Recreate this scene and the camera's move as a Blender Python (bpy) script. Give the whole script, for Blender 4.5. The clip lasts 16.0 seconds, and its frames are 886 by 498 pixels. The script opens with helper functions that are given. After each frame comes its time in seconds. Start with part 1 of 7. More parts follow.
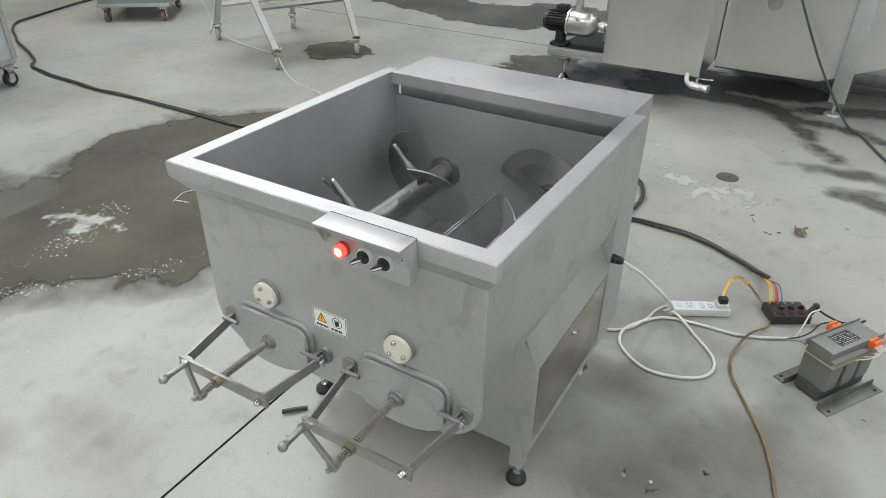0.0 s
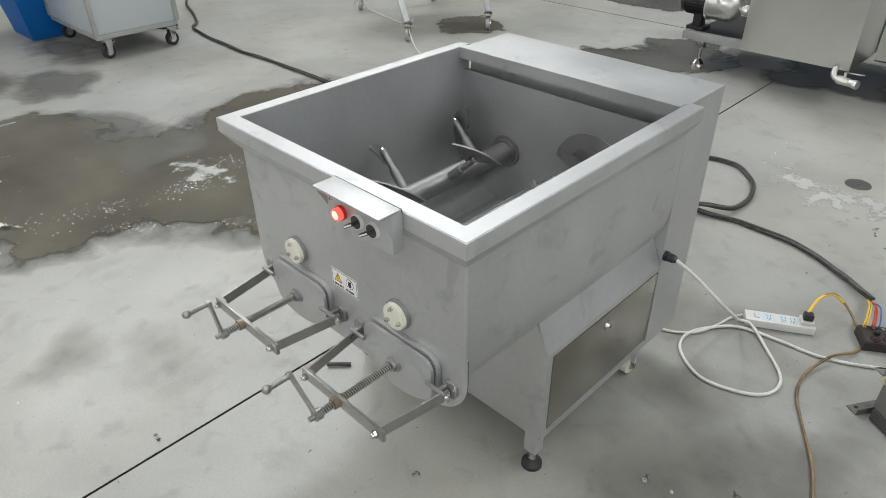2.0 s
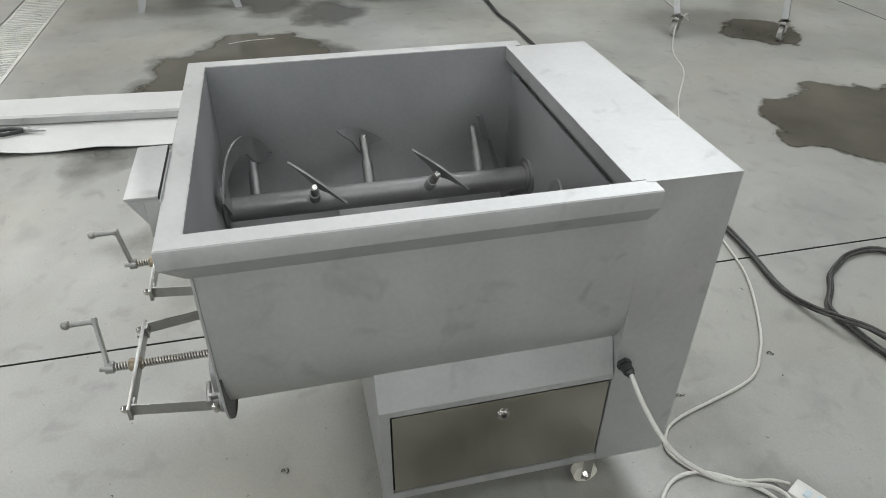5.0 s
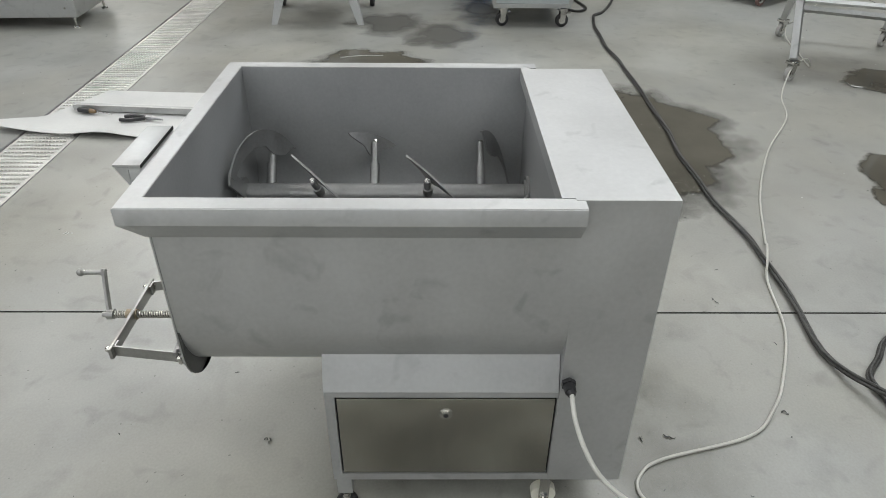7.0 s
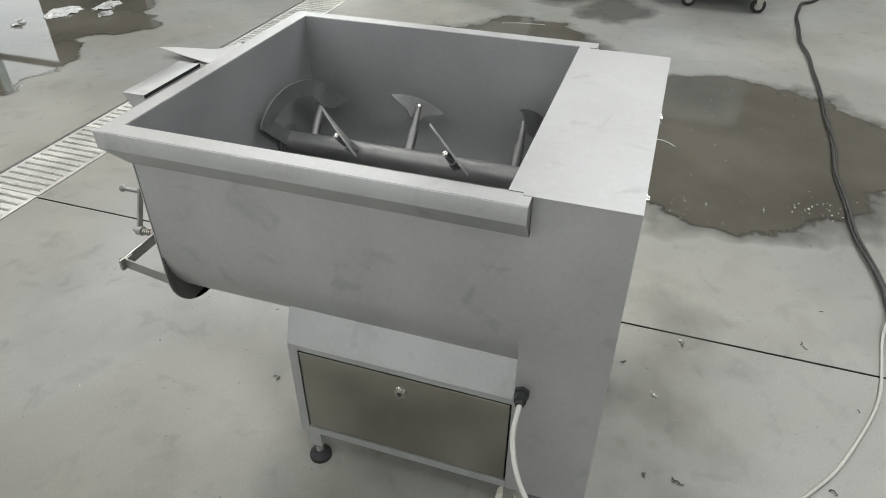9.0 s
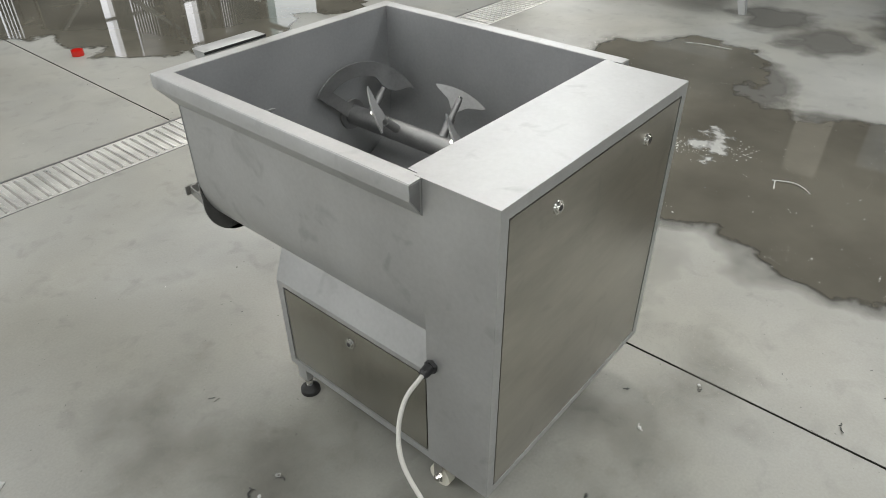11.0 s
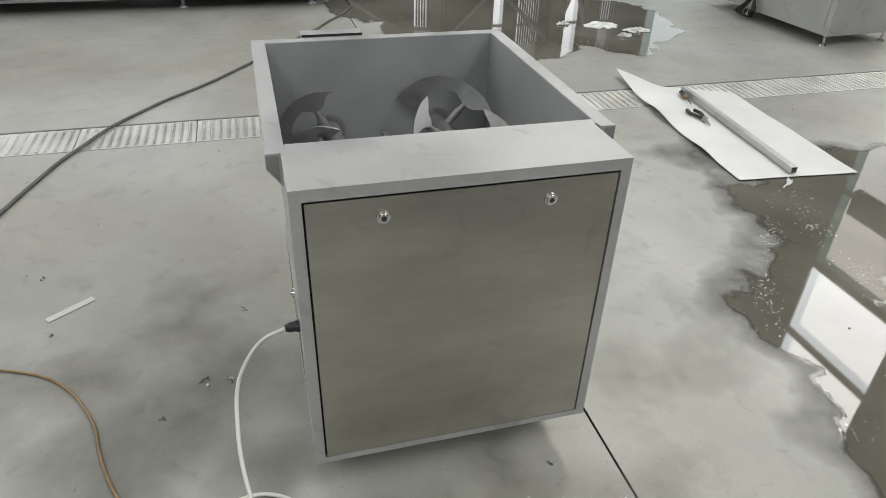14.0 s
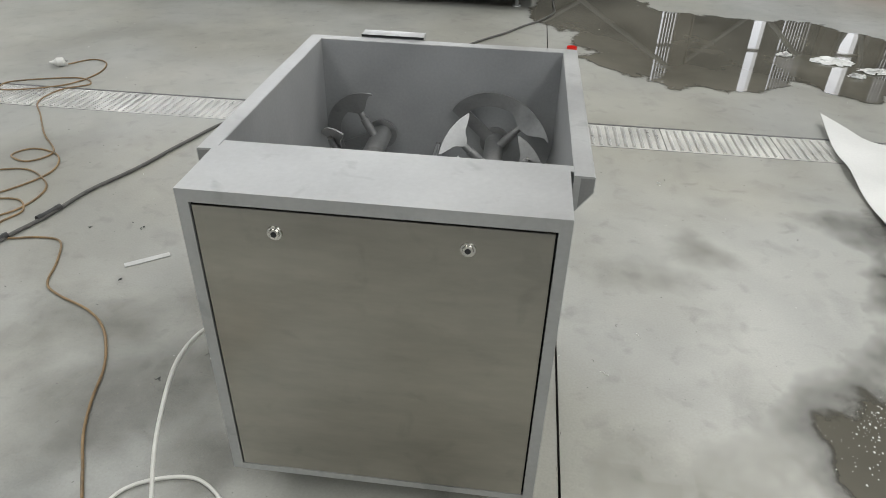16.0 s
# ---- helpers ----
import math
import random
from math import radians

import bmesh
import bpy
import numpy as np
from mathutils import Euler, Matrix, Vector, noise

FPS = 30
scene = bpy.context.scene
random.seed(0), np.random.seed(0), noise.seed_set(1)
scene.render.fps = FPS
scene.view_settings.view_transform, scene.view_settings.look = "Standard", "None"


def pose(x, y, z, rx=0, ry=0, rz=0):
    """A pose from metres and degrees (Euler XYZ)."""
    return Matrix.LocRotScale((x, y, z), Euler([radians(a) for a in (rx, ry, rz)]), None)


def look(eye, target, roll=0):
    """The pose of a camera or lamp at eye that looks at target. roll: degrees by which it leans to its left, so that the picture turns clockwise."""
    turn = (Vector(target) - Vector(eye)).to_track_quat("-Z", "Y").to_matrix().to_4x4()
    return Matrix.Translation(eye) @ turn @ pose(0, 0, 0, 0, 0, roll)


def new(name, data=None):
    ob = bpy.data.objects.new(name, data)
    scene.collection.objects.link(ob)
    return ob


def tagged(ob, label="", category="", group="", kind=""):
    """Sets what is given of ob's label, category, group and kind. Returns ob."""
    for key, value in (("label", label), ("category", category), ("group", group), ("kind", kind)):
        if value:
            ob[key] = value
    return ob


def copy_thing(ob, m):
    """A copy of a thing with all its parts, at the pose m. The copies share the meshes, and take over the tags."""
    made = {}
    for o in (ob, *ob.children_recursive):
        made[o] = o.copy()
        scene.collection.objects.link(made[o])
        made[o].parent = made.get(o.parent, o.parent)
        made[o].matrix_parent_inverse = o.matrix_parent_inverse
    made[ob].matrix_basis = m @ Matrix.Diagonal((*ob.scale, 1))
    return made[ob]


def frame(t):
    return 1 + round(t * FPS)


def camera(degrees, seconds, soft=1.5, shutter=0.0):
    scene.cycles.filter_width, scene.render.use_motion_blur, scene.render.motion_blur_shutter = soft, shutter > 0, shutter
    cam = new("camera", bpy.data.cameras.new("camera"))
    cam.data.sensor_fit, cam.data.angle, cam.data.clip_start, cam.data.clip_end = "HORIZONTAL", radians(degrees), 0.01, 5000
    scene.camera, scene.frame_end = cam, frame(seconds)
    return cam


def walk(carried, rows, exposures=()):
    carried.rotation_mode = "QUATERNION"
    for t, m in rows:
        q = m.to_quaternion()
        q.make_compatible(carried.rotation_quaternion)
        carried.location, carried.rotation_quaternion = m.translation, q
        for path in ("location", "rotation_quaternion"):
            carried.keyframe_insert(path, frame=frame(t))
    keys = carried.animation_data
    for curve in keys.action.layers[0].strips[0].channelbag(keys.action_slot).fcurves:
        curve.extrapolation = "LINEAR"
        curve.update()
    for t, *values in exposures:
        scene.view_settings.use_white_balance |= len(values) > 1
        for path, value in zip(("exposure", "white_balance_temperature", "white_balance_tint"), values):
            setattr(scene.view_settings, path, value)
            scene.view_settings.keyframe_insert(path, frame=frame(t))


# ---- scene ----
cam = camera(66.6, 16.0, soft=0.8)
PATH = [
    (0, (-0.014, -0.027, 1.522), (-0.887, 1.443, 0.484), 0.6),
    (0.5, (-0.004, -0.055, 1.522), (-0.891, 1.402, 0.478), -0.3),
    (1, (0.022, -0.035, 1.515), (-0.872, 1.4, 0.448), 0.1),
    (1.5, (0.12, 0.048, 1.519), (-0.922, 1.374, 0.445), -0.0),
    (2, (0.225, 0.133, 1.524), (-0.96, 1.318, 0.433), -0.8),
    (2.5, (0.245, 0.236, 1.515), (-1.035, 1.327, 0.433), -0.9),
    (3, (0.264, 0.371, 1.515), (-1.044, 1.379, 0.387), 1.4),
    (3.5, (0.329, 0.497, 1.514), (-1.046, 1.398, 0.375), 0.3),
    (3.7, (0.374, 0.565, 1.503), (-1.031, 1.436, 0.378), 1.3),
    (5.8, (0.513, 1.2, 1.512), (-1.098, 1.4, 0.344), -0.9),
    (6, (0.532, 1.184, 1.501), (-1.092, 1.42, 0.359), 0.5),
    (6.5, (0.573, 1.312, 1.513), (-1.076, 1.442, 0.389), 0.7),
    (7, (0.619, 1.409, 1.512), (-1.053, 1.428, 0.415), 0.5),
    (7.5, (0.614, 1.489, 1.504), (-1.036, 1.342, 0.384), -0.3),
    (8, (0.557, 1.614, 1.487), (-1.087, 1.381, 0.371), 0.8),
    (8.5, (0.512, 1.719, 1.492), (-1.067, 1.355, 0.319), 1.4),
    (9, (0.485, 1.838, 1.487), (-1.055, 1.328, 0.317), 0.3),
    (9.5, (0.497, 2.002, 1.501), (-0.988, 1.338, 0.337), 1.6),
    (9.7, (0.5, 2.072, 1.5), (-0.962, 1.337, 0.351), 1.1),
    (11.8, (0.153, 2.611, 1.52), (-0.969, 1.408, 0.384), 1.2),
    (12, (0.117, 2.681, 1.529), (-0.98, 1.435, 0.413), 1.7),
    (12.5, (0.03, 2.79, 1.517), (-0.957, 1.441, 0.42), 0.2),
    (13, (-0.12, 2.86, 1.51), (-0.985, 1.438, 0.402), 2.8),
    (13.5, (-0.254, 2.918, 1.521), (-0.896, 1.387, 0.406), 0.4),
    (14, (-0.421, 3.025, 1.533), (-0.895, 1.417, 0.442), 2.0),
    (14.5, (-0.555, 3.077, 1.524), (-0.909, 1.435, 0.439), 0.9),
    (15, (-0.735, 3.029, 1.514), (-0.924, 1.346, 0.45), 2.1),
    (15.5, (-0.877, 2.963, 1.524), (-0.925, 1.292, 0.426), 1.2),
    (16, (-1.068, 2.895, 1.517), (-0.891, 1.232, 0.42), 1.6),
]
walk(cam, [(t, look(eye, target, roll)) for t, eye, target, roll in PATH],
     exposures=((0.0, 0.06, 6400, 10), (2.5, 0.01, 6400, 10), (3.7, -0.11, 6400, 10), (6.0, -0.26, 6400, 10), (8.0, -0.24, 6440, 10), (9.5, -0.16, 6480, 10), (12.0, -0.07, 6560, 10), (14.0, -0.07, 6530, 10), (16.0, -0.07, 6500, 10)))

# ---- light ----
world = bpy.data.worlds.new("sky")
scene.world = world
world.use_nodes = True
wn = world.node_tree.nodes
sky = wn.new("ShaderNodeTexSky")
sky.sky_type, sky.sun_disc = "NISHITA", False
sky.sun_elevation, sky.sun_rotation = radians(45), radians(235)
sky.air_density, sky.dust_density = 1.0, 4.0
world.node_tree.links.new(sky.outputs[0], wn["Background"].inputs[0])
wn["Background"].inputs[1].default_value = 0.15

sun = new("sun", bpy.data.lights.new("sun", "SUN"))
sun.data.energy, sun.data.angle, sun.data.color = 1.0, radians(12), (1.0, 0.98, 0.92)
sun.matrix_world = look((0, 0, 30), (12, 14, 0))


def daylight(name, x, y, z, wide, tall, target, watts, color=(0.98, 0.985, 0.955)):
    lamp = bpy.data.lights.new(name, "AREA")
    lamp.shape, lamp.size, lamp.size_y, lamp.energy, lamp.color = "RECTANGLE", wide, tall, watts, color
    ob = new(name, lamp)
    ob.matrix_world = look((x, y, z), target)
    return ob


ROOF = 8.0
# x, south end, north end, watts; unseen, added to light floor and mixer
ADDED_SKYLIGHTS = ((-5.4, 3.4, 7.4, 395), (-5.0, -7.0, -2.0, 215), (3.0, 4.4, 9.6, 345), (0.4, -6.5, -3.0, 130), (5.4, -8.0, 3.0, 350))
for sx, sa, sb, watts in ADDED_SKYLIGHTS:
    daylight("added_skylight", sx, (sa + sb) / 2, ROOF - 0.02, 1.5, sb - sa, (sx, (sa + sb) / 2 + 0.001, 0), watts, (0.955, 0.98, 0.985) if sx < -5.2 else (0.98, 0.985, 0.955))
WEST_WINDOW = (-4.27, -2.50)
CORNER_WINDOW = (-10.73, -8.97)
# bottom, top, watts, colour: frosted lower light, two clear upper lights
WEST_LIGHTS = ((1.0, 4.56, 14, (0.66, 0.94, 0.88)), (4.68, 5.97, 62, (0.90, 0.96, 1.0)), (6.09, 7.7, 80, (0.90, 0.96, 1.0)))
for z0, z1, watts, tint in WEST_LIGHTS:
    daylight("west_window_daylight", -9.05, sum(WEST_WINDOW) / 2, (z0 + z1) / 2, WEST_WINDOW[1] - WEST_WINDOW[0], z1 - z0, (0, sum(WEST_WINDOW) / 2, (z0 + z1) / 2), watts, tint)
daylight("west_window_daylight", -9.05, sum(CORNER_WINDOW) / 2, 2.78, CORNER_WINDOW[1] - CORNER_WINDOW[0], 3.56, (0, sum(CORNER_WINDOW) / 2, 2.78), 14, (0.70, 0.93, 0.92))
# south edge, north edge, bottom, top, watts
HIGH_WINDOWS = ((0.2, 3.8, 5.75, 7.75, 165), (5.6, 9.6, 5.75, 7.75, 170))
for y0, y1, z0, z1, watts in HIGH_WINDOWS:
    daylight("high_window_daylight", -9.05, (y0 + y1) / 2, (z0 + z1) / 2, y1 - y0, z1 - z0, (0, (y0 + y1) / 2, (z0 + z1) / 2), watts)
# unseen windows, added to light the mixer's east side
ADDED_EAST_WINDOWS = ((-8.0, -3.0), (-1.5, 3.5))
for y0, y1 in ADDED_EAST_WINDOWS:
    daylight("east_fill_daylight", 11.05, (y0 + y1) / 2, 3.9, y1 - y0, 2.2, (0, (y0 + y1) / 2, 3.9), 132)
# unseen window, added as fill from the north
daylight("north_fill_daylight", 4.0, 13.05, 5.4, 7.0, 2.0, (4.0, 0, 5.4), 80, (0.975, 0.99, 0.955))
# centre, width, watts for a metre of width, upright slats; from x = 1.5 on unseen, added as fill
SOUTH_WINDOWS = [(-8.15, 0.48, 4, 7), (-7.34, 0.31, 25, 0), (-6.30, 0.50, 10, 8), (-5.61, 0.23, 25, 0), (-3.89, 0.28, 20, 4), (1.5, 2.0, 60, 2), (4.5, 2.0, 60, 2), (7.5, 2.0, 60, 2)]
for wx, ww, strength, slats in SOUTH_WINDOWS:
    daylight("tall_window_daylight", wx, -11.05, 2.85, ww, 4.7, (wx, 0, 2.85), strength * ww, (0.98, 0.99, 1.0))

# ---- materials ----


def material(name, color, rough, metal=0.0, vary=0.12, big=1.5, small=40.0, bump=0.05, stretch=(1, 1, 1), spread=0.08, random=0.0, coat=0.0, emit=0.0, detail=5.0, dabs=0.0):
    """Principled surface with stains at one scale, grain at another, and fine relief."""
    m = bpy.data.materials.new(name)
    m.use_nodes = True
    n, link = m.node_tree.nodes, m.node_tree.links.new
    p = n["Principled BSDF"]
    p.inputs["Metallic"].default_value = metal
    p.inputs["Coat Weight"].default_value = coat
    geo = n.new("ShaderNodeTexCoord")
    mapped = n.new("ShaderNodeMapping")
    mapped.inputs["Scale"].default_value = stretch
    link(geo.outputs["Object"], mapped.inputs[0])
    stain, grain = n.new("ShaderNodeTexNoise"), n.new("ShaderNodeTexNoise")
    for node, scale, fine in ((stain, big, detail), (grain, small, min(3.0, detail))):
        node.inputs["Scale"].default_value, node.inputs["Detail"].default_value = scale, fine
        link(mapped.outputs[0], node.inputs[0])
    both = n.new("ShaderNodeMath")
    both.operation = "MULTIPLY_ADD"
    both.inputs[1].default_value = 0.45
    link(grain.outputs[0], both.inputs[0])
    link(stain.outputs[0], both.inputs[2])
    if random:
        info, add = n.new("ShaderNodeObjectInfo"), n.new("ShaderNodeMath")
        add.operation = "MULTIPLY_ADD"
        add.inputs[1].default_value = random
        link(info.outputs["Random"], add.inputs[0])
        link(both.outputs[0], add.inputs[2])
        both = add
    ramp = n.new("ShaderNodeMapRange")
    ramp.inputs[1].default_value, ramp.inputs[2].default_value = 0.38, 1.06
    link(both.outputs[0], ramp.inputs[0])
    mix = n.new("ShaderNodeMix")
    mix.data_type = "RGBA"
    mix.inputs[6].default_value = (*[c * (1 - vary) for c in color], 1)
    mix.inputs[7].default_value = (*[min(1, c * (1 + vary)) for c in color], 1)
    link(ramp.outputs[0], mix.inputs[0])
    shade = mix.outputs[2]
    if dabs:
        # scattered wiped smudges
        smudge, mask, both = n.new("ShaderNodeTexNoise"), n.new("ShaderNodeMapRange"), n.new("ShaderNodeMix")
        smudge.inputs["Scale"].default_value, smudge.inputs["Detail"].default_value, smudge.inputs["Distortion"].default_value = 11.0, 3.0, 0.6
        link(geo.outputs["Object"], smudge.inputs[0])
        for i, v in enumerate((0.60, 0.72, 1.0, 1.0 - dabs)):
            mask.inputs[i + 1].default_value = v
        link(smudge.outputs[0], mask.inputs[0])
        both.data_type, both.blend_type = "RGBA", "MULTIPLY"
        both.inputs[0].default_value = 1.0
        link(shade, both.inputs[6])
        link(mask.outputs[0], both.inputs[7])
        shade = both.outputs[2]
    link(shade, p.inputs["Base Color"])
    rr = n.new("ShaderNodeMapRange")
    rr.inputs[3].default_value, rr.inputs[4].default_value = max(0.02, rough - spread), min(1, rough + spread)
    link(ramp.outputs[0], rr.inputs[0])
    link(rr.outputs[0], p.inputs["Roughness"])
    if bump:
        b = n.new("ShaderNodeBump")
        b.inputs["Strength"].default_value, b.inputs["Distance"].default_value = bump, 0.002
        link(grain.outputs[0], b.inputs["Height"])
        link(b.outputs[0], p.inputs["Normal"])
    if emit:
        p.inputs["Emission Color"].default_value = (*color, 1)
        p.inputs["Emission Strength"].default_value = emit
    return m


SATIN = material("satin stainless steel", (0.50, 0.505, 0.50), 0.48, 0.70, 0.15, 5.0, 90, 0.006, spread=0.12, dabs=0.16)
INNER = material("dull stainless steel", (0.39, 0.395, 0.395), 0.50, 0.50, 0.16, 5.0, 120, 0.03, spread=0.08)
BLADE = material("worn blade steel", (0.33, 0.33, 0.325), 0.52, 0.9, 0.22, 14.0, 120, 0.04, spread=0.12, dabs=0.2)
BRUSHED = material("brushed stainless steel", (0.445, 0.428, 0.38), 0.34, 1.0, 0.18, 3.2, 24, 0.0, (0.6, 1, 2.2), spread=0.05, detail=3.0, dabs=0.10)
BRUSHED_SIDE = material("brushed stainless side", (0.40, 0.388, 0.345), 0.24, 1.0, 0.12, 2.5, 16, 0.0, (4, 4, 0.8), spread=0.04, detail=3.0)
POLISHED = material("polished steel", (0.62, 0.61, 0.58), 0.16, 1.0, 0.05, 30, 200, 0.0)
HULL = material("smooth stainless hull", (0.66, 0.655, 0.63), 0.31, 0.95, 0.06, 1.2, 12, 0.0, spread=0.03, detail=3.0)
PUMPSTEEL = material("bead-blasted pump steel", (0.60, 0.595, 0.57), 0.34, 0.85, 0.08, 20, 150, 0.02)
CAST = material("grey cast steel", (0.34, 0.34, 0.34), 0.42, 0.85, 0.15, 20, 200, 0.05)
CLAMP = material("worn grey steel", (0.36, 0.36, 0.345), 0.33, 0.85, 0.2, 25, 150, 0.04)
THREAD = material("bright screw thread", (0.47, 0.46, 0.43), 0.32, 0.9, 0.15, 30, 150, 0.0)
GROOVE = material("dark thread groove", (0.05, 0.048, 0.045), 0.4, 0.6, 0.2, 30, 150, 0.0)
BRASS = material("dull bronze", (0.33, 0.275, 0.20), 0.42, 0.8, 0.15, 40, 200, 0.05)
NYLON = material("ivory nylon", (0.72, 0.70, 0.60), 0.45, 0, 0.06, 20, 200, 0.02)
RUBBER = material("black rubber", (0.025, 0.025, 0.025), 0.6, 0, 0.3, 20, 200, 0.1)
BLACK = material("black plastic", (0.022, 0.022, 0.023), 0.42, 0, 0.3, 15, 150, 0.05)
RAILGREY = material("weathered steel rail", (0.17, 0.17, 0.155), 0.5, 0.5, 0.35, 12, 110, 0.08)
GAP = material("dark gap", (0.012, 0.012, 0.012), 0.8, 0, 0.1, 5, 50, 0.0)
WHITE = material("white plastic", (0.66, 0.655, 0.62), 0.42, 0, 0.06, 12, 100, 0.03)
PALE = material("white cable sheath", (0.66, 0.65, 0.60), 0.5, 0, 0.12, 8, 90, 0.05)
CREAM = material("cream cable sheath", (0.58, 0.57, 0.52), 0.55, 0, 0.15, 6, 90, 0.05)
TAN = material("yellow-brown cable sheath", (0.225, 0.148, 0.072), 0.45, 0, 0.6, 9, 60, 0.05)
YELLOW = material("yellow wire", (0.75, 0.48, 0.04), 0.45, 0, 0.1, 20, 90, 0.02)
BLACKCABLE = material("black cable sheath", (0.024, 0.024, 0.022), 0.42, 0, 0.9, 24, 75, 0.4, spread=0.15)
WORNCABLE = material("scuffed black cable sheath", (0.048, 0.047, 0.044), 0.46, 0, 0.95, 42, 130, 0.7, spread=0.16)
DIRT = material("dark dirt in the joint", (0.04, 0.038, 0.034), 0.8, 0, 0.7, 9, 80, 0.1)
JOINTDIRT = material("grey dirt on the chipped joint", (0.10, 0.097, 0.087), 0.8, 0, 0.75, 14, 90, 0.15)
GREYCABLE = material("grey dusty cable", (0.095, 0.093, 0.086), 0.65, 0, 0.3, 12, 60, 0.2)
DARKCABLE = material("dark grey cable", (0.07, 0.07, 0.068), 0.6, 0, 0.3, 12, 60, 0.2)
RED = material("red plastic", (0.70, 0.03, 0.02), 0.35, 0, 0.1, 30, 100, 0.02)
REDWIRE = material("red wire", (0.55, 0.06, 0.03), 0.45, 0, 0.1, 30, 100, 0.02)
BLUEWIRE = material("blue wire", (0.06, 0.14, 0.40), 0.45, 0, 0.1, 30, 100, 0.02)
LAMP_RED = material("lit red lens", (1.0, 0.10, 0.075), 0.25, 0, 0.1, 30, 100, 0.0, emit=1.1)
LAMP_CORE = material("glowing lamp core", (1.0, 0.42, 0.32), 0.25, 0, 0.05, 30, 100, 0.0, emit=1.7)
ORANGE = material("orange plastic", (0.80, 0.17, 0.03), 0.45, 0, 0.15, 30, 120, 0.03)
ORANGE_PAINT = material("orange painted steel", (0.50, 0.12, 0.05), 0.55, 0, 0.25, 4, 60, 0.05)
BLUE = material("blue plastic", (0.01, 0.20, 0.55), 0.4, 0, 0.12, 3, 60, 0.03)
TROLLEY = material("pale coated steel", (0.56, 0.60, 0.62), 0.35, 0.25, 0.06, 1.5, 50, 0.02)
TUBGREY = material("grey-green coated steel", (0.27, 0.31, 0.30), 0.4, 0.2, 0.12, 2.5, 60, 0.02)
IRONGREY = material("grey varnished coil", (0.21, 0.213, 0.192), 0.5, 0.3, 0.18, 10, 120, 0.08)
IRONDARK = material("dark laminated iron", (0.10, 0.10, 0.095), 0.5, 0.4, 0.25, 10, 160, 0.08)
TINPLATE = material("grey tinplate", (0.235, 0.235, 0.222), 0.5, 0.4, 0.15, 10, 120, 0.04)
KRAFT = material("yellowed insulation paper", (0.45, 0.40, 0.28), 0.7, 0, 0.2, 20, 120, 0.05)
FOAM = material("white protective sheet", (0.63, 0.63, 0.61), 0.55, 0, 0.10, 4, 80, 0.05)
FOIL = material("crumpled white film", (0.70, 0.70, 0.68), 0.35, 0, 0.15, 8, 60, 0.1)
GRATE = material("galvanised grating", (0.56, 0.555, 0.525), 0.44, 0.6, 0.3, 4, 90, 0.15, random=0.12)
LOUVRE = material("bright galvanised louvre", (0.74, 0.735, 0.71), 0.30, 0.8, 0.25, 6, 90, 0.1, random=0.12)
SLOT = material("dark drain slot", (0.36, 0.35, 0.325), 0.6, 0.2, 0.5, 9, 90, 0.1)
INK = material("black ink", (0.02, 0.02, 0.025), 0.5, 0, 0.1, 30, 100, 0.0)
LABELWHITE = material("white label film", (0.80, 0.80, 0.78), 0.4, 0, 0.04, 30, 100, 0.0)
PLATEPRINT = material("worn pale print", (0.42, 0.42, 0.40), 0.5, 0, 0.3, 60, 200, 0.0)
SIGNYELLOW = material("warning yellow", (0.85, 0.50, 0.02), 0.4, 0, 0.06, 30, 100, 0.0)
SOCKETBLUE = material("pale blue socket face", (0.53, 0.62, 0.66), 0.4, 0, 0.06, 30, 100, 0.0)
FROTH = material("wet white froth", (0.60, 0.60, 0.57), 0.3, 0, 0.1, 30, 100, 0.0)
WALLBROWN = material("brownish wall cladding", (0.20, 0.18, 0.15), 0.7, 0, 0.15, 0.6, 8, 0.05)
WALLGREY = material("grey wall cladding", (0.25, 0.25, 0.24), 0.7, 0, 0.12, 0.6, 8, 0.05)
WALLDARK = material("dark wall cladding", (0.10, 0.098, 0.09), 0.7, 0, 0.15, 0.6, 8, 0.05)
WALLBLUE = material("slate blue wall cladding", (0.13, 0.16, 0.21), 0.6, 0, 0.12, 0.6, 8, 0.05)
ROOFGREY = material("grey roof sheet", (0.32, 0.33, 0.34), 0.6, 0.2, 0.1, 0.5, 8, 0.05)
PANELBEIGE = material("beige wall panel", (0.85, 0.78, 0.66), 0.5, 0, 0.05, 5, 60, 0.02)


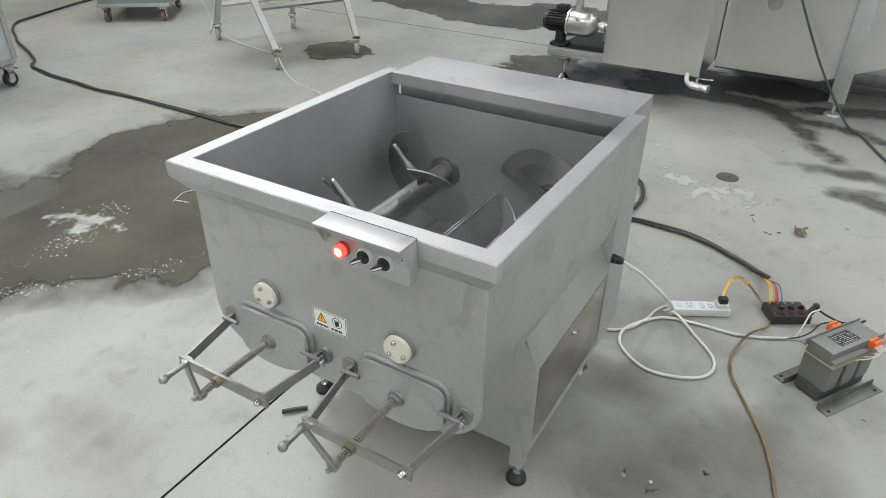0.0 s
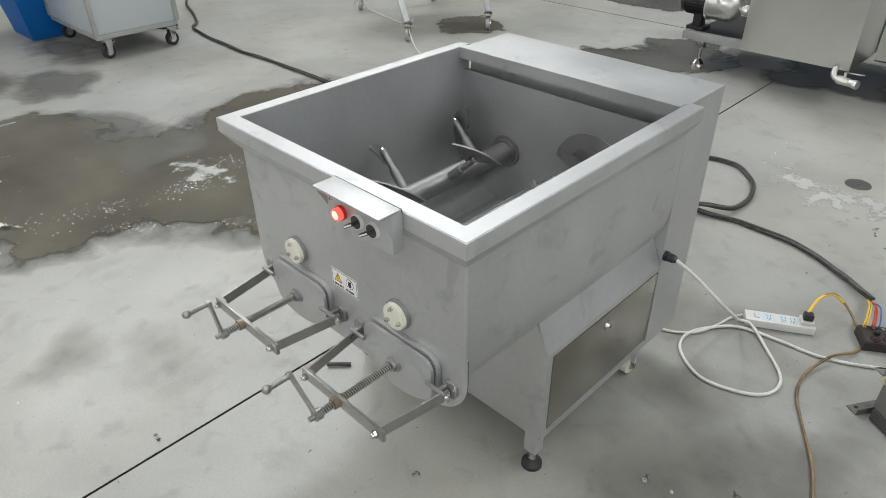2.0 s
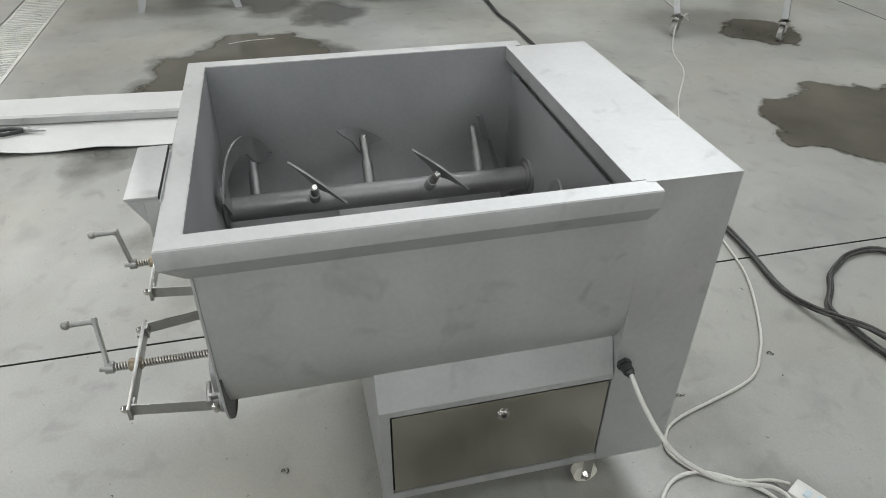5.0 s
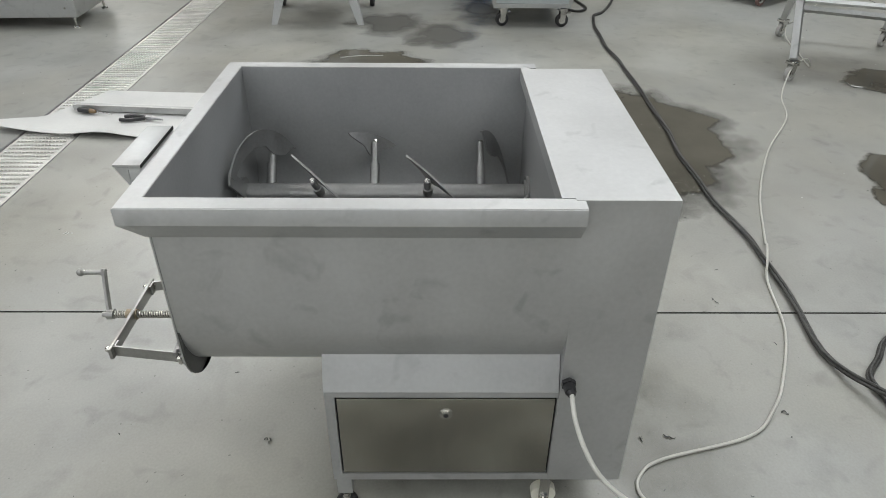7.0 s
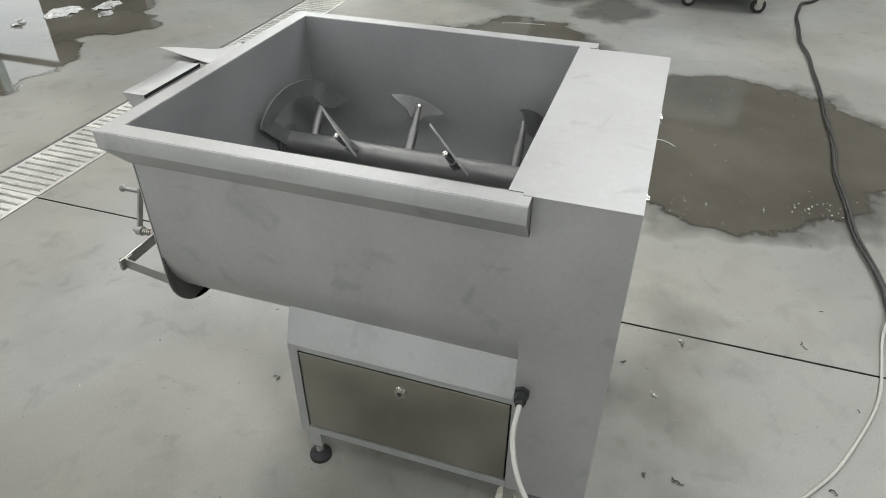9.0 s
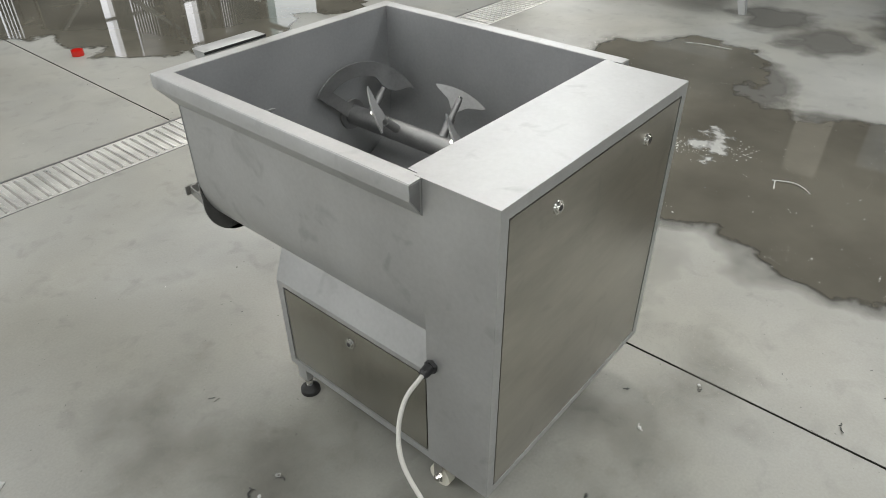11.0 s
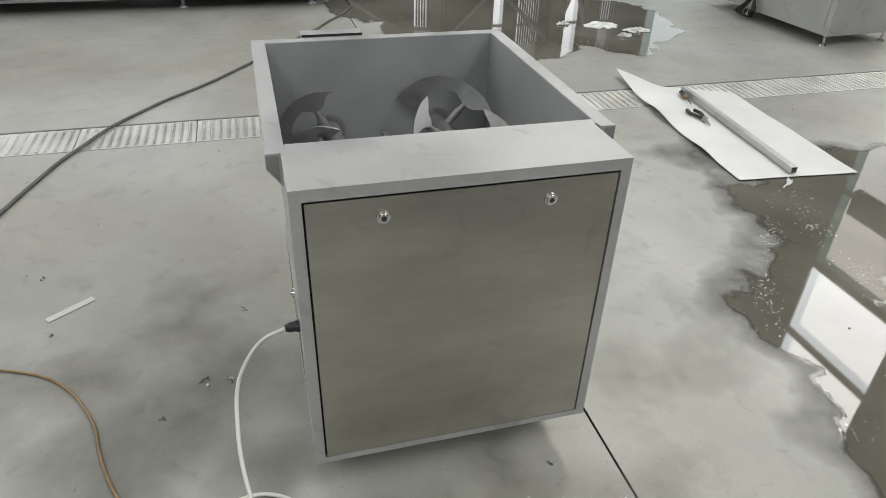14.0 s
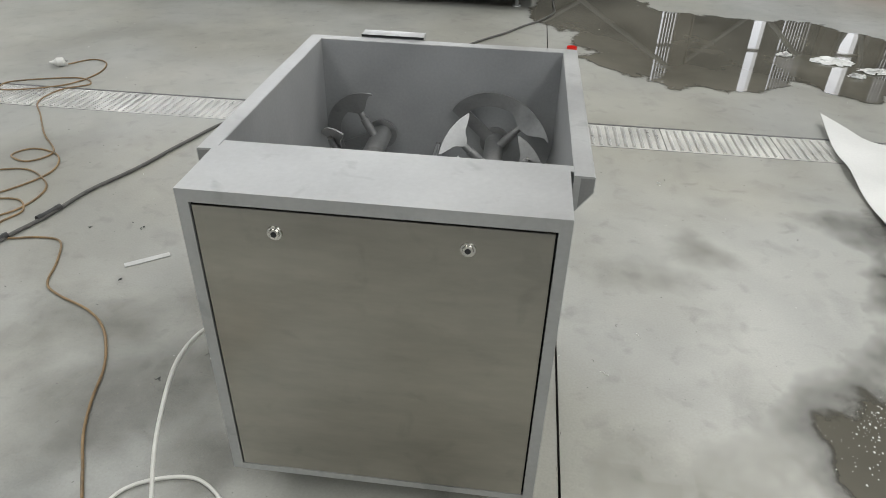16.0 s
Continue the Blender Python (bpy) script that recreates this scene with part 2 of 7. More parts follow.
def concrete_floor():
    """Power-trowelled concrete: cloudy stains, scuffs, fine grit and a soft sheen."""
    m = bpy.data.materials.new("troweled concrete")
    m.use_nodes = True
    n, link = m.node_tree.nodes, m.node_tree.links.new
    p = n["Principled BSDF"]
    geo = n.new("ShaderNodeTexCoord")

    def noise_at(scale, detail, rough=0.5, warp=0.0):
        t = n.new("ShaderNodeTexNoise")
        t.inputs["Scale"].default_value, t.inputs["Detail"].default_value = scale, detail
        t.inputs["Roughness"].default_value, t.inputs["Distortion"].default_value = rough, warp
        link(geo.outputs["Object"], t.inputs[0])
        return t

    def fit(source, a, b, c, d):
        r = n.new("ShaderNodeMapRange")
        for i, v in enumerate((a, b, c, d)):
            r.inputs[i + 1].default_value = v
        link(source, r.inputs[0])
        return r.outputs[0]

    def times(a, b):
        r = n.new("ShaderNodeMath")
        r.operation = "MULTIPLY"
        link(a, r.inputs[0])
        link(b, r.inputs[1])
        return r.outputs[0]

    cloud = fit(noise_at(0.5, 4, 0.5, 0.3).outputs[0], 0.3, 0.7, 0.86, 1.11)
    patch = fit(noise_at(2.1, 4, 0.55, 0.25).outputs[0], 0.3, 0.72, 0.89, 1.09)
    smear = fit(noise_at(1.2, 3, 0.5, 0.5).outputs[0], 0.55, 0.70, 1.0, 0.88)
    smudge = fit(noise_at(4.6, 3, 0.5, 0.4).outputs[0], 0.58, 0.74, 1.0, 0.86)
    dab = fit(noise_at(11, 2, 0.5, 0.5).outputs[0], 0.58, 0.80, 1.0, 0.80)
    pale = fit(noise_at(3.3, 4, 0.55, 0.5).outputs[0], 0.60, 0.76, 1.0, 1.09)
    grit = fit(noise_at(130, 2).outputs[0], 0.3, 0.7, 0.955, 1.045)
    speck = fit(noise_at(70, 1).outputs[0], 0.76, 0.80, 1.0, 0.60)
    value = times(times(times(cloud, patch), times(smudge, grit)), times(times(speck, smear), times(dab, pale)))
    tint = n.new("ShaderNodeMix")
    tint.data_type, tint.blend_type = "RGBA", "MULTIPLY"
    tint.inputs[0].default_value = 1.0
    hue = n.new("ShaderNodeMix")
    hue.data_type = "RGBA"
    hue.inputs[6].default_value, hue.inputs[7].default_value = (0.318, 0.312, 0.272, 1), (0.340, 0.342, 0.318, 1)
    link(fit(noise_at(0.8, 3, 0.5, 0.4).outputs[0], 0.36, 0.62, 0.0, 1.0), hue.inputs[0])
    link(hue.outputs[2], tint.inputs[6])
    link(value, tint.inputs[7])
    link(tint.outputs[2], p.inputs["Base Color"])
    link(fit(noise_at(1.7, 6, 0.6).outputs[0], 0.3, 0.7, 0.30, 0.50), p.inputs["Roughness"])
    b = n.new("ShaderNodeBump")
    b.inputs["Strength"].default_value, b.inputs["Distance"].default_value = 0.06, 0.002
    link(noise_at(70, 4).outputs[0], b.inputs["Height"])
    link(b.outputs[0], p.inputs["Normal"])
    return m


def wet_floor():
    """Standing water over concrete; the sheet thins out to nothing at its ragged edge."""
    m = bpy.data.materials.new("water on concrete")
    m.use_nodes = True
    n, link = m.node_tree.nodes, m.node_tree.links.new
    p = n["Principled BSDF"]
    geo, depth = n.new("ShaderNodeTexCoord"), n.new("ShaderNodeAttribute")
    depth.attribute_name = "depth"
    edge, fine = n.new("ShaderNodeTexNoise"), n.new("ShaderNodeTexNoise")
    for node, scale, detail in ((edge, 3.2, 6.0), (fine, 1.6, 6.0)):
        node.inputs["Scale"].default_value, node.inputs["Detail"].default_value = scale, detail
        link(geo.outputs["Object"], node.inputs[0])
    edge.inputs["Roughness"].default_value = 0.52
    add = n.new("ShaderNodeMath")
    add.operation = "MULTIPLY_ADD"
    add.inputs[1].default_value = 0.55
    link(edge.outputs[0], add.inputs[0])
    link(depth.outputs["Fac"], add.inputs[2])

    def fit(source, a, b, c, d):
        r = n.new("ShaderNodeMapRange")
        for i, v in enumerate((a, b, c, d)):
            r.inputs[i + 1].default_value = v
        link(source, r.inputs[0])
        return r.outputs[0]

    link(fit(add.outputs[0], 0.258, 0.294, 0.0, 1.0), p.inputs["Alpha"])
    link(fit(add.outputs[0], 0.262, 0.292, 0.10, 0.025), p.inputs["Roughness"])
    mix = n.new("ShaderNodeMix")
    mix.data_type = "RGBA"
    mix.inputs[6].default_value, mix.inputs[7].default_value = (0.080, 0.075, 0.060, 1), (0.134, 0.126, 0.102, 1)
    link(fit(fine.outputs[0], 0.35, 0.65, 0.0, 1.0), mix.inputs[0])
    link(mix.outputs[2], p.inputs["Base Color"])
    p.inputs["IOR"].default_value = 1.38
    # scattered froth and bubbles, thickest along the shallow margin
    cells, pick = n.new("ShaderNodeTexVoronoi"), n.new("ShaderNodeTexNoise")
    cells.inputs["Scale"].default_value, pick.inputs["Scale"].default_value, pick.inputs["Detail"].default_value = 70.0, 3.0, 5.0
    link(geo.outputs["Object"], cells.inputs[0])
    link(geo.outputs["Object"], pick.inputs[0])
    margin = fit(add.outputs[0], 0.285, 0.38, 0.09, 0.0)
    where = fit(pick.outputs[0], 0.50, 0.68, -0.10, 0.09)
    size, froth, dots = n.new("ShaderNodeMath"), n.new("ShaderNodeMath"), n.new("ShaderNodeMix")
    size.operation, froth.operation = "ADD", "LESS_THAN"
    link(margin, size.inputs[0])
    link(where, size.inputs[1])
    link(cells.outputs["Distance"], froth.inputs[0])
    link(size.outputs[0], froth.inputs[1])
    dots.data_type = "RGBA"
    dots.inputs[7].default_value = (0.72, 0.72, 0.69, 1)
    link(froth.outputs[0], dots.inputs[0])
    link(mix.outputs[2], dots.inputs[6])
    link(dots.outputs[2], p.inputs["Base Color"])
    return m


def damp_floor():
    """A dull dark stain where the floor is only damp."""
    m = wet_floor()
    m.name = "damp concrete"
    p = m.node_tree.nodes["Principled BSDF"]
    m.node_tree.links.remove(p.inputs["Roughness"].links[0])
    p.inputs["Roughness"].default_value = 0.42
    for node in m.node_tree.nodes:
        if node.bl_idname == "ShaderNodeMix":
            node.inputs[6].default_value, node.inputs[7].default_value = (0.115, 0.113, 0.102, 1), (0.16, 0.157, 0.143, 1)
            if node.inputs[6].links:
                m.node_tree.links.remove(node.inputs[0].links[0])
                node.inputs[0].default_value = 0.0
        if node.bl_idname == "ShaderNodeMapRange" and node.outputs[0].links and node.outputs[0].links[0].to_socket.name == "Alpha":
            node.inputs[1].default_value, node.inputs[2].default_value, node.inputs[4].default_value = 0.22, 0.42, 0.75
    return m


def splash_stain():
    """A chalky pale splash that dried on the floor, broken into flecks at its edge."""
    m = damp_floor()
    m.name = "dried pale splash"
    for node in m.node_tree.nodes:
        if node.bl_idname == "ShaderNodeMix":
            node.inputs[6].default_value, node.inputs[7].default_value = (0.44, 0.44, 0.42, 1), (0.56, 0.56, 0.53, 1)
        if node.bl_idname == "ShaderNodeTexNoise" and node.inputs["Scale"].default_value > 3.1 and node.inputs["Scale"].default_value < 3.3:
            node.inputs["Scale"].default_value = 11.0
        if node.bl_idname == "ShaderNodeMapRange" and node.outputs[0].links and node.outputs[0].links[0].to_socket.name == "Alpha":
            node.inputs[1].default_value, node.inputs[2].default_value, node.inputs[4].default_value = 0.26, 0.33, 0.80
    return m


def dirt_and_shadow():
    """Thin cloudy brown, for dirt and for the mixer's painted soft shadow."""
    m = damp_floor()
    m.name = "trodden brown dirt"
    for node in m.node_tree.nodes:
        if node.bl_idname == "ShaderNodeMix":
            node.inputs[6].default_value, node.inputs[7].default_value = (0.165, 0.157, 0.132, 1), (0.21, 0.20, 0.17, 1)
        if node.bl_idname == "ShaderNodeTexNoise" and node.inputs["Scale"].default_value > 3.1 and node.inputs["Scale"].default_value < 3.3:
            node.inputs["Scale"].default_value = 4.5
        if node.bl_idname == "ShaderNodeMapRange" and node.outputs[0].links and node.outputs[0].links[0].to_socket.name == "Alpha":
            node.inputs[1].default_value, node.inputs[2].default_value, node.inputs[4].default_value = 0.16, 0.48, 0.45
    return m


def wet_trail_and_shade():
    """Dark soaked concrete, also painted shade under the washer, with a firm, uneven outline."""
    m = damp_floor()
    m.name = "soaked concrete"
    for node in m.node_tree.nodes:
        if node.bl_idname == "ShaderNodeMix":
            node.inputs[6].default_value, node.inputs[7].default_value = (0.058, 0.056, 0.050, 1), (0.085, 0.082, 0.073, 1)
        if node.bl_idname == "ShaderNodeTexNoise" and node.inputs["Scale"].default_value > 3.1 and node.inputs["Scale"].default_value < 3.3:
            node.inputs["Scale"].default_value = 7.0
        if node.bl_idname == "ShaderNodeMapRange" and node.outputs[0].links and node.outputs[0].links[0].to_socket.name == "Alpha":
            node.inputs[1].default_value, node.inputs[2].default_value, node.inputs[4].default_value = 0.055, 0.150, 0.85
        if node.bl_idname == "ShaderNodeMath" and node.operation == "MULTIPLY_ADD":
            node.inputs[1].default_value = 0.20
    m.node_tree.nodes["Principled BSDF"].inputs["Roughness"].default_value = 0.32
    return m


TRAIL = wet_trail_and_shade()
CONCRETE, WET, DAMP, SPLASH, DIRT_SHADOW = concrete_floor(), wet_floor(), damp_floor(), splash_stain(), dirt_and_shadow()

# ---- building helpers ----


def part(name, bm, mats, parent=None, label="", smooth=35):
    """One mesh object from a bmesh in world coordinates, under a thing or a part."""
    mesh = bpy.data.meshes.new(name)
    bmesh.ops.recalc_face_normals(bm, faces=bm.faces)
    bm.to_mesh(mesh)
    bm.free()
    for m in mats if isinstance(mats, (list, tuple)) else [mats]:
        mesh.materials.append(m)
    if smooth:
        for f in mesh.polygons:
            f.use_smooth = True
        mesh.set_sharp_from_angle(angle=radians(smooth))
    ob = new(name, mesh)
    if parent:
        ob.parent = parent
        ob.matrix_parent_inverse = Matrix.Translation(-parent.location)
    if label:
        ob["label"] = label
    return ob


def thing(name, x, y, z, label, category, group="", kind=""):
    ob = new(name)
    ob.location = (x, y, z)
    ob.empty_display_size = 0.05
    return tagged(ob, label, category, group, kind)


def box(bm, x0, x1, y0, y1, z0, z1, bevel=0.0, mat=0, m=None):
    made = bmesh.ops.create_cube(bm, size=1.0, matrix=Matrix.Translation(((x0 + x1) / 2, (y0 + y1) / 2, (z0 + z1) / 2)) @ Matrix.Diagonal((x1 - x0, y1 - y0, z1 - z0, 1)))
    verts = made["verts"]
    faces = {f for v in verts for f in v.link_faces}
    if bevel:
        edges = {e for v in verts for e in v.link_edges}
        out = bmesh.ops.bevel(bm, geom=list(edges), offset=bevel, segments=2, affect="EDGES", profile=0.6)
        faces = {f for v in out["verts"] for f in v.link_faces} | {f for f in faces if f.is_valid}
    for f in faces:
        f.material_index = mat
    if m:
        bmesh.ops.transform(bm, matrix=m, verts=list({v for f in faces for v in f.verts}))
    return faces


def rod(bm, a, b, r, r2=None, n=14, mat=0, caps=True):
    a, b = Vector(a), Vector(b)
    d = b - a
    m = Matrix.Translation((a + b) / 2) @ d.to_track_quat("Z", "Y").to_matrix().to_4x4()
    made = bmesh.ops.create_cone(bm, cap_ends=caps, segments=n, radius1=r, radius2=r if r2 is None else r2, depth=d.length, matrix=m)
    for v in made["verts"]:
        for f in v.link_faces:
            f.material_index = mat


def ball(bm, c, r, mat=0, n=14, squash=1.0):
    made = bmesh.ops.create_uvsphere(bm, u_segments=n, v_segments=n // 2 + 1, radius=r, matrix=Matrix.Translation(c) @ Matrix.Diagonal((1, 1, squash, 1)))
    for v in made["verts"]:
        for f in v.link_faces:
            f.material_index = mat


def plate(bm, outline, place, thick, mat=0):
    """A flat plate: 2D outline, place(u, v, w) puts it in the world, w from 0 to thick."""
    low = [bm.verts.new(place(u, v, 0)) for u, v in outline]
    high = [bm.verts.new(place(u, v, thick)) for u, v in outline]
    k = len(outline)
    for f in [bm.faces.new(low), bm.faces.new(high[::-1])] + [bm.faces.new((low[i], high[i], high[(i + 1) % k], low[(i + 1) % k])) for i in range(k)]:
        f.material_index = mat


def ring(bm, outer, inner, place, thick, mat=0):
    """A flat rectangular surround in one piece: (u0, u1, v0, v1) outside and inside."""
    loops = []
    for u0, u1, v0, v1 in (outer, inner):
        for w in (0, thick):
            loops.append([bm.verts.new(place(u, v, w)) for u, v in ((u0, v0), (u1, v0), (u1, v1), (u0, v1))])
    a, b, c, d = loops
    for i in range(4):
        j = (i + 1) % 4
        for quad in ((a[i], a[j], b[j], b[i]), (c[i], d[i], d[j], c[j]), (a[i], c[i], c[j], a[j]), (b[i], b[j], d[j], d[i])):
            bm.faces.new(quad).material_index = mat


def arc(cx, cy, r, a0, a1, n):
    return [(cx + r * math.cos(radians(a0 + (a1 - a0) * i / n)), cy + r * math.sin(radians(a0 + (a1 - a0) * i / n))) for i in range(n + 1)]


def smooth_path(points, steps=7):
    """Catmull-Rom through the points."""
    pts = [Vector(p) for p in points]
    pts = [2 * pts[0] - pts[1]] + pts + [2 * pts[-1] - pts[-2]]
    out = []
    for i in range(1, len(pts) - 2):
        p0, p1, p2, p3 = pts[i - 1:i + 3]
        for s in range(steps):
            t = s / steps
            out.append(0.5 * (2 * p1 + (p2 - p0) * t + (2 * p0 - 5 * p1 + 4 * p2 - p3) * t * t + (3 * p1 - p0 - 3 * p2 + p3) * t ** 3))
    out.append(pts[-2])
    return out


def sweep(bm, points, r, n=8, mat=0, steps=7, wobble=0.0, seed=0):
    """A round cable along a smooth path."""
    path = smooth_path(points, steps) if steps else [Vector(p) for p in points]
    if wobble:
        for i, p in enumerate(path[1:-1]):
            p += wobble * Vector((noise.noise((i * 0.21, seed, 0)), noise.noise((i * 0.21, seed, 7)), 0))
    rings = []
    for i, p in enumerate(path):
        d = (path[min(i + 1, len(path) - 1)] - path[max(i - 1, 0)]).normalized()
        side = d.cross(Vector((0, 0, 1)))
        side = side.normalized() if side.length > 1e-3 else Vector((1, 0, 0))
        up = side.cross(d)
        rings.append([bm.verts.new(p + r * (math.cos(2 * math.pi * k / n) * side + math.sin(2 * math.pi * k / n) * up)) for k in range(n)])
    for a, b in zip(rings, rings[1:]):
        for k in range(n):
            bm.faces.new((a[k], a[(k + 1) % n], b[(k + 1) % n], b[k])).material_index = mat
    bm.faces.new(rings[0][::-1]).material_index = mat
    bm.faces.new(rings[-1]).material_index = mat


def cable(name, points, r, mat, label, category="cable", z=None, wobble=0.0, seed=0):
    bm = bmesh.new()
    pts = [(p[0], p[1], (r + 0.001 if len(p) < 3 else p[2])) for p in points]
    sweep(bm, pts, r, wobble=wobble, seed=seed)
    return tagged(part(name, bm, mat, smooth=60), label, category)


def bundle(name, points, r, count, mat, label, seed=0, turns=3.0):
    """Several cables laid together, twisting loosely round one another."""
    path = smooth_path([(p[0], p[1], 2 * r + 0.001 if len(p) < 3 else p[2]) for p in points])
    for i, p in enumerate(path[1:-1]):
        p += 0.02 * Vector((noise.noise((i * 0.21, seed, 0)), noise.noise((i * 0.21, seed, 7)), 0))
    bm = bmesh.new()
    run = 0.0
    lines = [[] for k in range(count)]
    for i, p in enumerate(path):
        d = (path[min(i + 1, len(path) - 1)] - path[max(i - 1, 0)]).normalized()
        side = d.cross(Vector((0, 0, 1))).normalized()
        run += (p - path[max(i - 1, 0)]).length
        for k in range(count):
            a = 2 * math.pi * k / count + turns * run + 1.2 * noise.noise((run * 1.5, seed, 3))
            lines[k].append(p + r * (math.cos(a) * side + math.sin(a) * Vector((0, 0, 1))))
    for line in lines:
        sweep(bm, line, r, n=7, steps=0)
    return tagged(part(name, bm, mat, smooth=60), label, "cable")


# ---- hall ----
X0, X1, Y0, Y1 = -9.0, 11.0, -11.0, 13.0
DRAIN0, DRAIN1 = -0.865, -0.54
JOINT = -1.272


def floor_sheet():
    bm = bmesh.new()
    xs = sorted([-40.0, -20.0, -12.0, JOINT - 0.0034, JOINT + 0.0034, 20.0, 40.0] + [-9.05 + 0.5 * k for k in range(43)])
    ys = sorted([-40.0, -20.0, DRAIN0, DRAIN1, 5.52, 5.53, 20.0, 40.0] + [-11.05 + 0.5 * k for k in range(49)])
    for x0, x1 in zip(xs, xs[1:]):
        for y0, y1 in zip(ys, ys[1:]):
            in_drain = DRAIN0 - 1e-6 < y0 and y1 < DRAIN1 + 1e-6
            groove = (JOINT - 0.005 < x0 and x1 < JOINT + 0.005) or (5.519 < y0 and y1 < 5.531)
            z = -0.07 if in_drain else (-0.012 if groove else 0.0)
            bm.faces.new([bm.verts.new((x, y, z)) for x, y in ((x0, y0), (x1, y0), (x1, y1), (x0, y1))]).material_index = 1 if groove and not in_drain else 0
    for y in (DRAIN0, DRAIN1):
        bm.faces.new([bm.verts.new(p) for p in ((-40, y, 0), (40, y, 0), (40, y, -0.07), (-40, y, -0.07))])
    for x in (JOINT - 0.0034, JOINT + 0.0034):
        for a, b in ((-40.0, DRAIN0), (DRAIN1, 40.0)):
            bm.faces.new([bm.verts.new(p) for p in ((x, a, 0), (x, b, 0), (x, b, -0.012), (x, a, -0.012))]).material_index = 1
    for y in (5.52, 5.53):
        bm.faces.new([bm.verts.new(p) for p in ((-40, y, 0), (40, y, 0), (40, y, -0.012), (-40, y, -0.012))]).material_index = 1
    bmesh.ops.remove_doubles(bm, verts=bm.verts, dist=0.0002)
    ob = part("floor", bm, [CONCRETE, DIRT], smooth=0)
    return tagged(ob, "cloudy grey troweled concrete floor with scuffs and stains", "floor", kind="structure")


floor_sheet()


def joint_edges():
    """Chipped lips and packed dirt along the sawn joint of the floor."""
    rng = random.Random(17)
    bm = bmesh.new()
    for side in (-1, 1):
        y, rows = -3.0, []
        while y < 5.4:
            w = 0.0036 + 0.0018 * noise.noise((side * 3.1, y * 6, 0)) + 0.0022 * noise.noise((side * 7.7, y * 38, 0))
            if rng.random() < 0.04:
                w += rng.uniform(0.001, 0.004)
            gap = DRAIN0 - 0.01 < y < DRAIN1 + 0.01
            rows.append(None if gap else [bm.verts.new((JOINT + side * u, y, z)) for u, z in ((0.0036, -0.0015), (max(0.0040, w), 0.0007))])
            y += rng.uniform(0.008, 0.020)
        for a, b in zip(rows, rows[1:]):
            if a and b:
                bm.faces.new((a[0], a[1], b[1], b[0]))
    tagged(part("joint_lip", bm, JOINTDIRT, smooth=0), "chipped dirty lips of the sawn floor joint", "floor joint", kind="structure")


joint_edges()


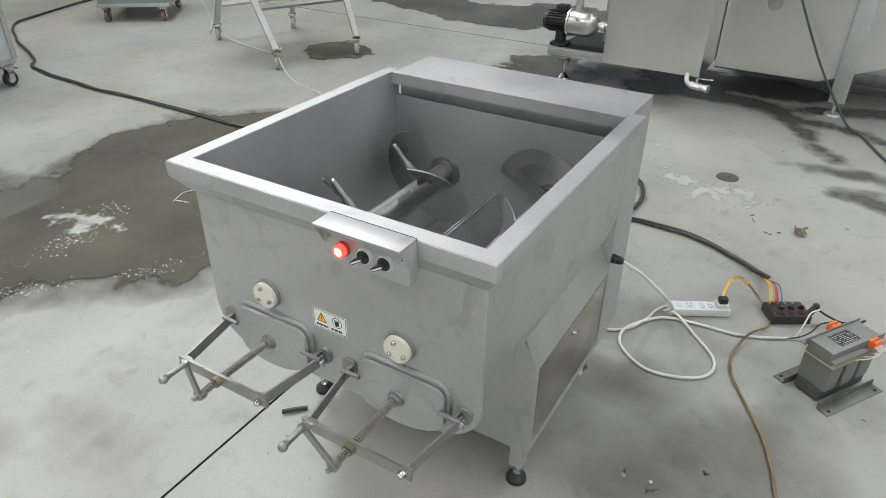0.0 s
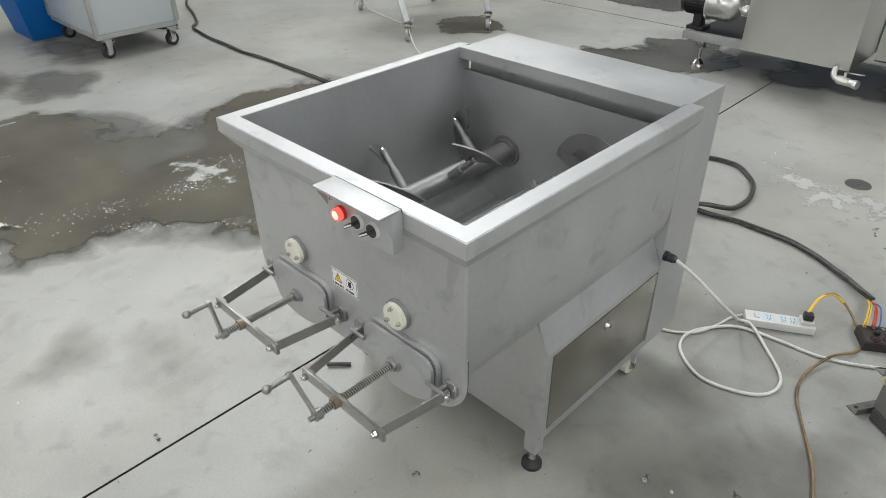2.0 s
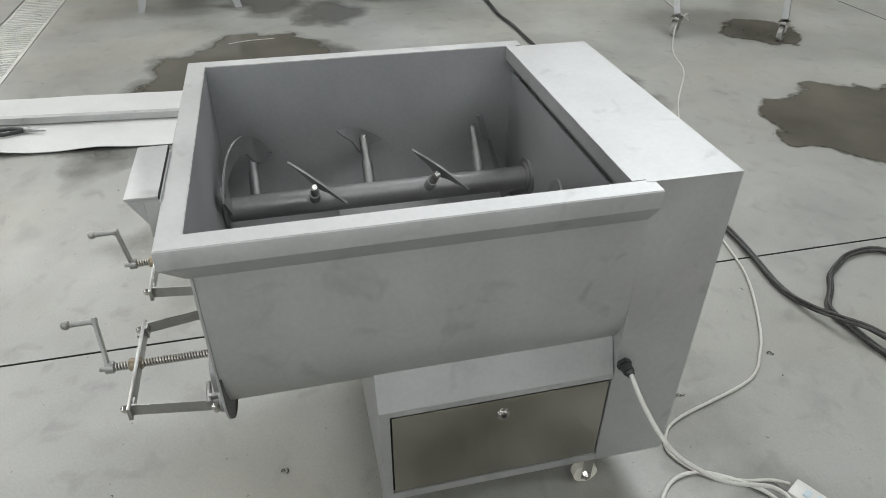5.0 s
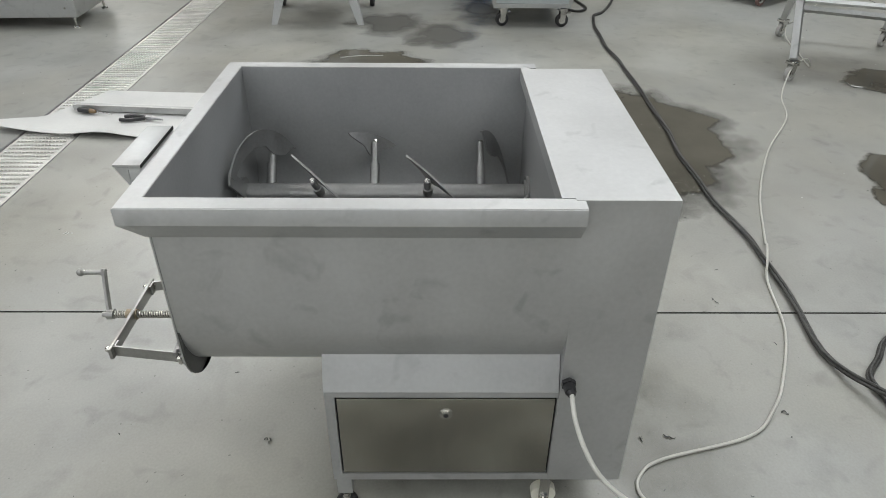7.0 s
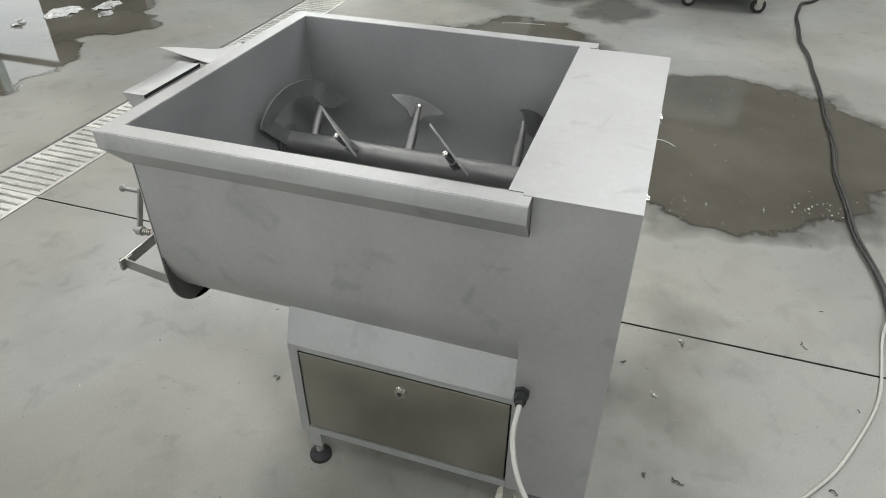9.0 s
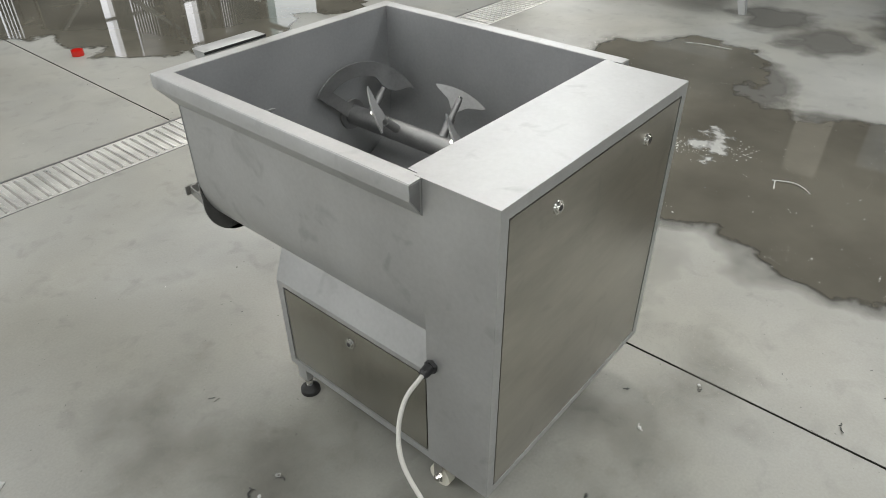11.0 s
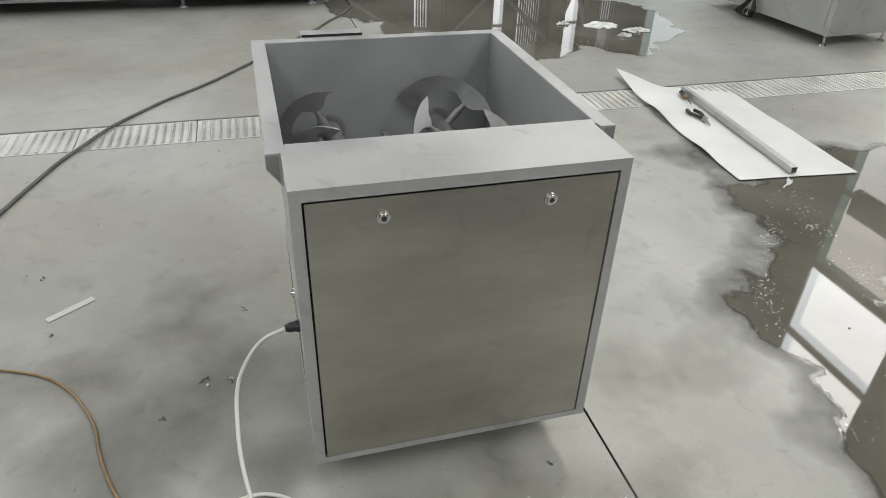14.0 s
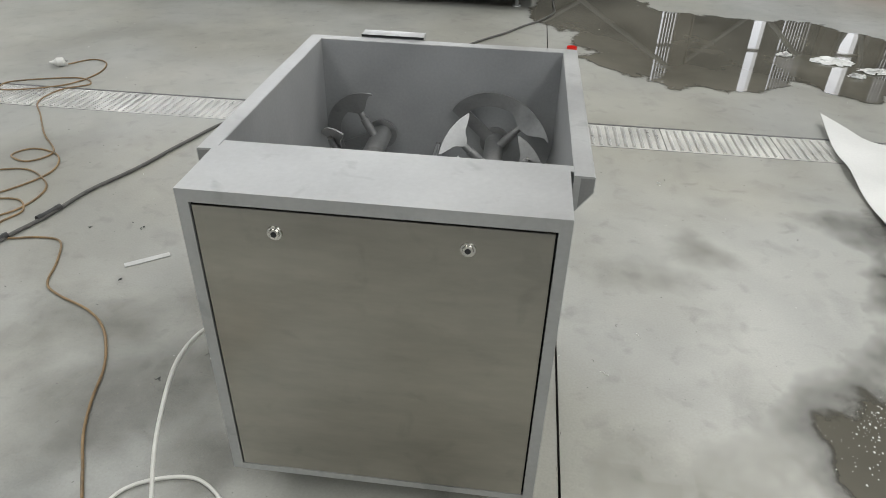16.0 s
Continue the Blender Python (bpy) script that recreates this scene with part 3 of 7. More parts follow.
def walls():
    def wall(name, spans, mats, label):
        bm = bmesh.new()
        for x0, x1, y0, y1, z0, z1, mi in spans:
            box(bm, x0, x1, y0, y1, z0, z1, mat=mi)
        return tagged(part(name, bm, mats, smooth=0), label, "wall", kind="structure")

    T = 0.25
    wy0, wy1 = WEST_WINDOW
    cy0, cy1 = CORNER_WINDOW
    spans, y = [(X0 - T, X0, Y0, cy0, 0, ROOF, 0), (X0 - T, X0, cy0, cy1, 0, 1.0, 0), (X0 - T, X0, cy0, cy1, 4.56, ROOF, 0), (X0 - T, X0, cy1, wy0, 0, ROOF, 0)], wy1
    for y0, y1, z0, z1, watts in HIGH_WINDOWS:
        spans += [(X0 - T, X0, y, y0, 0, ROOF, 0), (X0 - T, X0, y0, y1, 0, z0, 0), (X0 - T, X0, y0, y1, z1, ROOF, 0)]
        y = y1
    spans.append((X0 - T, X0, y, Y1, 0, ROOF, 0))
    edges = [0.0] + [z for light in WEST_LIGHTS for z in light[:2]] + [ROOF]
    spans += [(X0 - T, X0, wy0, wy1, z0, z1, 0) for z0, z1 in zip(edges[::2], edges[1::2])]
    wall("wall_west", spans, [WALLBROWN], "tall brown clad hall wall with frosted windows")
    bm = bmesh.new()
    box(bm, X0 - 0.02, X0 + 0.02, wy0, wy1, 3.19, 3.27, 0.004)
    box(bm, X0 - 0.02, X0 + 0.10, -3.96, -3.15, 3.08, 3.48, 0.01)
    tagged(part("window_rail", bm, WALLGREY, smooth=0), "grey rail and box across the frosted window", "rail", kind="structure")
    bm = bmesh.new()
    box(bm, X0 - 0.02, X0 + 0.02, cy0, cy1, 3.15, 3.27, 0.004)
    tagged(part("window_rail", bm, WALLGREY, smooth=0), "grey rail across the frosted corner window", "rail", kind="structure")
    spans, x = [], X0 - T
    for c, w, strength, slats in SOUTH_WINDOWS:
        spans.append((x, c - w / 2, Y0 - T, Y0, 0, ROOF, 0))
        spans += [(c - w / 2, c + w / 2, Y0 - T, Y0, 0, 0.5, 0), (c - w / 2, c + w / 2, Y0 - T, Y0, 5.2, ROOF, 0)]
        x = c + w / 2
    spans.append((x, X1 + T, Y0 - T, Y0, 0, ROOF, 0))
    wall("wall_south", spans, [WALLDARK], "dark clad hall wall with tall narrow windows")
    for c, w, strength, slats in SOUTH_WINDOWS:
        bm = bmesh.new()
        for k in range(6):
            box(bm, c - w / 2, c + w / 2, Y0 - 0.045, Y0 - 0.02, 0.5 + 0.92 * k, 0.56 + 0.92 * k)
        for i in range(slats):
            x, half = c - w / 2 + w * (i + 1) / (slats + 1), 0.025 if w > 1 else 0.019
            box(bm, x - half, x + half, Y0 - 0.019, Y0 - 0.005, 0.5, 5.2)
        tagged(part("window_bars", bm, WALLDARK, smooth=0), "dark glazing bars of a tall narrow window", "window bars", "tall window bars", "structure")
    for a, b in ((-7.72, -6.86), (-6.86, -4.13), (-4.13, -0.2), (-0.2, 3.0), (3.0, 6.0)):
        bm = bmesh.new()
        for z in (0.3, 2.9):
            rod(bm, (a, Y0 + 0.10, z), (b, Y0 + 0.10, z + 2.5), 0.045, n=6)
            rod(bm, (a, Y0 + 0.19, z + 2.5), (b, Y0 + 0.19, z), 0.045, n=6)
        tagged(part("wall_brace", bm, WALLGREY, smooth=0), "grey steel cross brace between hall columns", "brace", "cross braces", "structure")
    spans, y = [], Y0
    for y0, y1 in ADDED_EAST_WINDOWS:
        spans += [(X1, X1 + T, y, y0, 0, ROOF, 0), (X1, X1 + T, y0, y1, 0, 2.8, 0), (X1, X1 + T, y0, y1, 5.0, ROOF, 0)]
        y = y1
    spans.append((X1, X1 + T, y, Y1, 0, ROOF, 0))
    wall("wall_east", spans, [WALLGREY], "grey clad hall wall")
    wall("wall_north", [(X0 - T, X1 + T, Y1, Y1 + T, 0, 4.4, 0), (X0 - T, X1 + T, Y1, Y1 + T, 6.4, ROOF, 0), (X0 - T, 0.5, Y1, Y1 + T, 4.4, 6.4, 0), (7.5, X1 + T, Y1, Y1 + T, 4.4, 6.4, 0)], [WALLBLUE], "grey clad hall wall")
    bm = bmesh.new()
    xs = sorted({X0 - T, X1 + T} | {sx + d for sx, sa, sb, watts in ADDED_SKYLIGHTS for d in (-0.8, 0.8)})
    for x0, x1 in zip(xs, xs[1:]):
        y = Y0 - T
        for sx, sa, sb, watts in sorted((k for k in ADDED_SKYLIGHTS if k[0] - 0.801 < x0 and x1 < k[0] + 0.801), key=lambda k: k[1]):
            box(bm, x0, x1, y, sa - 0.2, ROOF, ROOF + 0.2)
            y = sb + 0.2
        box(bm, x0, x1, y, Y1 + T, ROOF, ROOF + 0.2)
    tagged(part("ceiling", bm, ROOFGREY, smooth=0), "grey sheet-metal hall roof with openings for the added skylights", "ceiling", kind="structure")
    column = None
    for i, cx in enumerate((-7.72, -6.86, -4.16, -0.2, 3.0, 6.0)):
        if column is None:
            bm = bmesh.new()
            box(bm, -0.15, 0.15, -0.01, 0.01, 0, ROOF)
            box(bm, -0.15, -0.13, -0.12, 0.12, 0, ROOF)
            box(bm, 0.13, 0.15, -0.12, 0.12, 0, ROOF)
            column = part("column", bm, WALLBROWN, smooth=0)
            column.location = (cx, Y0 + 0.16, 0)
            tagged(column, "dark steel hall column against the wall", "column", "hall columns", "structure")
        else:
            copy_thing(column, pose(cx, Y0 + 0.16, 0))
    for ty in (-8.5,):
        bm = bmesh.new()
        box(bm, X0, X1, ty - 0.08, ty + 0.08, 6.3, 6.42)
        box(bm, X0, X1, ty - 0.08, ty + 0.08, 7.3, 7.42)
        for k in range(20):
            a = X0 + k
            rod(bm, (a, ty, 6.36 if k % 2 else 7.36), (a + 1, ty, 7.36 if k % 2 else 6.36), 0.035, n=6)
        tagged(part("roof_truss", bm, WALLGREY, smooth=0), "grey steel lattice roof truss", "truss", "roof trusses", "structure")
    for y0, y1, z1 in ((0.62, 1.06, 3.0), (-1.75, -0.98, 3.45)):
        bm = bmesh.new()
        box(bm, X0, X0 + 0.05, y0, y1, 2.12, z1, 0.01)
        tagged(part("wall_panel", bm, PANELBEIGE, smooth=0), "pale beige panel on the brown hall wall", "panel", "wall panels", "structure")


walls()


def puddle(name, blobs, mat, label, cell=0.05, dry=(), z=0.003):
    """A thin sheet of water whose depth falls off from the middle of its pools."""
    x0, x1 = min(b[0] - b[2] for b in blobs) - 0.3, max(b[0] + b[2] for b in blobs) + 0.3
    y0, y1 = min(b[1] - b[3] for b in blobs) - 0.3, max(b[1] + b[3] for b in blobs) + 0.3
    gx, gy = np.meshgrid(np.arange(x0, x1, cell), np.arange(y0, y1, cell), indexing="ij")
    depth = np.full(gx.shape, -1.0)
    for bx, by, rx, ry in blobs:
        depth = np.maximum(depth, (1 - np.hypot((gx - bx) / rx, (gy - by) / ry)) * min(rx, ry))
    for bx, by, rx, ry in dry:
        depth = np.minimum(depth, (np.hypot((gx - bx) / rx, (gy - by) / ry) - 1) * min(rx, ry))
    keep = depth > -0.36
    index = np.full(gx.shape, -1)
    index[keep] = np.arange(keep.sum())
    verts = np.stack([gx[keep], gy[keep], np.full(keep.sum(), z)], -1)
    a, b, c, d = index[:-1, :-1], index[1:, :-1], index[1:, 1:], index[:-1, 1:]
    quads = np.stack([a, b, c, d], -1).reshape(-1, 4)
    quads = quads[(quads >= 0).all(-1)]
    mesh = bpy.data.meshes.new(name)
    mesh.from_pydata(verts.tolist(), [], quads.tolist())
    mesh.attributes.new("depth", "FLOAT", "POINT").data.foreach_set("value", depth[keep].astype(np.float32))
    mesh.materials.append(mat)
    return tagged(new(name, mesh), label, "puddle", kind="structure")


puddle("puddle", [(-3.42, 0.92, 0.87, 0.68), (-2.78, 2.05, 0.81, 0.80), (-2.88, 2.50, 0.60, 0.51), (-2.52, 2.50, 0.38, 0.34), (-3.8, 1.02, 0.5, 0.42), (-2.70, 1.62, 0.63, 0.60)], WET, "large shallow puddle of dirty water on concrete", dry=[(-3.98, 1.55, 0.52, 0.26), (-3.72, 1.74, 0.30, 0.22)])
puddle("damp_patch", [(-3.38, 0.9, 0.95, 0.74), (-2.76, 2.08, 0.86, 0.88), (-2.88, 2.52, 0.66, 0.57), (-2.48, 2.54, 0.44, 0.40), (-3.8, 1.02, 0.54, 0.46), (-2.66, 1.60, 0.69, 0.66)], DAMP, "dark damp margin of the puddle", z=0.001)
puddle("puddle", [(-2.25, 4.1, 0.5, 0.6), (-2.0, 4.85, 0.36, 0.45)], WET, "dark puddle beside the pump skid")
puddle("puddle", [(-3.68, 4.4, 0.27, 0.3)], WET, "small round puddle under a castor")
puddle("puddle", [(-2.35, -2.6, 0.85, 1.05), (-3.22, -2.60, 0.88, 0.94), (-3.33, -1.98, 0.36, 0.40), (-1.7, -3.5, 0.6, 0.8)], WET, "wide puddle beyond the floor drain", cell=0.05, dry=[(-2.93, -1.62, 0.16, 0.16)])


def chain(points, r0, r1, step=0.07):
    """Overlapping pools along a run of water that narrows from r0 to r1."""
    path = smooth_path([(x, y, 0) for x, y in points], 12)
    out, last = [], None
    for i, q in enumerate(path):
        if last is None or (q - last).length > step:
            r = r0 + (r1 - r0) * i / (len(path) - 1)
            out.append((q.x, q.y, r * 1.15, r))
            last = q
    return out


# the two large pools beyond y = 5.2 paint the shade under the washer
puddle("water_trail_and_shade", chain([(-1.20, 4.86), (-0.98, 4.95), (-0.68, 4.90), (-0.40, 4.86), (-0.21, 4.70)], 0.16, 0.085) + chain([(-0.21, 4.68), (-0.08, 4.36), (0.04, 4.18), (0.13, 4.06)], 0.048, 0.030)
       + chain([(-0.21, 4.68), (0.08, 4.67), (0.33, 4.56)], 0.060, 0.045) + chain([(-0.25, 4.86), (-0.08, 4.97), (0.31, 5.11), (0.8, 5.2)], 0.055, 0.10)
       + [(-0.95, 5.25, 0.40, 0.28), (-0.45, 5.3, 0.45, 0.25), (0.10, 3.93, 0.13, 0.045), (0.27, 3.95, 0.14, 0.05), (0.24, 3.66, 0.12, 0.07), (0.40, 3.60, 0.16, 0.09)], TRAIL, "dark water trail running from the drain valve, and painted shade under the washer", cell=0.025, z=0.0015)
puddle("puddle", [(-3.2, 6.35, 0.75, 0.5), (-2.6, 6.7, 0.6, 0.5), (-4.2, 6.5, 0.7, 0.35)], WET, "wide shallow puddle behind the pump skid", cell=0.08)
puddle("damp_patch", [(-4.75, 1.45, 0.3, 0.3), (-5.1, 1.0, 0.35, 0.3), (-5.6, 1.8, 0.5, 0.22), (-2.9, 0.15, 0.4, 0.2)], DAMP, "dark damp smears on concrete", z=0.0015)

puddle("pale_stain", [(-0.50, 3.39, 0.15, 0.06), (-0.36, 3.36, 0.14, 0.09), (-0.38, 3.27, 0.09, 0.05), (-0.56, 3.44, 0.08, 0.03)], SPLASH, "chalky white splash dried beside the floor cap", cell=0.02, z=0.0012)
puddle("pale_stain", [(-2.86, 1.44, 0.10, 0.07), (-2.76, 1.50, 0.07, 0.04)], SPLASH, "pale scum floating on the puddle", cell=0.02, z=0.0036)

# paints the mixer's soft shadow on its east and north side, mixed with dirt
puddle("dark_smear", [(-0.20, 1.35, 0.22, 0.18), (0.08, 1.58, 0.28, 0.22), (-0.30, 1.70, 0.20, 0.12), (-0.62, 2.08, 0.20, 0.06), (-1.02, 2.02, 0.28, 0.09), (0.30, 1.25, 0.20, 0.12), (-0.10, 1.0, 0.12, 0.2)], DIRT_SHADOW, "soft mixer shadow and brown dirt painted on the concrete", z=0.0008)
puddle("dark_smear", [(-1.64, 0.66, 0.10, 0.05), (-1.88, 0.45, 0.07, 0.06), (-1.72, 1.62, 0.12, 0.06)], DIRT_SHADOW, "grey dirt smears on the concrete", z=0.0005)


def bubbles():
    """Froth and bubbles drifting in strings along the shallow ridge and the margin of the puddle."""
    rng = random.Random(21)
    ridge = [(-2.89, 0.58), (-2.82, 0.89), (-2.73, 1.13), (-2.71, 1.32), (-2.71, 1.51), (-2.85, 1.62)]
    margin = [(-2.63, 0.87), (-2.49, 1.03), (-2.33, 1.22), (-2.17, 1.40), (-2.11, 1.53)]
    shore = [(-2.07, 2.02), (-2.02, 2.17), (-2.11, 2.30), (-2.20, 2.46), (-2.27, 2.64)]
    bm = bmesh.new()
    for line, count, wide in ((ridge, 620, 0.045), (margin, 330, 0.026), (shore, 130, 0.05)):
        for k in range(count):
            i = rng.randrange(len(line) - 1)
            f = rng.random()
            (ax, ay), (bx, by) = line[i], line[i + 1]
            if noise.noise((ax + (bx - ax) * f, (ay + (by - ay) * f) * 9, 0.5)) < -0.15:
                continue
            x, y = ax + (bx - ax) * f + rng.gauss(0, wide), ay + (by - ay) * f + rng.gauss(0, wide)
            r = 0.0012 + 0.0032 * rng.random() ** 3
            bmesh.ops.create_icosphere(bm, subdivisions=1, radius=r, matrix=Matrix.Translation((x, y, 0.003)) @ Matrix.Diagonal((1, rng.uniform(0.8, 1.6), 0.6, 1)))
    for k in range(170):
        x, y = rng.uniform(-4.1, -2.1), rng.uniform(0.5, 2.8)
        bmesh.ops.create_icosphere(bm, subdivisions=1, radius=0.0012 + 0.002 * rng.random() ** 3, matrix=Matrix.Translation((x, y, 0.003)) @ Matrix.Diagonal((1, 1, 0.5, 1)))
    tagged(part("bubbles", bm, FROTH), "small white bubbles and froth on the puddle", "bubbles", kind="stuff")


bubbles()


def drain():
    base = thing("floor_drain", -2.0, (DRAIN0 + DRAIN1) / 2, 0, "long galvanised floor drain with slotted covers", "floor drain", kind="structure")
    bm = bmesh.new()
    for y in (DRAIN0 + 0.004, DRAIN1 - 0.008):
        box(bm, -12, 8, y, y + 0.004, -0.05, 0.0)
    part("channel_edge", bm, CAST, base)
    w, long = DRAIN1 - DRAIN0 - 0.022, 0.606
    bm = bmesh.new()
    box(bm, -long / 2, long / 2, -w / 2, w / 2, -0.02, -0.004, 0.0015)
    rows = 13
    for r in range(rows):
        x = -long / 2 + 0.035 + r * (long - 0.07) / (rows - 1)
        box(bm, x + 0.0046, x + 0.0105, -w / 2 + 0.02, w / 2 - 0.02, -0.0042, -0.0036, 0, 2)
        for k in range(14):
            y = -w / 2 + 0.030 + k * (w - 0.060) / 13
            plate(bm, [(x - 0.014, -0.004), (x + 0.0045, -0.004), (x + 0.0045, 0.0025), (x + 0.001, 0.0025)], lambda u, v, q: (u, y - 0.0075 + q, v), 0.015, 1)
    bm.faces.ensure_lookup_table()
    first = part("drain_cover", bm, [GRATE, LOUVRE, SLOT], smooth=0)
    first.parent = base
    first.location = (-1.29 - 0.305 - base.location.x, 0, 0)
    for k in list(range(-14, 0)) + list(range(1, 16)):
        c = first.copy()
        scene.collection.objects.link(c)
        c.location = (first.location.x + k * 0.6105, 0, 0)


drain()

# ---- the mixer ----
XL, XR = -1.195, -0.461          # hopper, inside
YF, YB = 0.875, 1.662
ZT = 0.915
CL, CR, CZ, RAD = -1.0115, -0.6445, 0.62, 0.1835


def trough_line(grow):
    """Section of the double trough from the top on one side to the top on the other."""
    r = RAD + grow
    dip = 0.60 - CZ
    a = math.degrees(math.asin((dip - grow * 0.6) / r))
    out = [(XR + grow, 0.835), (XR + grow, 0.73)]
    out += arc(CR, CZ, r, 0, -180 - a, 26)
    out += arc(CL, CZ, r, a, -180, 26)
    out += [(XL - grow, 0.73), (XL - grow, 0.835)]
    return out


def mixer():
    top = thing("mixing_machine", -0.82, 1.35, 0, "satin stainless steel twin-shaft mixing machine with open hopper", "mixer")

    bm = bmesh.new()
    inner, outer = trough_line(0.0), trough_line(0.0085)
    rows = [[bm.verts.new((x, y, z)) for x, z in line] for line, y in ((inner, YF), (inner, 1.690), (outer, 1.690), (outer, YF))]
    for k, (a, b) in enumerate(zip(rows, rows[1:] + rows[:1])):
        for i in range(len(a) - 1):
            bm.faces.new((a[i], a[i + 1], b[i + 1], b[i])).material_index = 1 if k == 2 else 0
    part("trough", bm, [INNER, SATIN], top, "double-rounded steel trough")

    bm = bmesh.new()
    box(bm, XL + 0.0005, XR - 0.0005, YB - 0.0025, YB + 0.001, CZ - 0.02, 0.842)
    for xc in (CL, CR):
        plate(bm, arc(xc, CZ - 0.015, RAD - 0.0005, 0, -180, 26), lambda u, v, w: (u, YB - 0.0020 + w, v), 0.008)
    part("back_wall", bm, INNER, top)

    bm = bmesh.new()
    xr, xl = XR + 0.010, XL - 0.010
    line = [(xr, 0.8400), (xr, 0.537)] + arc(xr - 0.115, 0.537, 0.115, -4, -90, 12) + arc(xl + 0.115, 0.537, 0.115, -90, -176, 12) + [(xl, 0.537), (xl, 0.8400)]
    plate(bm, line, lambda u, v, w: (u, YF - 0.0065 + w, v), 0.006)
    bm.normal_update()
    bmesh.ops.bevel(bm, geom=[e for e in bm.edges if all(v.co.y < YF - 0.006 for v in e.verts) and min(v.co.z for v in e.verts) < 0.83], offset=0.0058, segments=3, affect="EDGES", profile=0.5)
    bmesh.ops.recalc_face_normals(bm, faces=bm.faces)
    # the back face takes the darker inner steel, in place of its shade
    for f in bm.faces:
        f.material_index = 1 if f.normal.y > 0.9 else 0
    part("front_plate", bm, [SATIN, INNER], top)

    # dark plate imitating the shaded steel behind the hanging part of the front
    bm = bmesh.new()
    mid = (XL + XR) / 2
    for side, xc in ((1, CR), (-1, CL)):
        xo = mid + side * ((XR - XL) / 2 + 0.0085)
        outer = [(xo, 0.60)] + arc(xo - side * 0.1135, 0.537, 0.1135, 0 if side > 0 else 180, -90 if side > 0 else 270, 14) + [(mid + side * 0.10, 0.4235), (mid + side * 0.05, 0.4235), (mid, 0.4235)]
        inner = arc(xc, CZ, RAD + 0.0075, -8 if side > 0 else 188, -174 if side > 0 else 354, len(outer) - 1)
        loops = [[bm.verts.new((u, y, v)) for u, v in line] for line, y in ((outer, YF - 0.0004), (inner, YF - 0.0004), (inner, YF + 0.004), (outer, YF + 0.004))]
        for p, q in zip(loops, loops[1:] + loops[:1]):
            for i in range(len(outer) - 1):
                bm.faces.new((p[i], p[i + 1], q[i + 1], q[i]))
    part("front_shade_plate", bm, IRONDARK, top, "dark sheet imitating shaded steel behind the front plate")

    # rolled rim with a sloped underside
    bm = bmesh.new()
    profile = [(0.0, ZT), (0.041, ZT - 0.0005), (0.0425, ZT - 0.003), (0.0425, ZT - 0.036), (0.010, ZT - 0.080), (0.0, ZT - 0.080)]
    corners = [(XL, YF, -1, -1), (XR, YF, 1, -1), (XR, YB, 1, 0), (XL, YB, -1, 0)]
    rings = [[bm.verts.new((cx + sx * d, cy + sy * d if sy else 1.6803, z)) for d, z in profile] for cx, cy, sx, sy in corners]
    for a, b in ((rings[0], rings[1]), (rings[1], rings[2]), (rings[3], rings[0])):
        for i in range(len(profile)):
            j = (i + 1) % len(profile)
            bm.faces.new((a[i], b[i], b[j], a[j])).material_index = 1 if j == 0 else 0
    bm.faces.new(rings[2])
    bm.faces.new(rings[3])
    bmesh.ops.bevel(bm, geom=[e for e in bm.edges if abs(e.verts[0].co.z - e.verts[1].co.z) < 1e-4 and min(v.co.z for v in e.verts) > ZT - 0.002 and e.calc_length() > 0.3], offset=0.0015, segments=2, affect="EDGES")
    part("rim", bm, [SATIN, INNER], top, "folded steel rim, wiped bright on top")

    bm = bmesh.new()
    plate(bm, [(1.638, ZT - 0.0012), (1.638, 0.881), (1.641, 0.881), (1.641, ZT - 0.0012)], lambda u, v, w: (XL + 0.0005 + w, u, v), XR - XL - 0.001)
    part("inner_lip", bm, SATIN, top)
    # darker plates imitating the shaded hollow ends of the folded rim
    for cx, s in ((XL, -1), (XR, 1)):
        bm = bmesh.new()
        plate(bm, [(cx + s * 0.0405, ZT - 0.005), (cx + s * 0.0405, ZT - 0.034), (cx + s * 0.014, ZT - 0.071), (cx + s * 0.014, ZT - 0.005)], lambda u, v, w: (u, 1.6803 + w, v), 0.0005)
        part("rim_end_shade", bm, CAST, top)

    # drive box with a lockable door
    bx0, bx1, by0, by1, bz0, bz1 = -1.188, -0.452, 1.6815, 1.857, 0.134, 0.9140
    bm = bmesh.new()
    box(bm, bx0, bx1, by0, 1.8445, bz0, bz1)
    drive = part("drive_box", bm, SATIN, top, smooth=20)
    bm = bmesh.new()
    cover = [(XL + 0.0005, 1.638), (XR - 0.0005, 1.638), (XR - 0.0005, 1.664), (bx1, 1.664), (bx1, by1), (bx0, by1), (bx0, 1.664), (XL + 0.0005, 1.664)]
    plate(bm, cover, lambda u, v, w: (u, v, 0.91415 + w), 0.0014)
    part("top_plate", bm, SATIN, drive, "flush satin top plate", smooth=20)
    bm = bmesh.new()
    ring(bm, (bx0, bx1, bz0, bz1), (bx0 + 0.024, bx1 - 0.024, 0.152, 0.888), lambda u, v, w: (u, 1.8445 + w, v), by1 - 1.8445)
    part("door_frame", bm, SATIN, drive, smooth=20)
    bm = bmesh.new()
    box(bm, bx0 + 0.024, bx1 - 0.024, 1.8455, 1.847, 0.152, 0.888)
    part("door_gap", bm, GAP, drive)
    bm = bmesh.new()
    box(bm, bx0 + 0.0285, bx1 - 0.0285, 1.8475, 1.8565, 0.1545, 0.883, 0.002)
    door = part("rear_door", bm, BRUSHED, top, "brushed stainless door")

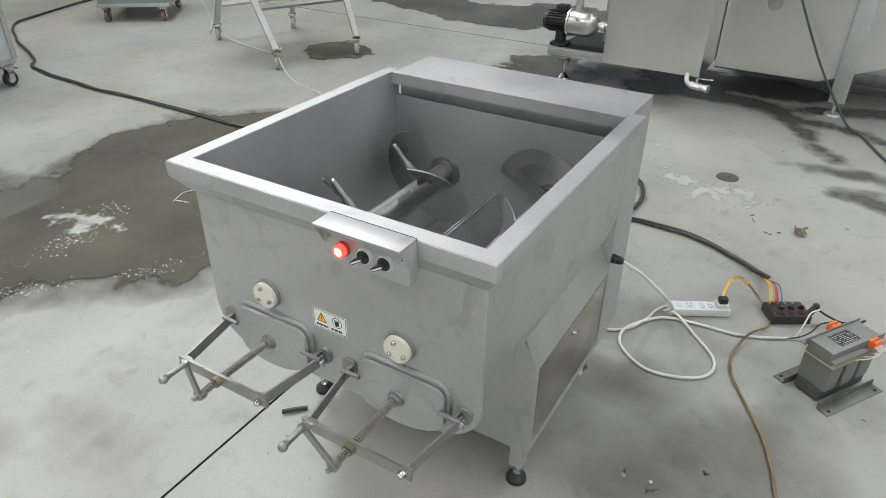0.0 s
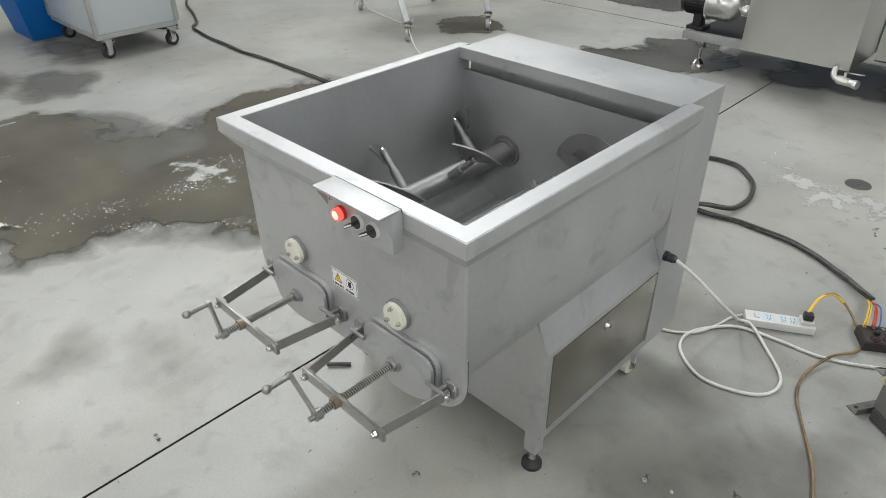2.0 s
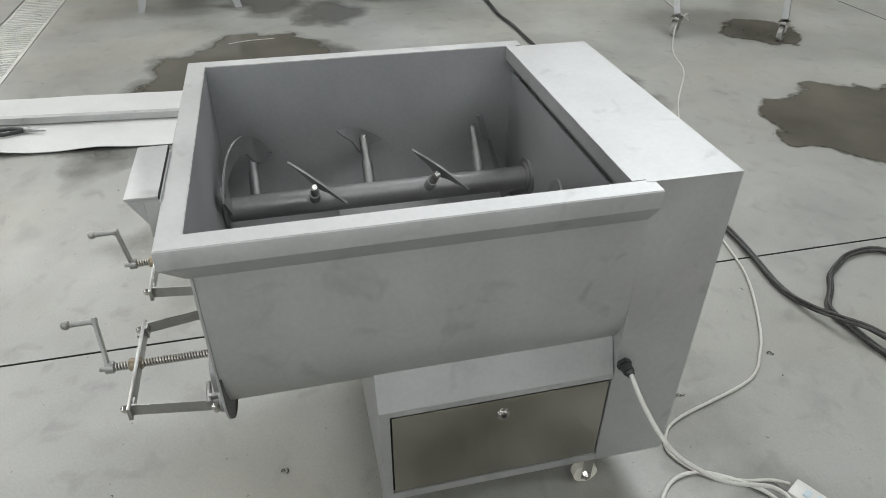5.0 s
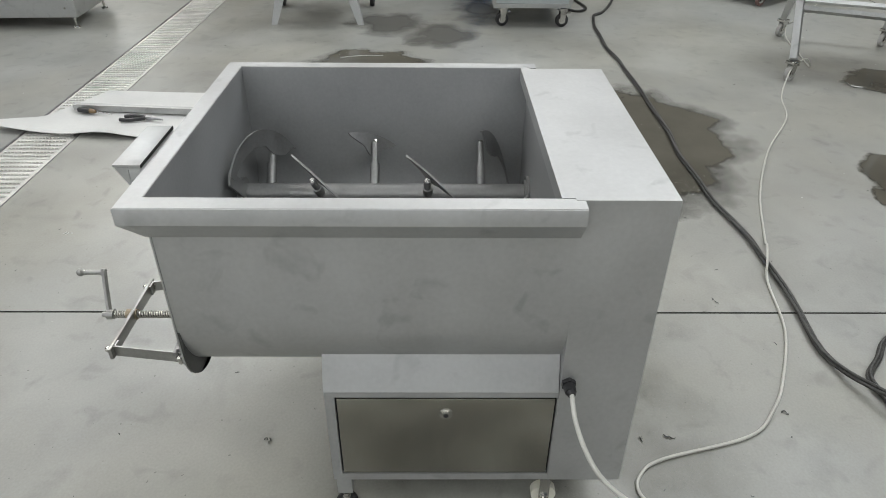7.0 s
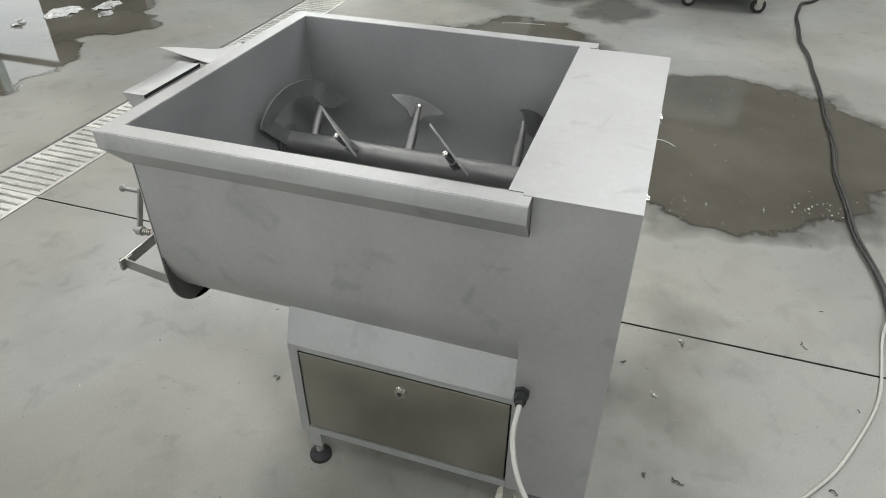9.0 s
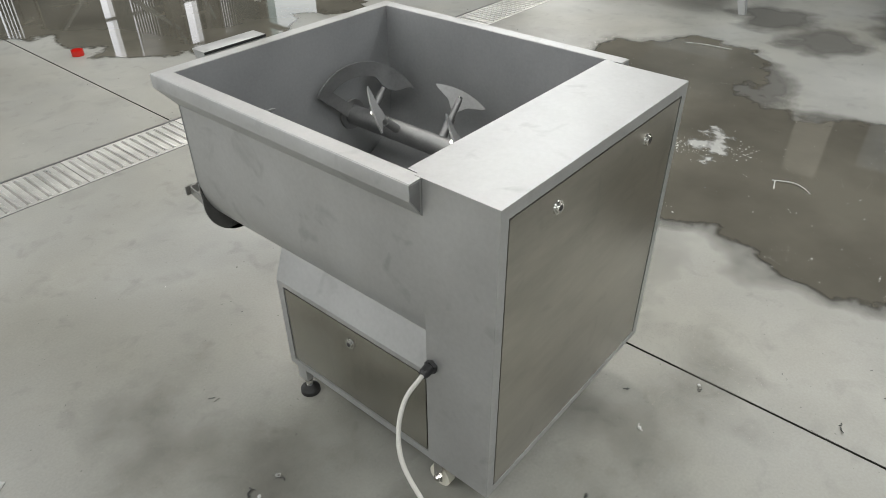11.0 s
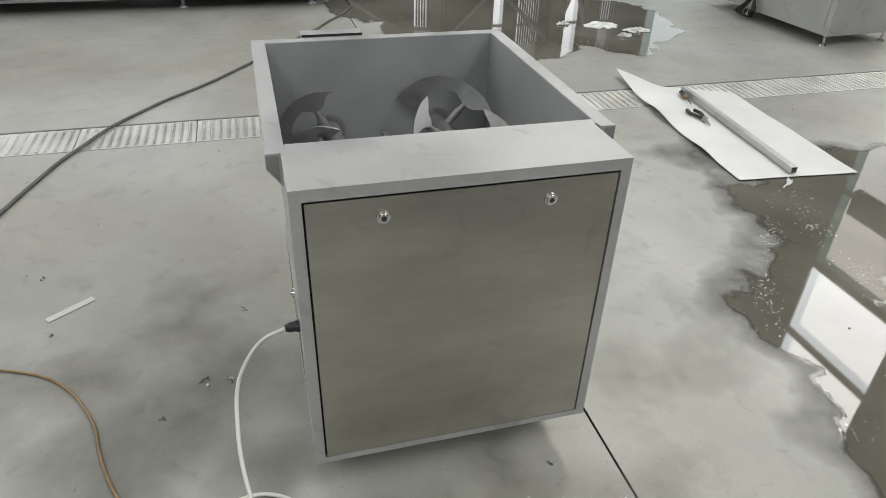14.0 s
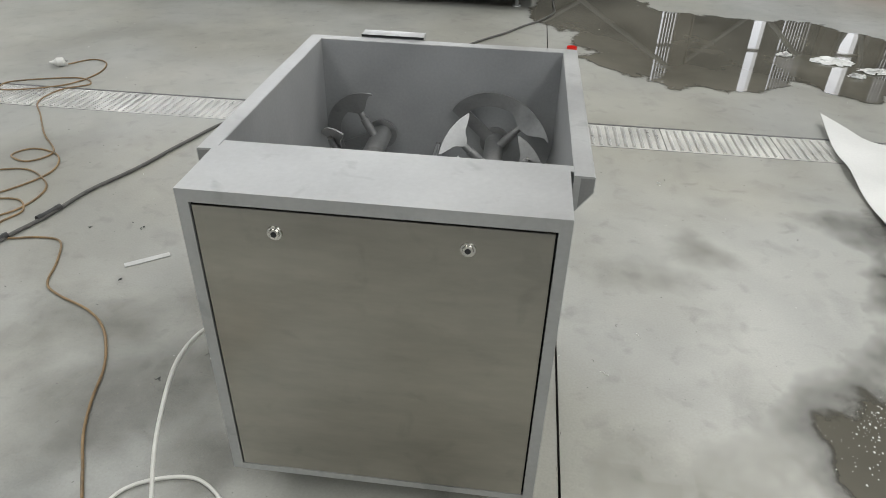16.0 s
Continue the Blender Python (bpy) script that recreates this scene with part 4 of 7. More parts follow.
    def lock(parent, c, axis):
        bm = bmesh.new()
        c, axis = Vector(c), Vector(axis)
        rod(bm, c, c + axis * 0.004, 0.0155, 0.0145, n=20)
        rod(bm, c + axis * 0.004, c + axis * 0.008, 0.011, 0.010, n=20)
        rod(bm, c + axis * 0.008, c + axis * 0.0085, 0.006, 0.006, n=12, mat=1)
        part("lock", bm, [POLISHED, BLACK], parent, "round chrome quarter-turn lock")

    lock(door, (-0.637, 1.8565, 0.836), (0, 1, 0))
    lock(door, (-1.004, 1.8565, 0.836), (0, 1, 0))

    # lower cabinet carrying the trough
    cy0, cy1 = 1.160, 1.681
    bm = bmesh.new()
    low = [(-0.463, 0.134), (-0.463, 0.428), (-0.475, 0.470), (-0.492, 0.509), (-0.53, 0.469), (-0.56, 0.450), (-0.60, 0.438)]
    low += [(-1.64 - u, v) for u, v in low[::-1]]
    plate(bm, low, lambda u, v, w: (u, cy0 + w, v), cy1 - cy0 - 0.0005)
    cabinet = part("lower_cabinet", bm, SATIN, top, smooth=20)
    for sgn, xi, xo in ((1, -0.463, -0.4525), (-1, -1.177, -1.1875)):
        bm = bmesh.new()
        ring(bm, (cy0, cy1, 0.134, 0.4295), (cy0 + 0.022, cy1 - 0.002, 0.156, 0.414), lambda u, v, w: (xi + sgn * w, u, v), 0.0105)
        part("door_frame", bm, SATIN, cabinet, smooth=20)
        bm = bmesh.new()
        cap = [(xi, 0.430), (xo, 0.430), (xo - sgn * 0.034, 0.514), (xo - sgn * 0.036, 0.514)]
        plate(bm, cap, lambda u, v, w: (u, cy0 - 0.001 + w, v), cy1 - cy0)
        part("sloped_cover", bm, SATIN, cabinet, smooth=20)
        xg, x0, x1 = (-0.4615, -0.461, -0.4530) if sgn > 0 else (-1.1785, -1.187, -1.179)
        bm = bmesh.new()
        box(bm, min(xg, xg - sgn * 0.001), max(xg, xg - sgn * 0.001), cy0 + 0.022, cy1 - 0.002, 0.156, 0.414)
        part("door_gap", bm, GAP, cabinet)
        bm = bmesh.new()
        box(bm, x0, x1, cy0 + 0.026, cy1 - 0.006, 0.1590, 0.4095, 0.002)
        d = part("cabinet_door", bm, BRUSHED_SIDE, top, "brushed stainless door")
        if sgn > 0:
            lock(d, (-0.4530, 1.431, 0.364), (1, 0, 0))

    # feet and castors
    for fx in (-0.486, -1.168):
        bm = bmesh.new()
        box(bm, fx - 0.019, fx + 0.019, 1.162, 1.200, 0.062, 0.1345, 0.003)
        rod(bm, (fx, 1.18, 0.02), (fx, 1.18, 0.064), 0.006, mat=1)
        rod(bm, (fx, 1.18, 0.036), (fx, 1.18, 0.046), 0.011, n=6, mat=1)
        rod(bm, (fx, 1.18, 0.026), (fx, 1.18, 0.034), 0.012, 0.008, mat=1)
        foot = part("levelling_foot", bm, [SATIN, POLISHED], top)
        bm = bmesh.new()
        rod(bm, (fx, 1.18, 0.0), (fx, 1.18, 0.012), 0.029, 0.028, n=24)
        rod(bm, (fx, 1.18, 0.012), (fx, 1.18, 0.028), 0.028, 0.014, n=24)
        part("rubber_pad", bm, RUBBER, foot, "black rubber pad")
    for fx in (-0.497, -1.150):
        bm = bmesh.new()
        rod(bm, (fx - 0.011, 1.685, 0.032), (fx + 0.011, 1.685, 0.032), 0.032, n=28)
        wheel = part("castor", bm, NYLON, top, "white nylon castor wheel")
        bm = bmesh.new()
        for s in (-1, 1):
            box(bm, fx + s * 0.0155 - 0.0015, fx + s * 0.0155 + 0.0015, 1.672, 1.698, 0.02, 0.127)
        box(bm, fx - 0.03, fx + 0.03, 1.655, 1.715, 0.127, 0.134)
        rod(bm, (fx - 0.024, 1.685, 0.032), (fx + 0.026, 1.685, 0.032), 0.006, n=8)
        rod(bm, (fx + 0.017, 1.685, 0.032), (fx + 0.023, 1.685, 0.032), 0.011, n=6)
        part("castor_fork", bm, POLISHED, wheel)

    # control box
    hx0, hx1 = -0.770, -0.576
    bm = bmesh.new()
    box(bm, hx0, hx1, 0.8035, 0.8315, 0.832, 0.911, 0.002)
    box(bm, hx0, hx1, 0.774, 0.8285, 0.9165, 0.9220, 0.001)
    box(bm, hx0, hx1, 0.8040, 0.8283, 0.9108, 0.9164)
    for x in (hx0, hx1 - 0.002):
        plate(bm, [(0.777, 0.9163), (0.8035, 0.9163), (0.8035, 0.868)], lambda u, v, w: (x + w, u, v), 0.002)
    control = part("control_box", bm, SATIN, top, smooth=20)
    # black strip painting the shaded gap between cover plate and rim
    bm = bmesh.new()
    box(bm, hx0, hx1, 0.8287, 0.8300, 0.9155, 0.9221)
    part("gap_shade_strip", bm, GAP, control, "black strip imitating the shaded gap under the cover plate")
    bm = bmesh.new()
    rod(bm, (-0.723, 0.8035, 0.868), (-0.723, 0.797, 0.868), 0.0155, n=24, mat=2)
    rod(bm, (-0.723, 0.797, 0.868), (-0.723, 0.786, 0.868), 0.0135, 0.0125, n=24)
    rod(bm, (-0.723, 0.786, 0.868), (-0.723, 0.7852, 0.868), 0.0095, 0.008, n=24, mat=1)
    part("indicator_lamp", bm, [LAMP_RED, LAMP_CORE, RED], control, "lit red indicator lamp")
    CHROME = material("bright chrome ring", (0.75, 0.75, 0.74), 0.35, 0.25, 0.05, 30, 200, 0.0)
    for sx in (-0.673, -0.627):
        bm = bmesh.new()
        rod(bm, (sx, 0.8035, 0.868), (sx, 0.797, 0.868), 0.0168, 0.0150, n=28)
        rod(bm, (sx, 0.797, 0.868), (sx, 0.7955, 0.868), 0.0135, n=28, mat=1)
        m = Matrix.Translation((sx, 0.7915, 0.868)) @ Matrix.Rotation(radians(-32), 4, "Y")
        box(bm, -0.0205, 0.0115, -0.011, 0.005, -0.0036, 0.0036, 0.0012, 1, m)
        box(bm, -0.0185, 0.0085, -0.0118, -0.0108, -0.0016, 0.0016, 0, 2, m)
        part("selector_switch", bm, [CHROME, BLACK, LABELWHITE], control, "black rotary switch in a chrome ring")
    for sx, sz in ((-0.757, 0.886), (-0.590, 0.886)):
        bm = bmesh.new()
        rod(bm, (sx, 0.8035, sz), (sx, 0.8015, sz), 0.0045, 0.0035, n=12)
        rod(bm, (sx, 0.8015, sz), (sx, 0.8010, sz), 0.0015, n=6, mat=1)
        part("screw", bm, [POLISHED, GAP], control)

    # warning sticker: yellow triangle, prohibition disc, two lines of small writing
    face = YF - 0.0065
    sx0, sx1, sz0, sz1 = -0.881, -0.787, 0.582, 0.634
    bm = bmesh.new()
    box(bm, sx0, sx1, face - 0.0006, face - 0.0001, sz0, sz1)
    sticker = part("warning_sticker", bm, LABELWHITE, top, "white warning sticker with a yellow triangle", smooth=0)
    bm = bmesh.new()
    fy = face - 0.001
    for x0, x1, z0, z1 in ((sx0 + 0.002, sx1 - 0.002, sz1 - 0.003, sz1 - 0.002), (sx0 + 0.002, sx1 - 0.002, sz0 + 0.002, sz0 + 0.003), (sx0 + 0.002, sx0 + 0.003, sz0 + 0.003, sz1 - 0.003), (sx1 - 0.003, sx1 - 0.002, sz0 + 0.003, sz1 - 0.003)):
        box(bm, x0, x1, fy, face - 0.0006, z0, z1)
    for k, (a, b) in enumerate(((0.008, 0.016), (0.018, 0.025), (0.027, 0.036), (0.038, 0.041), (0.050, 0.058), (0.060, 0.068), (0.070, 0.080))):
        box(bm, sx0 + a, sx0 + b, fy, face - 0.0006, sz0 + 0.007, sz0 + 0.012)
    part("printed_bars", bm, INK, sticker, smooth=0)
    bm = bmesh.new()
    tri = [(sx0 + 0.010, sz0 + 0.019), (sx0 + 0.038, sz0 + 0.019), (sx0 + 0.024, sz0 + 0.045)]
    plate(bm, tri, lambda u, v, w: (u, face - 0.0006 - w, v), 0.0003, 0)
    inner = [((u - sx0 - 0.024) * 0.8 + sx0 + 0.024, (v - sz0 - 0.0275) * 0.8 + sz0 + 0.0275) for u, v in tri]
    plate(bm, inner, lambda u, v, w: (u, face - 0.0009 - w, v), 0.0003, 1)
    box(bm, sx0 + 0.0230, sx0 + 0.0250, face - 0.0015, face - 0.0012, sz0 + 0.0265, sz0 + 0.037, 0, 0)
    box(bm, sx0 + 0.0230, sx0 + 0.0250, face - 0.0015, face - 0.0012, sz0 + 0.0225, sz0 + 0.0245, 0, 0)
    part("warning_triangle", bm, [INK, SIGNYELLOW], sticker, smooth=0)
    bm = bmesh.new()
    c = (sx0 + 0.067, sz0 + 0.031)
    plate(bm, arc(*c, 0.0135, 0, 345, 23), lambda u, v, w: (u, face - 0.0006 - w, v), 0.0003, 0)
    plate(bm, arc(*c, 0.0120, 0, 345, 23), lambda u, v, w: (u, face - 0.0009 - w, v), 0.0003, 1)
    plate(bm, arc(c[0], c[1] - 0.003, 0.0058, 0, 345, 17), lambda u, v, w: (u, face - 0.0012 - w, v), 0.0003, 0)
    for k in range(4):
        box(bm, c[0] - 0.0055 + k * 0.0030, c[0] - 0.0032 + k * 0.0030, face - 0.0015, face - 0.0012, c[1], c[1] + 0.0075, 0, 0)
    part("prohibition_disc", bm, [INK, LABELWHITE], sticker, smooth=0)

    # bearing covers, discharge doors and their screw clamps
    for side, xc in ((-1, CL), (1, CR)):
        bm = bmesh.new()
        rod(bm, (xc, face, 0.623), (xc, face - 0.010, 0.623), 0.036, n=32)
        cover = part("bearing_cover", bm, CAST, top)
        bm = bmesh.new()
        rod(bm, (xc, face - 0.010, 0.623), (xc, face - 0.019, 0.623), 0.0325, 0.0315, n=32)
        part("nylon_cap", bm, NYLON, cover, "ivory nylon cap")
        for a in (100, 220, 340):
            bx, bz = xc + 0.021 * math.cos(radians(a)), 0.623 + 0.021 * math.sin(radians(a))
            bm = bmesh.new()
            rod(bm, (bx, face - 0.019, bz), (bx, face - 0.024, bz), 0.0055, n=6)
            rod(bm, (bx, face - 0.024, bz), (bx, face - 0.028, bz), 0.0032, n=8)
            part("bolt", bm, POLISHED, cover)

        dx = xc + 0.008

        def door_outline(grow):
            w, zt = 0.109 + grow, 0.566 + grow
            r = 0.030 + grow
            bottom = arc(xc, CZ, 0.196 + grow, -128, -52, 12)
            return [(dx - w, 0.478)] + [p for p in bottom if abs(p[0] - dx) < w - 0.004] + [(dx + w, 0.478)] + arc(dx + w - r, zt - r, r, 0, 90, 6) + arc(dx - w + r, zt - r, r, 90, 180, 6)

        bm = bmesh.new()
        plate(bm, door_outline(0.0), lambda u, v, w: (u, face - 0.0235 + w, v), 0.0085)
        gate = part("discharge_door", bm, SATIN, top, "rounded steel discharge door")
        # black sheet giving the dark line of the shaded gap round the door
        bm = bmesh.new()
        plate(bm, door_outline(-0.004), lambda u, v, w: (u, face - 0.0145 + w, v), 0.0025)
        part("door_gap_shade", bm, GAP, gate, "thin black sheet for the shaded gap behind the door")
        bm = bmesh.new()
        plate(bm, door_outline(0.0075), lambda u, v, w: (u, face - 0.0115 + w, v), 0.0105)
        part("door_seat", bm, SATIN, gate)
        # screw with thread
        zs, ye, yc = 0.495, 0.628, 0.690
        bm = bmesh.new()
        pitch, turns = 0.0058, 12
        y0 = face - 0.026
        count = int((y0 - ye) / pitch)
        prof = [(k * pitch + o, r) for k in range(count) for o, r in ((0.0, 0.0068), (0.0014, 0.0068), (0.0026, 0.0092), (0.0046, 0.0092))]
        rings = [[bm.verts.new((xc + r * math.cos(a), y0 - d - pitch * a / 6.2832, zs + r * math.sin(a))) for a in np.linspace(0, 2 * math.pi, turns + 1)] for d, r in prof]
        for k, (a, b) in enumerate(zip(rings, rings[1:])):
            for i in range(turns):
                bm.faces.new((a[i], a[i + 1], b[i + 1], b[i])).material_index = 1 if k % 4 == 0 else 0
        rod(bm, (xc, y0, zs), (xc, ye, zs), 0.0066, n=12, mat=1)
        part("clamp_screw", bm, [THREAD, GROOVE], gate, "threaded steel clamp screw", smooth=0)
        bm = bmesh.new()
        rod(bm, (xc, face - 0.0235, zs), (xc, face - 0.029, zs), 0.021, 0.020, n=24)
        rod(bm, (xc, face - 0.029, zs), (xc, face - 0.038, zs), 0.0155, 0.0145, n=24)
        part("screw_socket", bm, CAST, gate)
        xa, xb = dx - 0.147, dx + 0.147
        xi, xj = dx - 0.120, dx + 0.120
        bm = bmesh.new()
        box(bm, xi - 0.014, xj + 0.014, yc - 0.004, yc + 0.004, zs - 0.0145, zs + 0.0145, 0.0012)
        part("crossbar", bm, CLAMP, gate)
        bm = bmesh.new()
        rod(bm, (xc, yc - 0.017, zs), (xc, yc + 0.007, zs), 0.0132, n=20)
        part("threaded_nut", bm, BRASS, gate, "dull bronze nut")
        for s, xw, xo in ((-1, xa, xi), (1, xb, xj)):
            bm = bmesh.new()
            a, b = Vector((xw, face - 0.012, zs + 0.004)), Vector((xo, yc + 0.004, zs))
            d = (b - a).normalized()
            n2 = Vector((d.y, -d.x, 0))
            vs = [bm.verts.new(p + n2 * sgn * 0.0022 + Vector((0, 0, h))) for p in (a, b) for sgn in (-1, 1) for h in (-0.0135, 0.0135)]
            for q in ((0, 1, 3, 2), (4, 6, 7, 5), (0, 4, 5, 1), (2, 3, 7, 6), (1, 5, 7, 3), (0, 2, 6, 4)):
                bm.faces.new([vs[i] for i in q])
            box(bm, min(xo, xo - s * 0.020), max(xo, xo - s * 0.020), yc + 0.0045, yc + 0.0085, zs - 0.0135, zs + 0.0135)
            part("clamp_arm", bm, CLAMP, gate, smooth=0)
            bm = bmesh.new()
            rod(bm, (xo - s * 0.004, yc - 0.013, zs), (xo - s * 0.004, yc + 0.012, zs), 0.0052, n=10)
            rod(bm, (xo - s * 0.004, yc - 0.012, zs), (xo - s * 0.004, yc - 0.004, zs), 0.0085, n=6)
            ball(bm, (xo - s * 0.004, yc - 0.013, zs), 0.0068)
            part("cap_nut", bm, POLISHED, gate)
            bm = bmesh.new()
            rr = [(xw + cx + 0.013 * math.cos(radians(a)), 0.508 + cz + 0.013 * math.sin(radians(a))) for cx, cz, a0 in ((0.006, 0.007, 0), (-0.006, 0.007, 90), (-0.006, -0.007, 180), (0.006, -0.007, 270)) for a in range(a0, a0 + 91, 18)]
            plate(bm, rr, lambda u, v, w: (u, face - 0.0085 + w, v), 0.008)
            box(bm, xw - 0.0045 - s * 0.010, xw + 0.0045 - s * 0.010, face - 0.030, face - 0.008, 0.497, 0.519, 0.001)
            # catch bar lying across the door edge
            rod(bm, (xw + s * 0.006, face - 0.027, 0.512), (xw - s * 0.046, face - 0.031, 0.516), 0.0055, n=10)
            part("pivot_bracket", bm, CAST, gate)
            bm = bmesh.new()
            rod(bm, (xw + s * 0.002, face - 0.018, 0.486), (xw + s * 0.002, face - 0.018, 0.506), 0.0072, n=8)
            ball(bm, (xw + s * 0.002, face - 0.020, 0.500), 0.0088)
            part("pivot_bolt", bm, POLISHED, gate)
        # crank with ball handle
        tip = Vector((-1.013, 0.617, 0.592)) if side < 0 else Vector((-0.697, 0.617, 0.580))
        root = Vector((xc, 0.632, zs))
        bm = bmesh.new()
        d = (Vector((tip.x, 0, tip.z)) - Vector((root.x, 0, root.z)))
        n2 = Vector((d.z, 0, -d.x)).normalized() * 0.008
        low, high = root - d.normalized() * 0.010, tip + d.normalized() * 0.008
        vs = [bm.verts.new(p + n2 * sg + Vector((0, yy, 0))) for p, yo in ((low, 0.0), (high, 0.0)) for sg in (-1, 1) for yy in (-0.003, 0.003)]
        for q in ((0, 1, 3, 2), (4, 6, 7, 5), (0, 4, 5, 1), (2, 3, 7, 6), (1, 5, 7, 3), (0, 2, 6, 4)):
            bm.faces.new([vs[i] for i in q])
        rod(bm, root + Vector((0, 0.010, 0)), root - Vector((0, 0.006, 0)), 0.0125, n=16)
        rod(bm, root - Vector((0, 0.004, 0)), root - Vector((0, 0.018, 0)), 0.0062, n=12)
        part("crank", bm, CLAMP, gate)
        bm = bmesh.new()
        rod(bm, tip + Vector((0, 0.004, 0)), tip - Vector((0, 0.046, 0)), 0.0056, 0.0066, n=14)
        rod(bm, tip + Vector((0, 0.005, 0)), tip - Vector((0, 0.006, 0)), 0.0078, n=14)
        ball(bm, tip - Vector((0, 0.054, 0)), 0.0100, n=20)
        part("ball_handle", bm, CLAMP, gate)

    # cable gland
    bm = bmesh.new()
    rod(bm, (-0.4525, 1.698, 0.460), (-0.442, 1.698, 0.460), 0.0165, n=6)
    rod(bm, (-0.442, 1.698, 0.460), (-0.424, 1.699, 0.459), 0.0135, 0.0125, n=16)
    rod(bm, (-0.424, 1.699, 0.459), (-0.416, 1.700, 0.458), 0.0115, 0.0085, n=16)
    part("cable_gland", bm, BLACK, top, "black cable gland")

    # agitator shafts: two sets of crescent paddles a quarter turn apart, a swept blade at each end
    def turned(xc, y, phi):
        """Local x along the shaft, z outwards; phi counts from east over the top."""
        return Matrix.Translation((xc, y, CZ)) @ Matrix.Rotation(radians(90 - phi), 4, "Y")

    def stem(bm, m):
        rod(bm, m @ Vector((0, 0, 0.022)), m @ Vector((0, 0, 0.088)), 0.0135, n=14)
        rod(bm, m @ Vector((0, 0, 0.088)), m @ Vector((0, 0, 0.150)), 0.0098, 0.0085, n=14)
        rod(bm, m @ Vector((0, 0, 0.150)), m @ Vector((0, 0, 0.156)), 0.0065, n=8, mat=1)

    def paddle_line():
        span = np.linspace(-0.082, 0.082, 21)
        top_edge = [(u, 0.176 - 2.4 * u * u) for u in span]
        low_edge = []
        for u in span[::-1][1:-1]:
            k = abs(u) / 0.082
            low_edge.append((u, 0.176 - 2.4 * u * u - 0.003 - 0.042 * (1 - k ** 1.6) - 0.020 * max(0, 1 - (k / 0.34) ** 2)))
        return top_edge + low_edge

    def swept_blade(bm, xc, wall, inward, phi, sweep_to):
        """A band hugging the trough from an arm at the end wall round to its paddle, drifting inwards."""
        n = 30
        rows = []
        for i in range(n + 1):
            f = i / n
            a = phi + (sweep_to - phi) * f
            g = max(0.0, (f - 0.60) / 0.40)
            wide = 0.044 + 0.020 * math.sin(math.pi * min(1, g * 1.25)) * (g > 0) - 0.052 * max(0, g - 0.72) / 0.28 * (g > 0.72)
            y = wall + inward * (0.008 + 0.105 * f ** 1.5)
            r1 = 0.1755
            r0 = r1 - max(0.004, wide)
            c, q = math.cos(radians(a)), math.sin(radians(a))
            rows.append([bm.verts.new((xc + r * c, y + dy * inward, CZ + r * q)) for r, dy in ((r0, 0), (r1, 0), (r1, 0.005), (r0, 0.005))])
        for p, q in zip(rows, rows[1:]):
            for k in range(4):
                bm.faces.new((p[k], p[(k + 1) % 4], q[(k + 1) % 4], q[k]))
        bm.faces.new(rows[0])
        bm.faces.new(rows[-1])
        # flat arm, its broad side to the wall
        m = turned(xc, wall + inward * 0.0085, phi)
        d = 1 if sweep_to > phi else -1
        arm = [(-0.020, 0.020), (0.020, 0.020), (0.022, 0.170), (0.004, 0.1745), (-0.016, 0.172)]
        plate(bm, [(u * d, v) for u, v in arm], lambda u, v, w: m @ Vector((u, w * inward - 0.003 * inward, v)), 0.006)

    for xc, phi, arm_phi in ((CL, 132, 43), (CR, 62, -22)):
        bm = bmesh.new()
        rod(bm, (xc, YF + 0.001, CZ), (xc, YB - 0.003, CZ), 0.031, n=28)
        rod(bm, (xc, YB - 0.010, CZ), (xc, YB - 0.0026, CZ), 0.052, n=32)
        rod(bm, (xc, YB - 0.016, CZ), (xc, YB - 0.010, CZ), 0.040, n=32)
        rod(bm, (xc, YF + 0.002, CZ), (xc, YF + 0.012, CZ), 0.048, n=28)
        shaft = part("agitator_shaft", bm, BLADE, top)
        for y, a, tilt in ((1.238, phi, 42), (1.095, phi - 90, -42), (1.385, phi - 90, -42)):
            bm = bmesh.new()
            stem(bm, turned(xc, y, a))
            m = turned(xc, y, a) @ Matrix.Rotation(radians(tilt), 4, "Z")
            plate(bm, paddle_line(), lambda u, v, w: m @ Vector((w - 0.0145, u, v)), 0.005)
            part("paddle", bm, [BLADE, POLISHED], shaft, "worn crescent mixing paddle")
        for wall, inward, ys, a0, side in ((YF + 0.010, 1, 0.955, arm_phi, 1), (YB - 0.020, -1, 1.530, phi + 89, -1)):
            bm = bmesh.new()
            swept_blade(bm, xc, wall, inward, a0, phi + 27 * side)
            stem(bm, turned(xc, ys, phi))
            part("end_blade", bm, [BLADE, POLISHED], shaft, "swept scraper blade at the shaft end", smooth=30)


mixer()

# ---- cables and electrical gear on the floor ----
cable("power_cable", [(-0.420, 1.700, 0.459), (-0.36, 1.702, 0.434), (-0.313, 1.724, 0.388), (-0.286, 1.762, 0.338), (-0.278, 1.832, 0.272), (-0.281, 1.895, 0.218), (-0.296, 1.965, 0.160), (-0.322, 2.06, 0.09), (-0.335, 2.135, 0.035), (-0.300, 2.160, 0.020), (-0.22, 2.095), (-0.125, 1.985), (-0.125, 1.89), (-0.20, 1.832), (-0.315, 1.815), (-0.42, 1.89), (-0.44, 1.985), (-0.385, 2.085), (-0.32, 2.14), (-0.20, 2.16), (-0.09, 2.168), (0.0, 2.20), (0.072, 2.24)],
      0.0054, PALE, "white power cable looped on the concrete floor", seed=1)
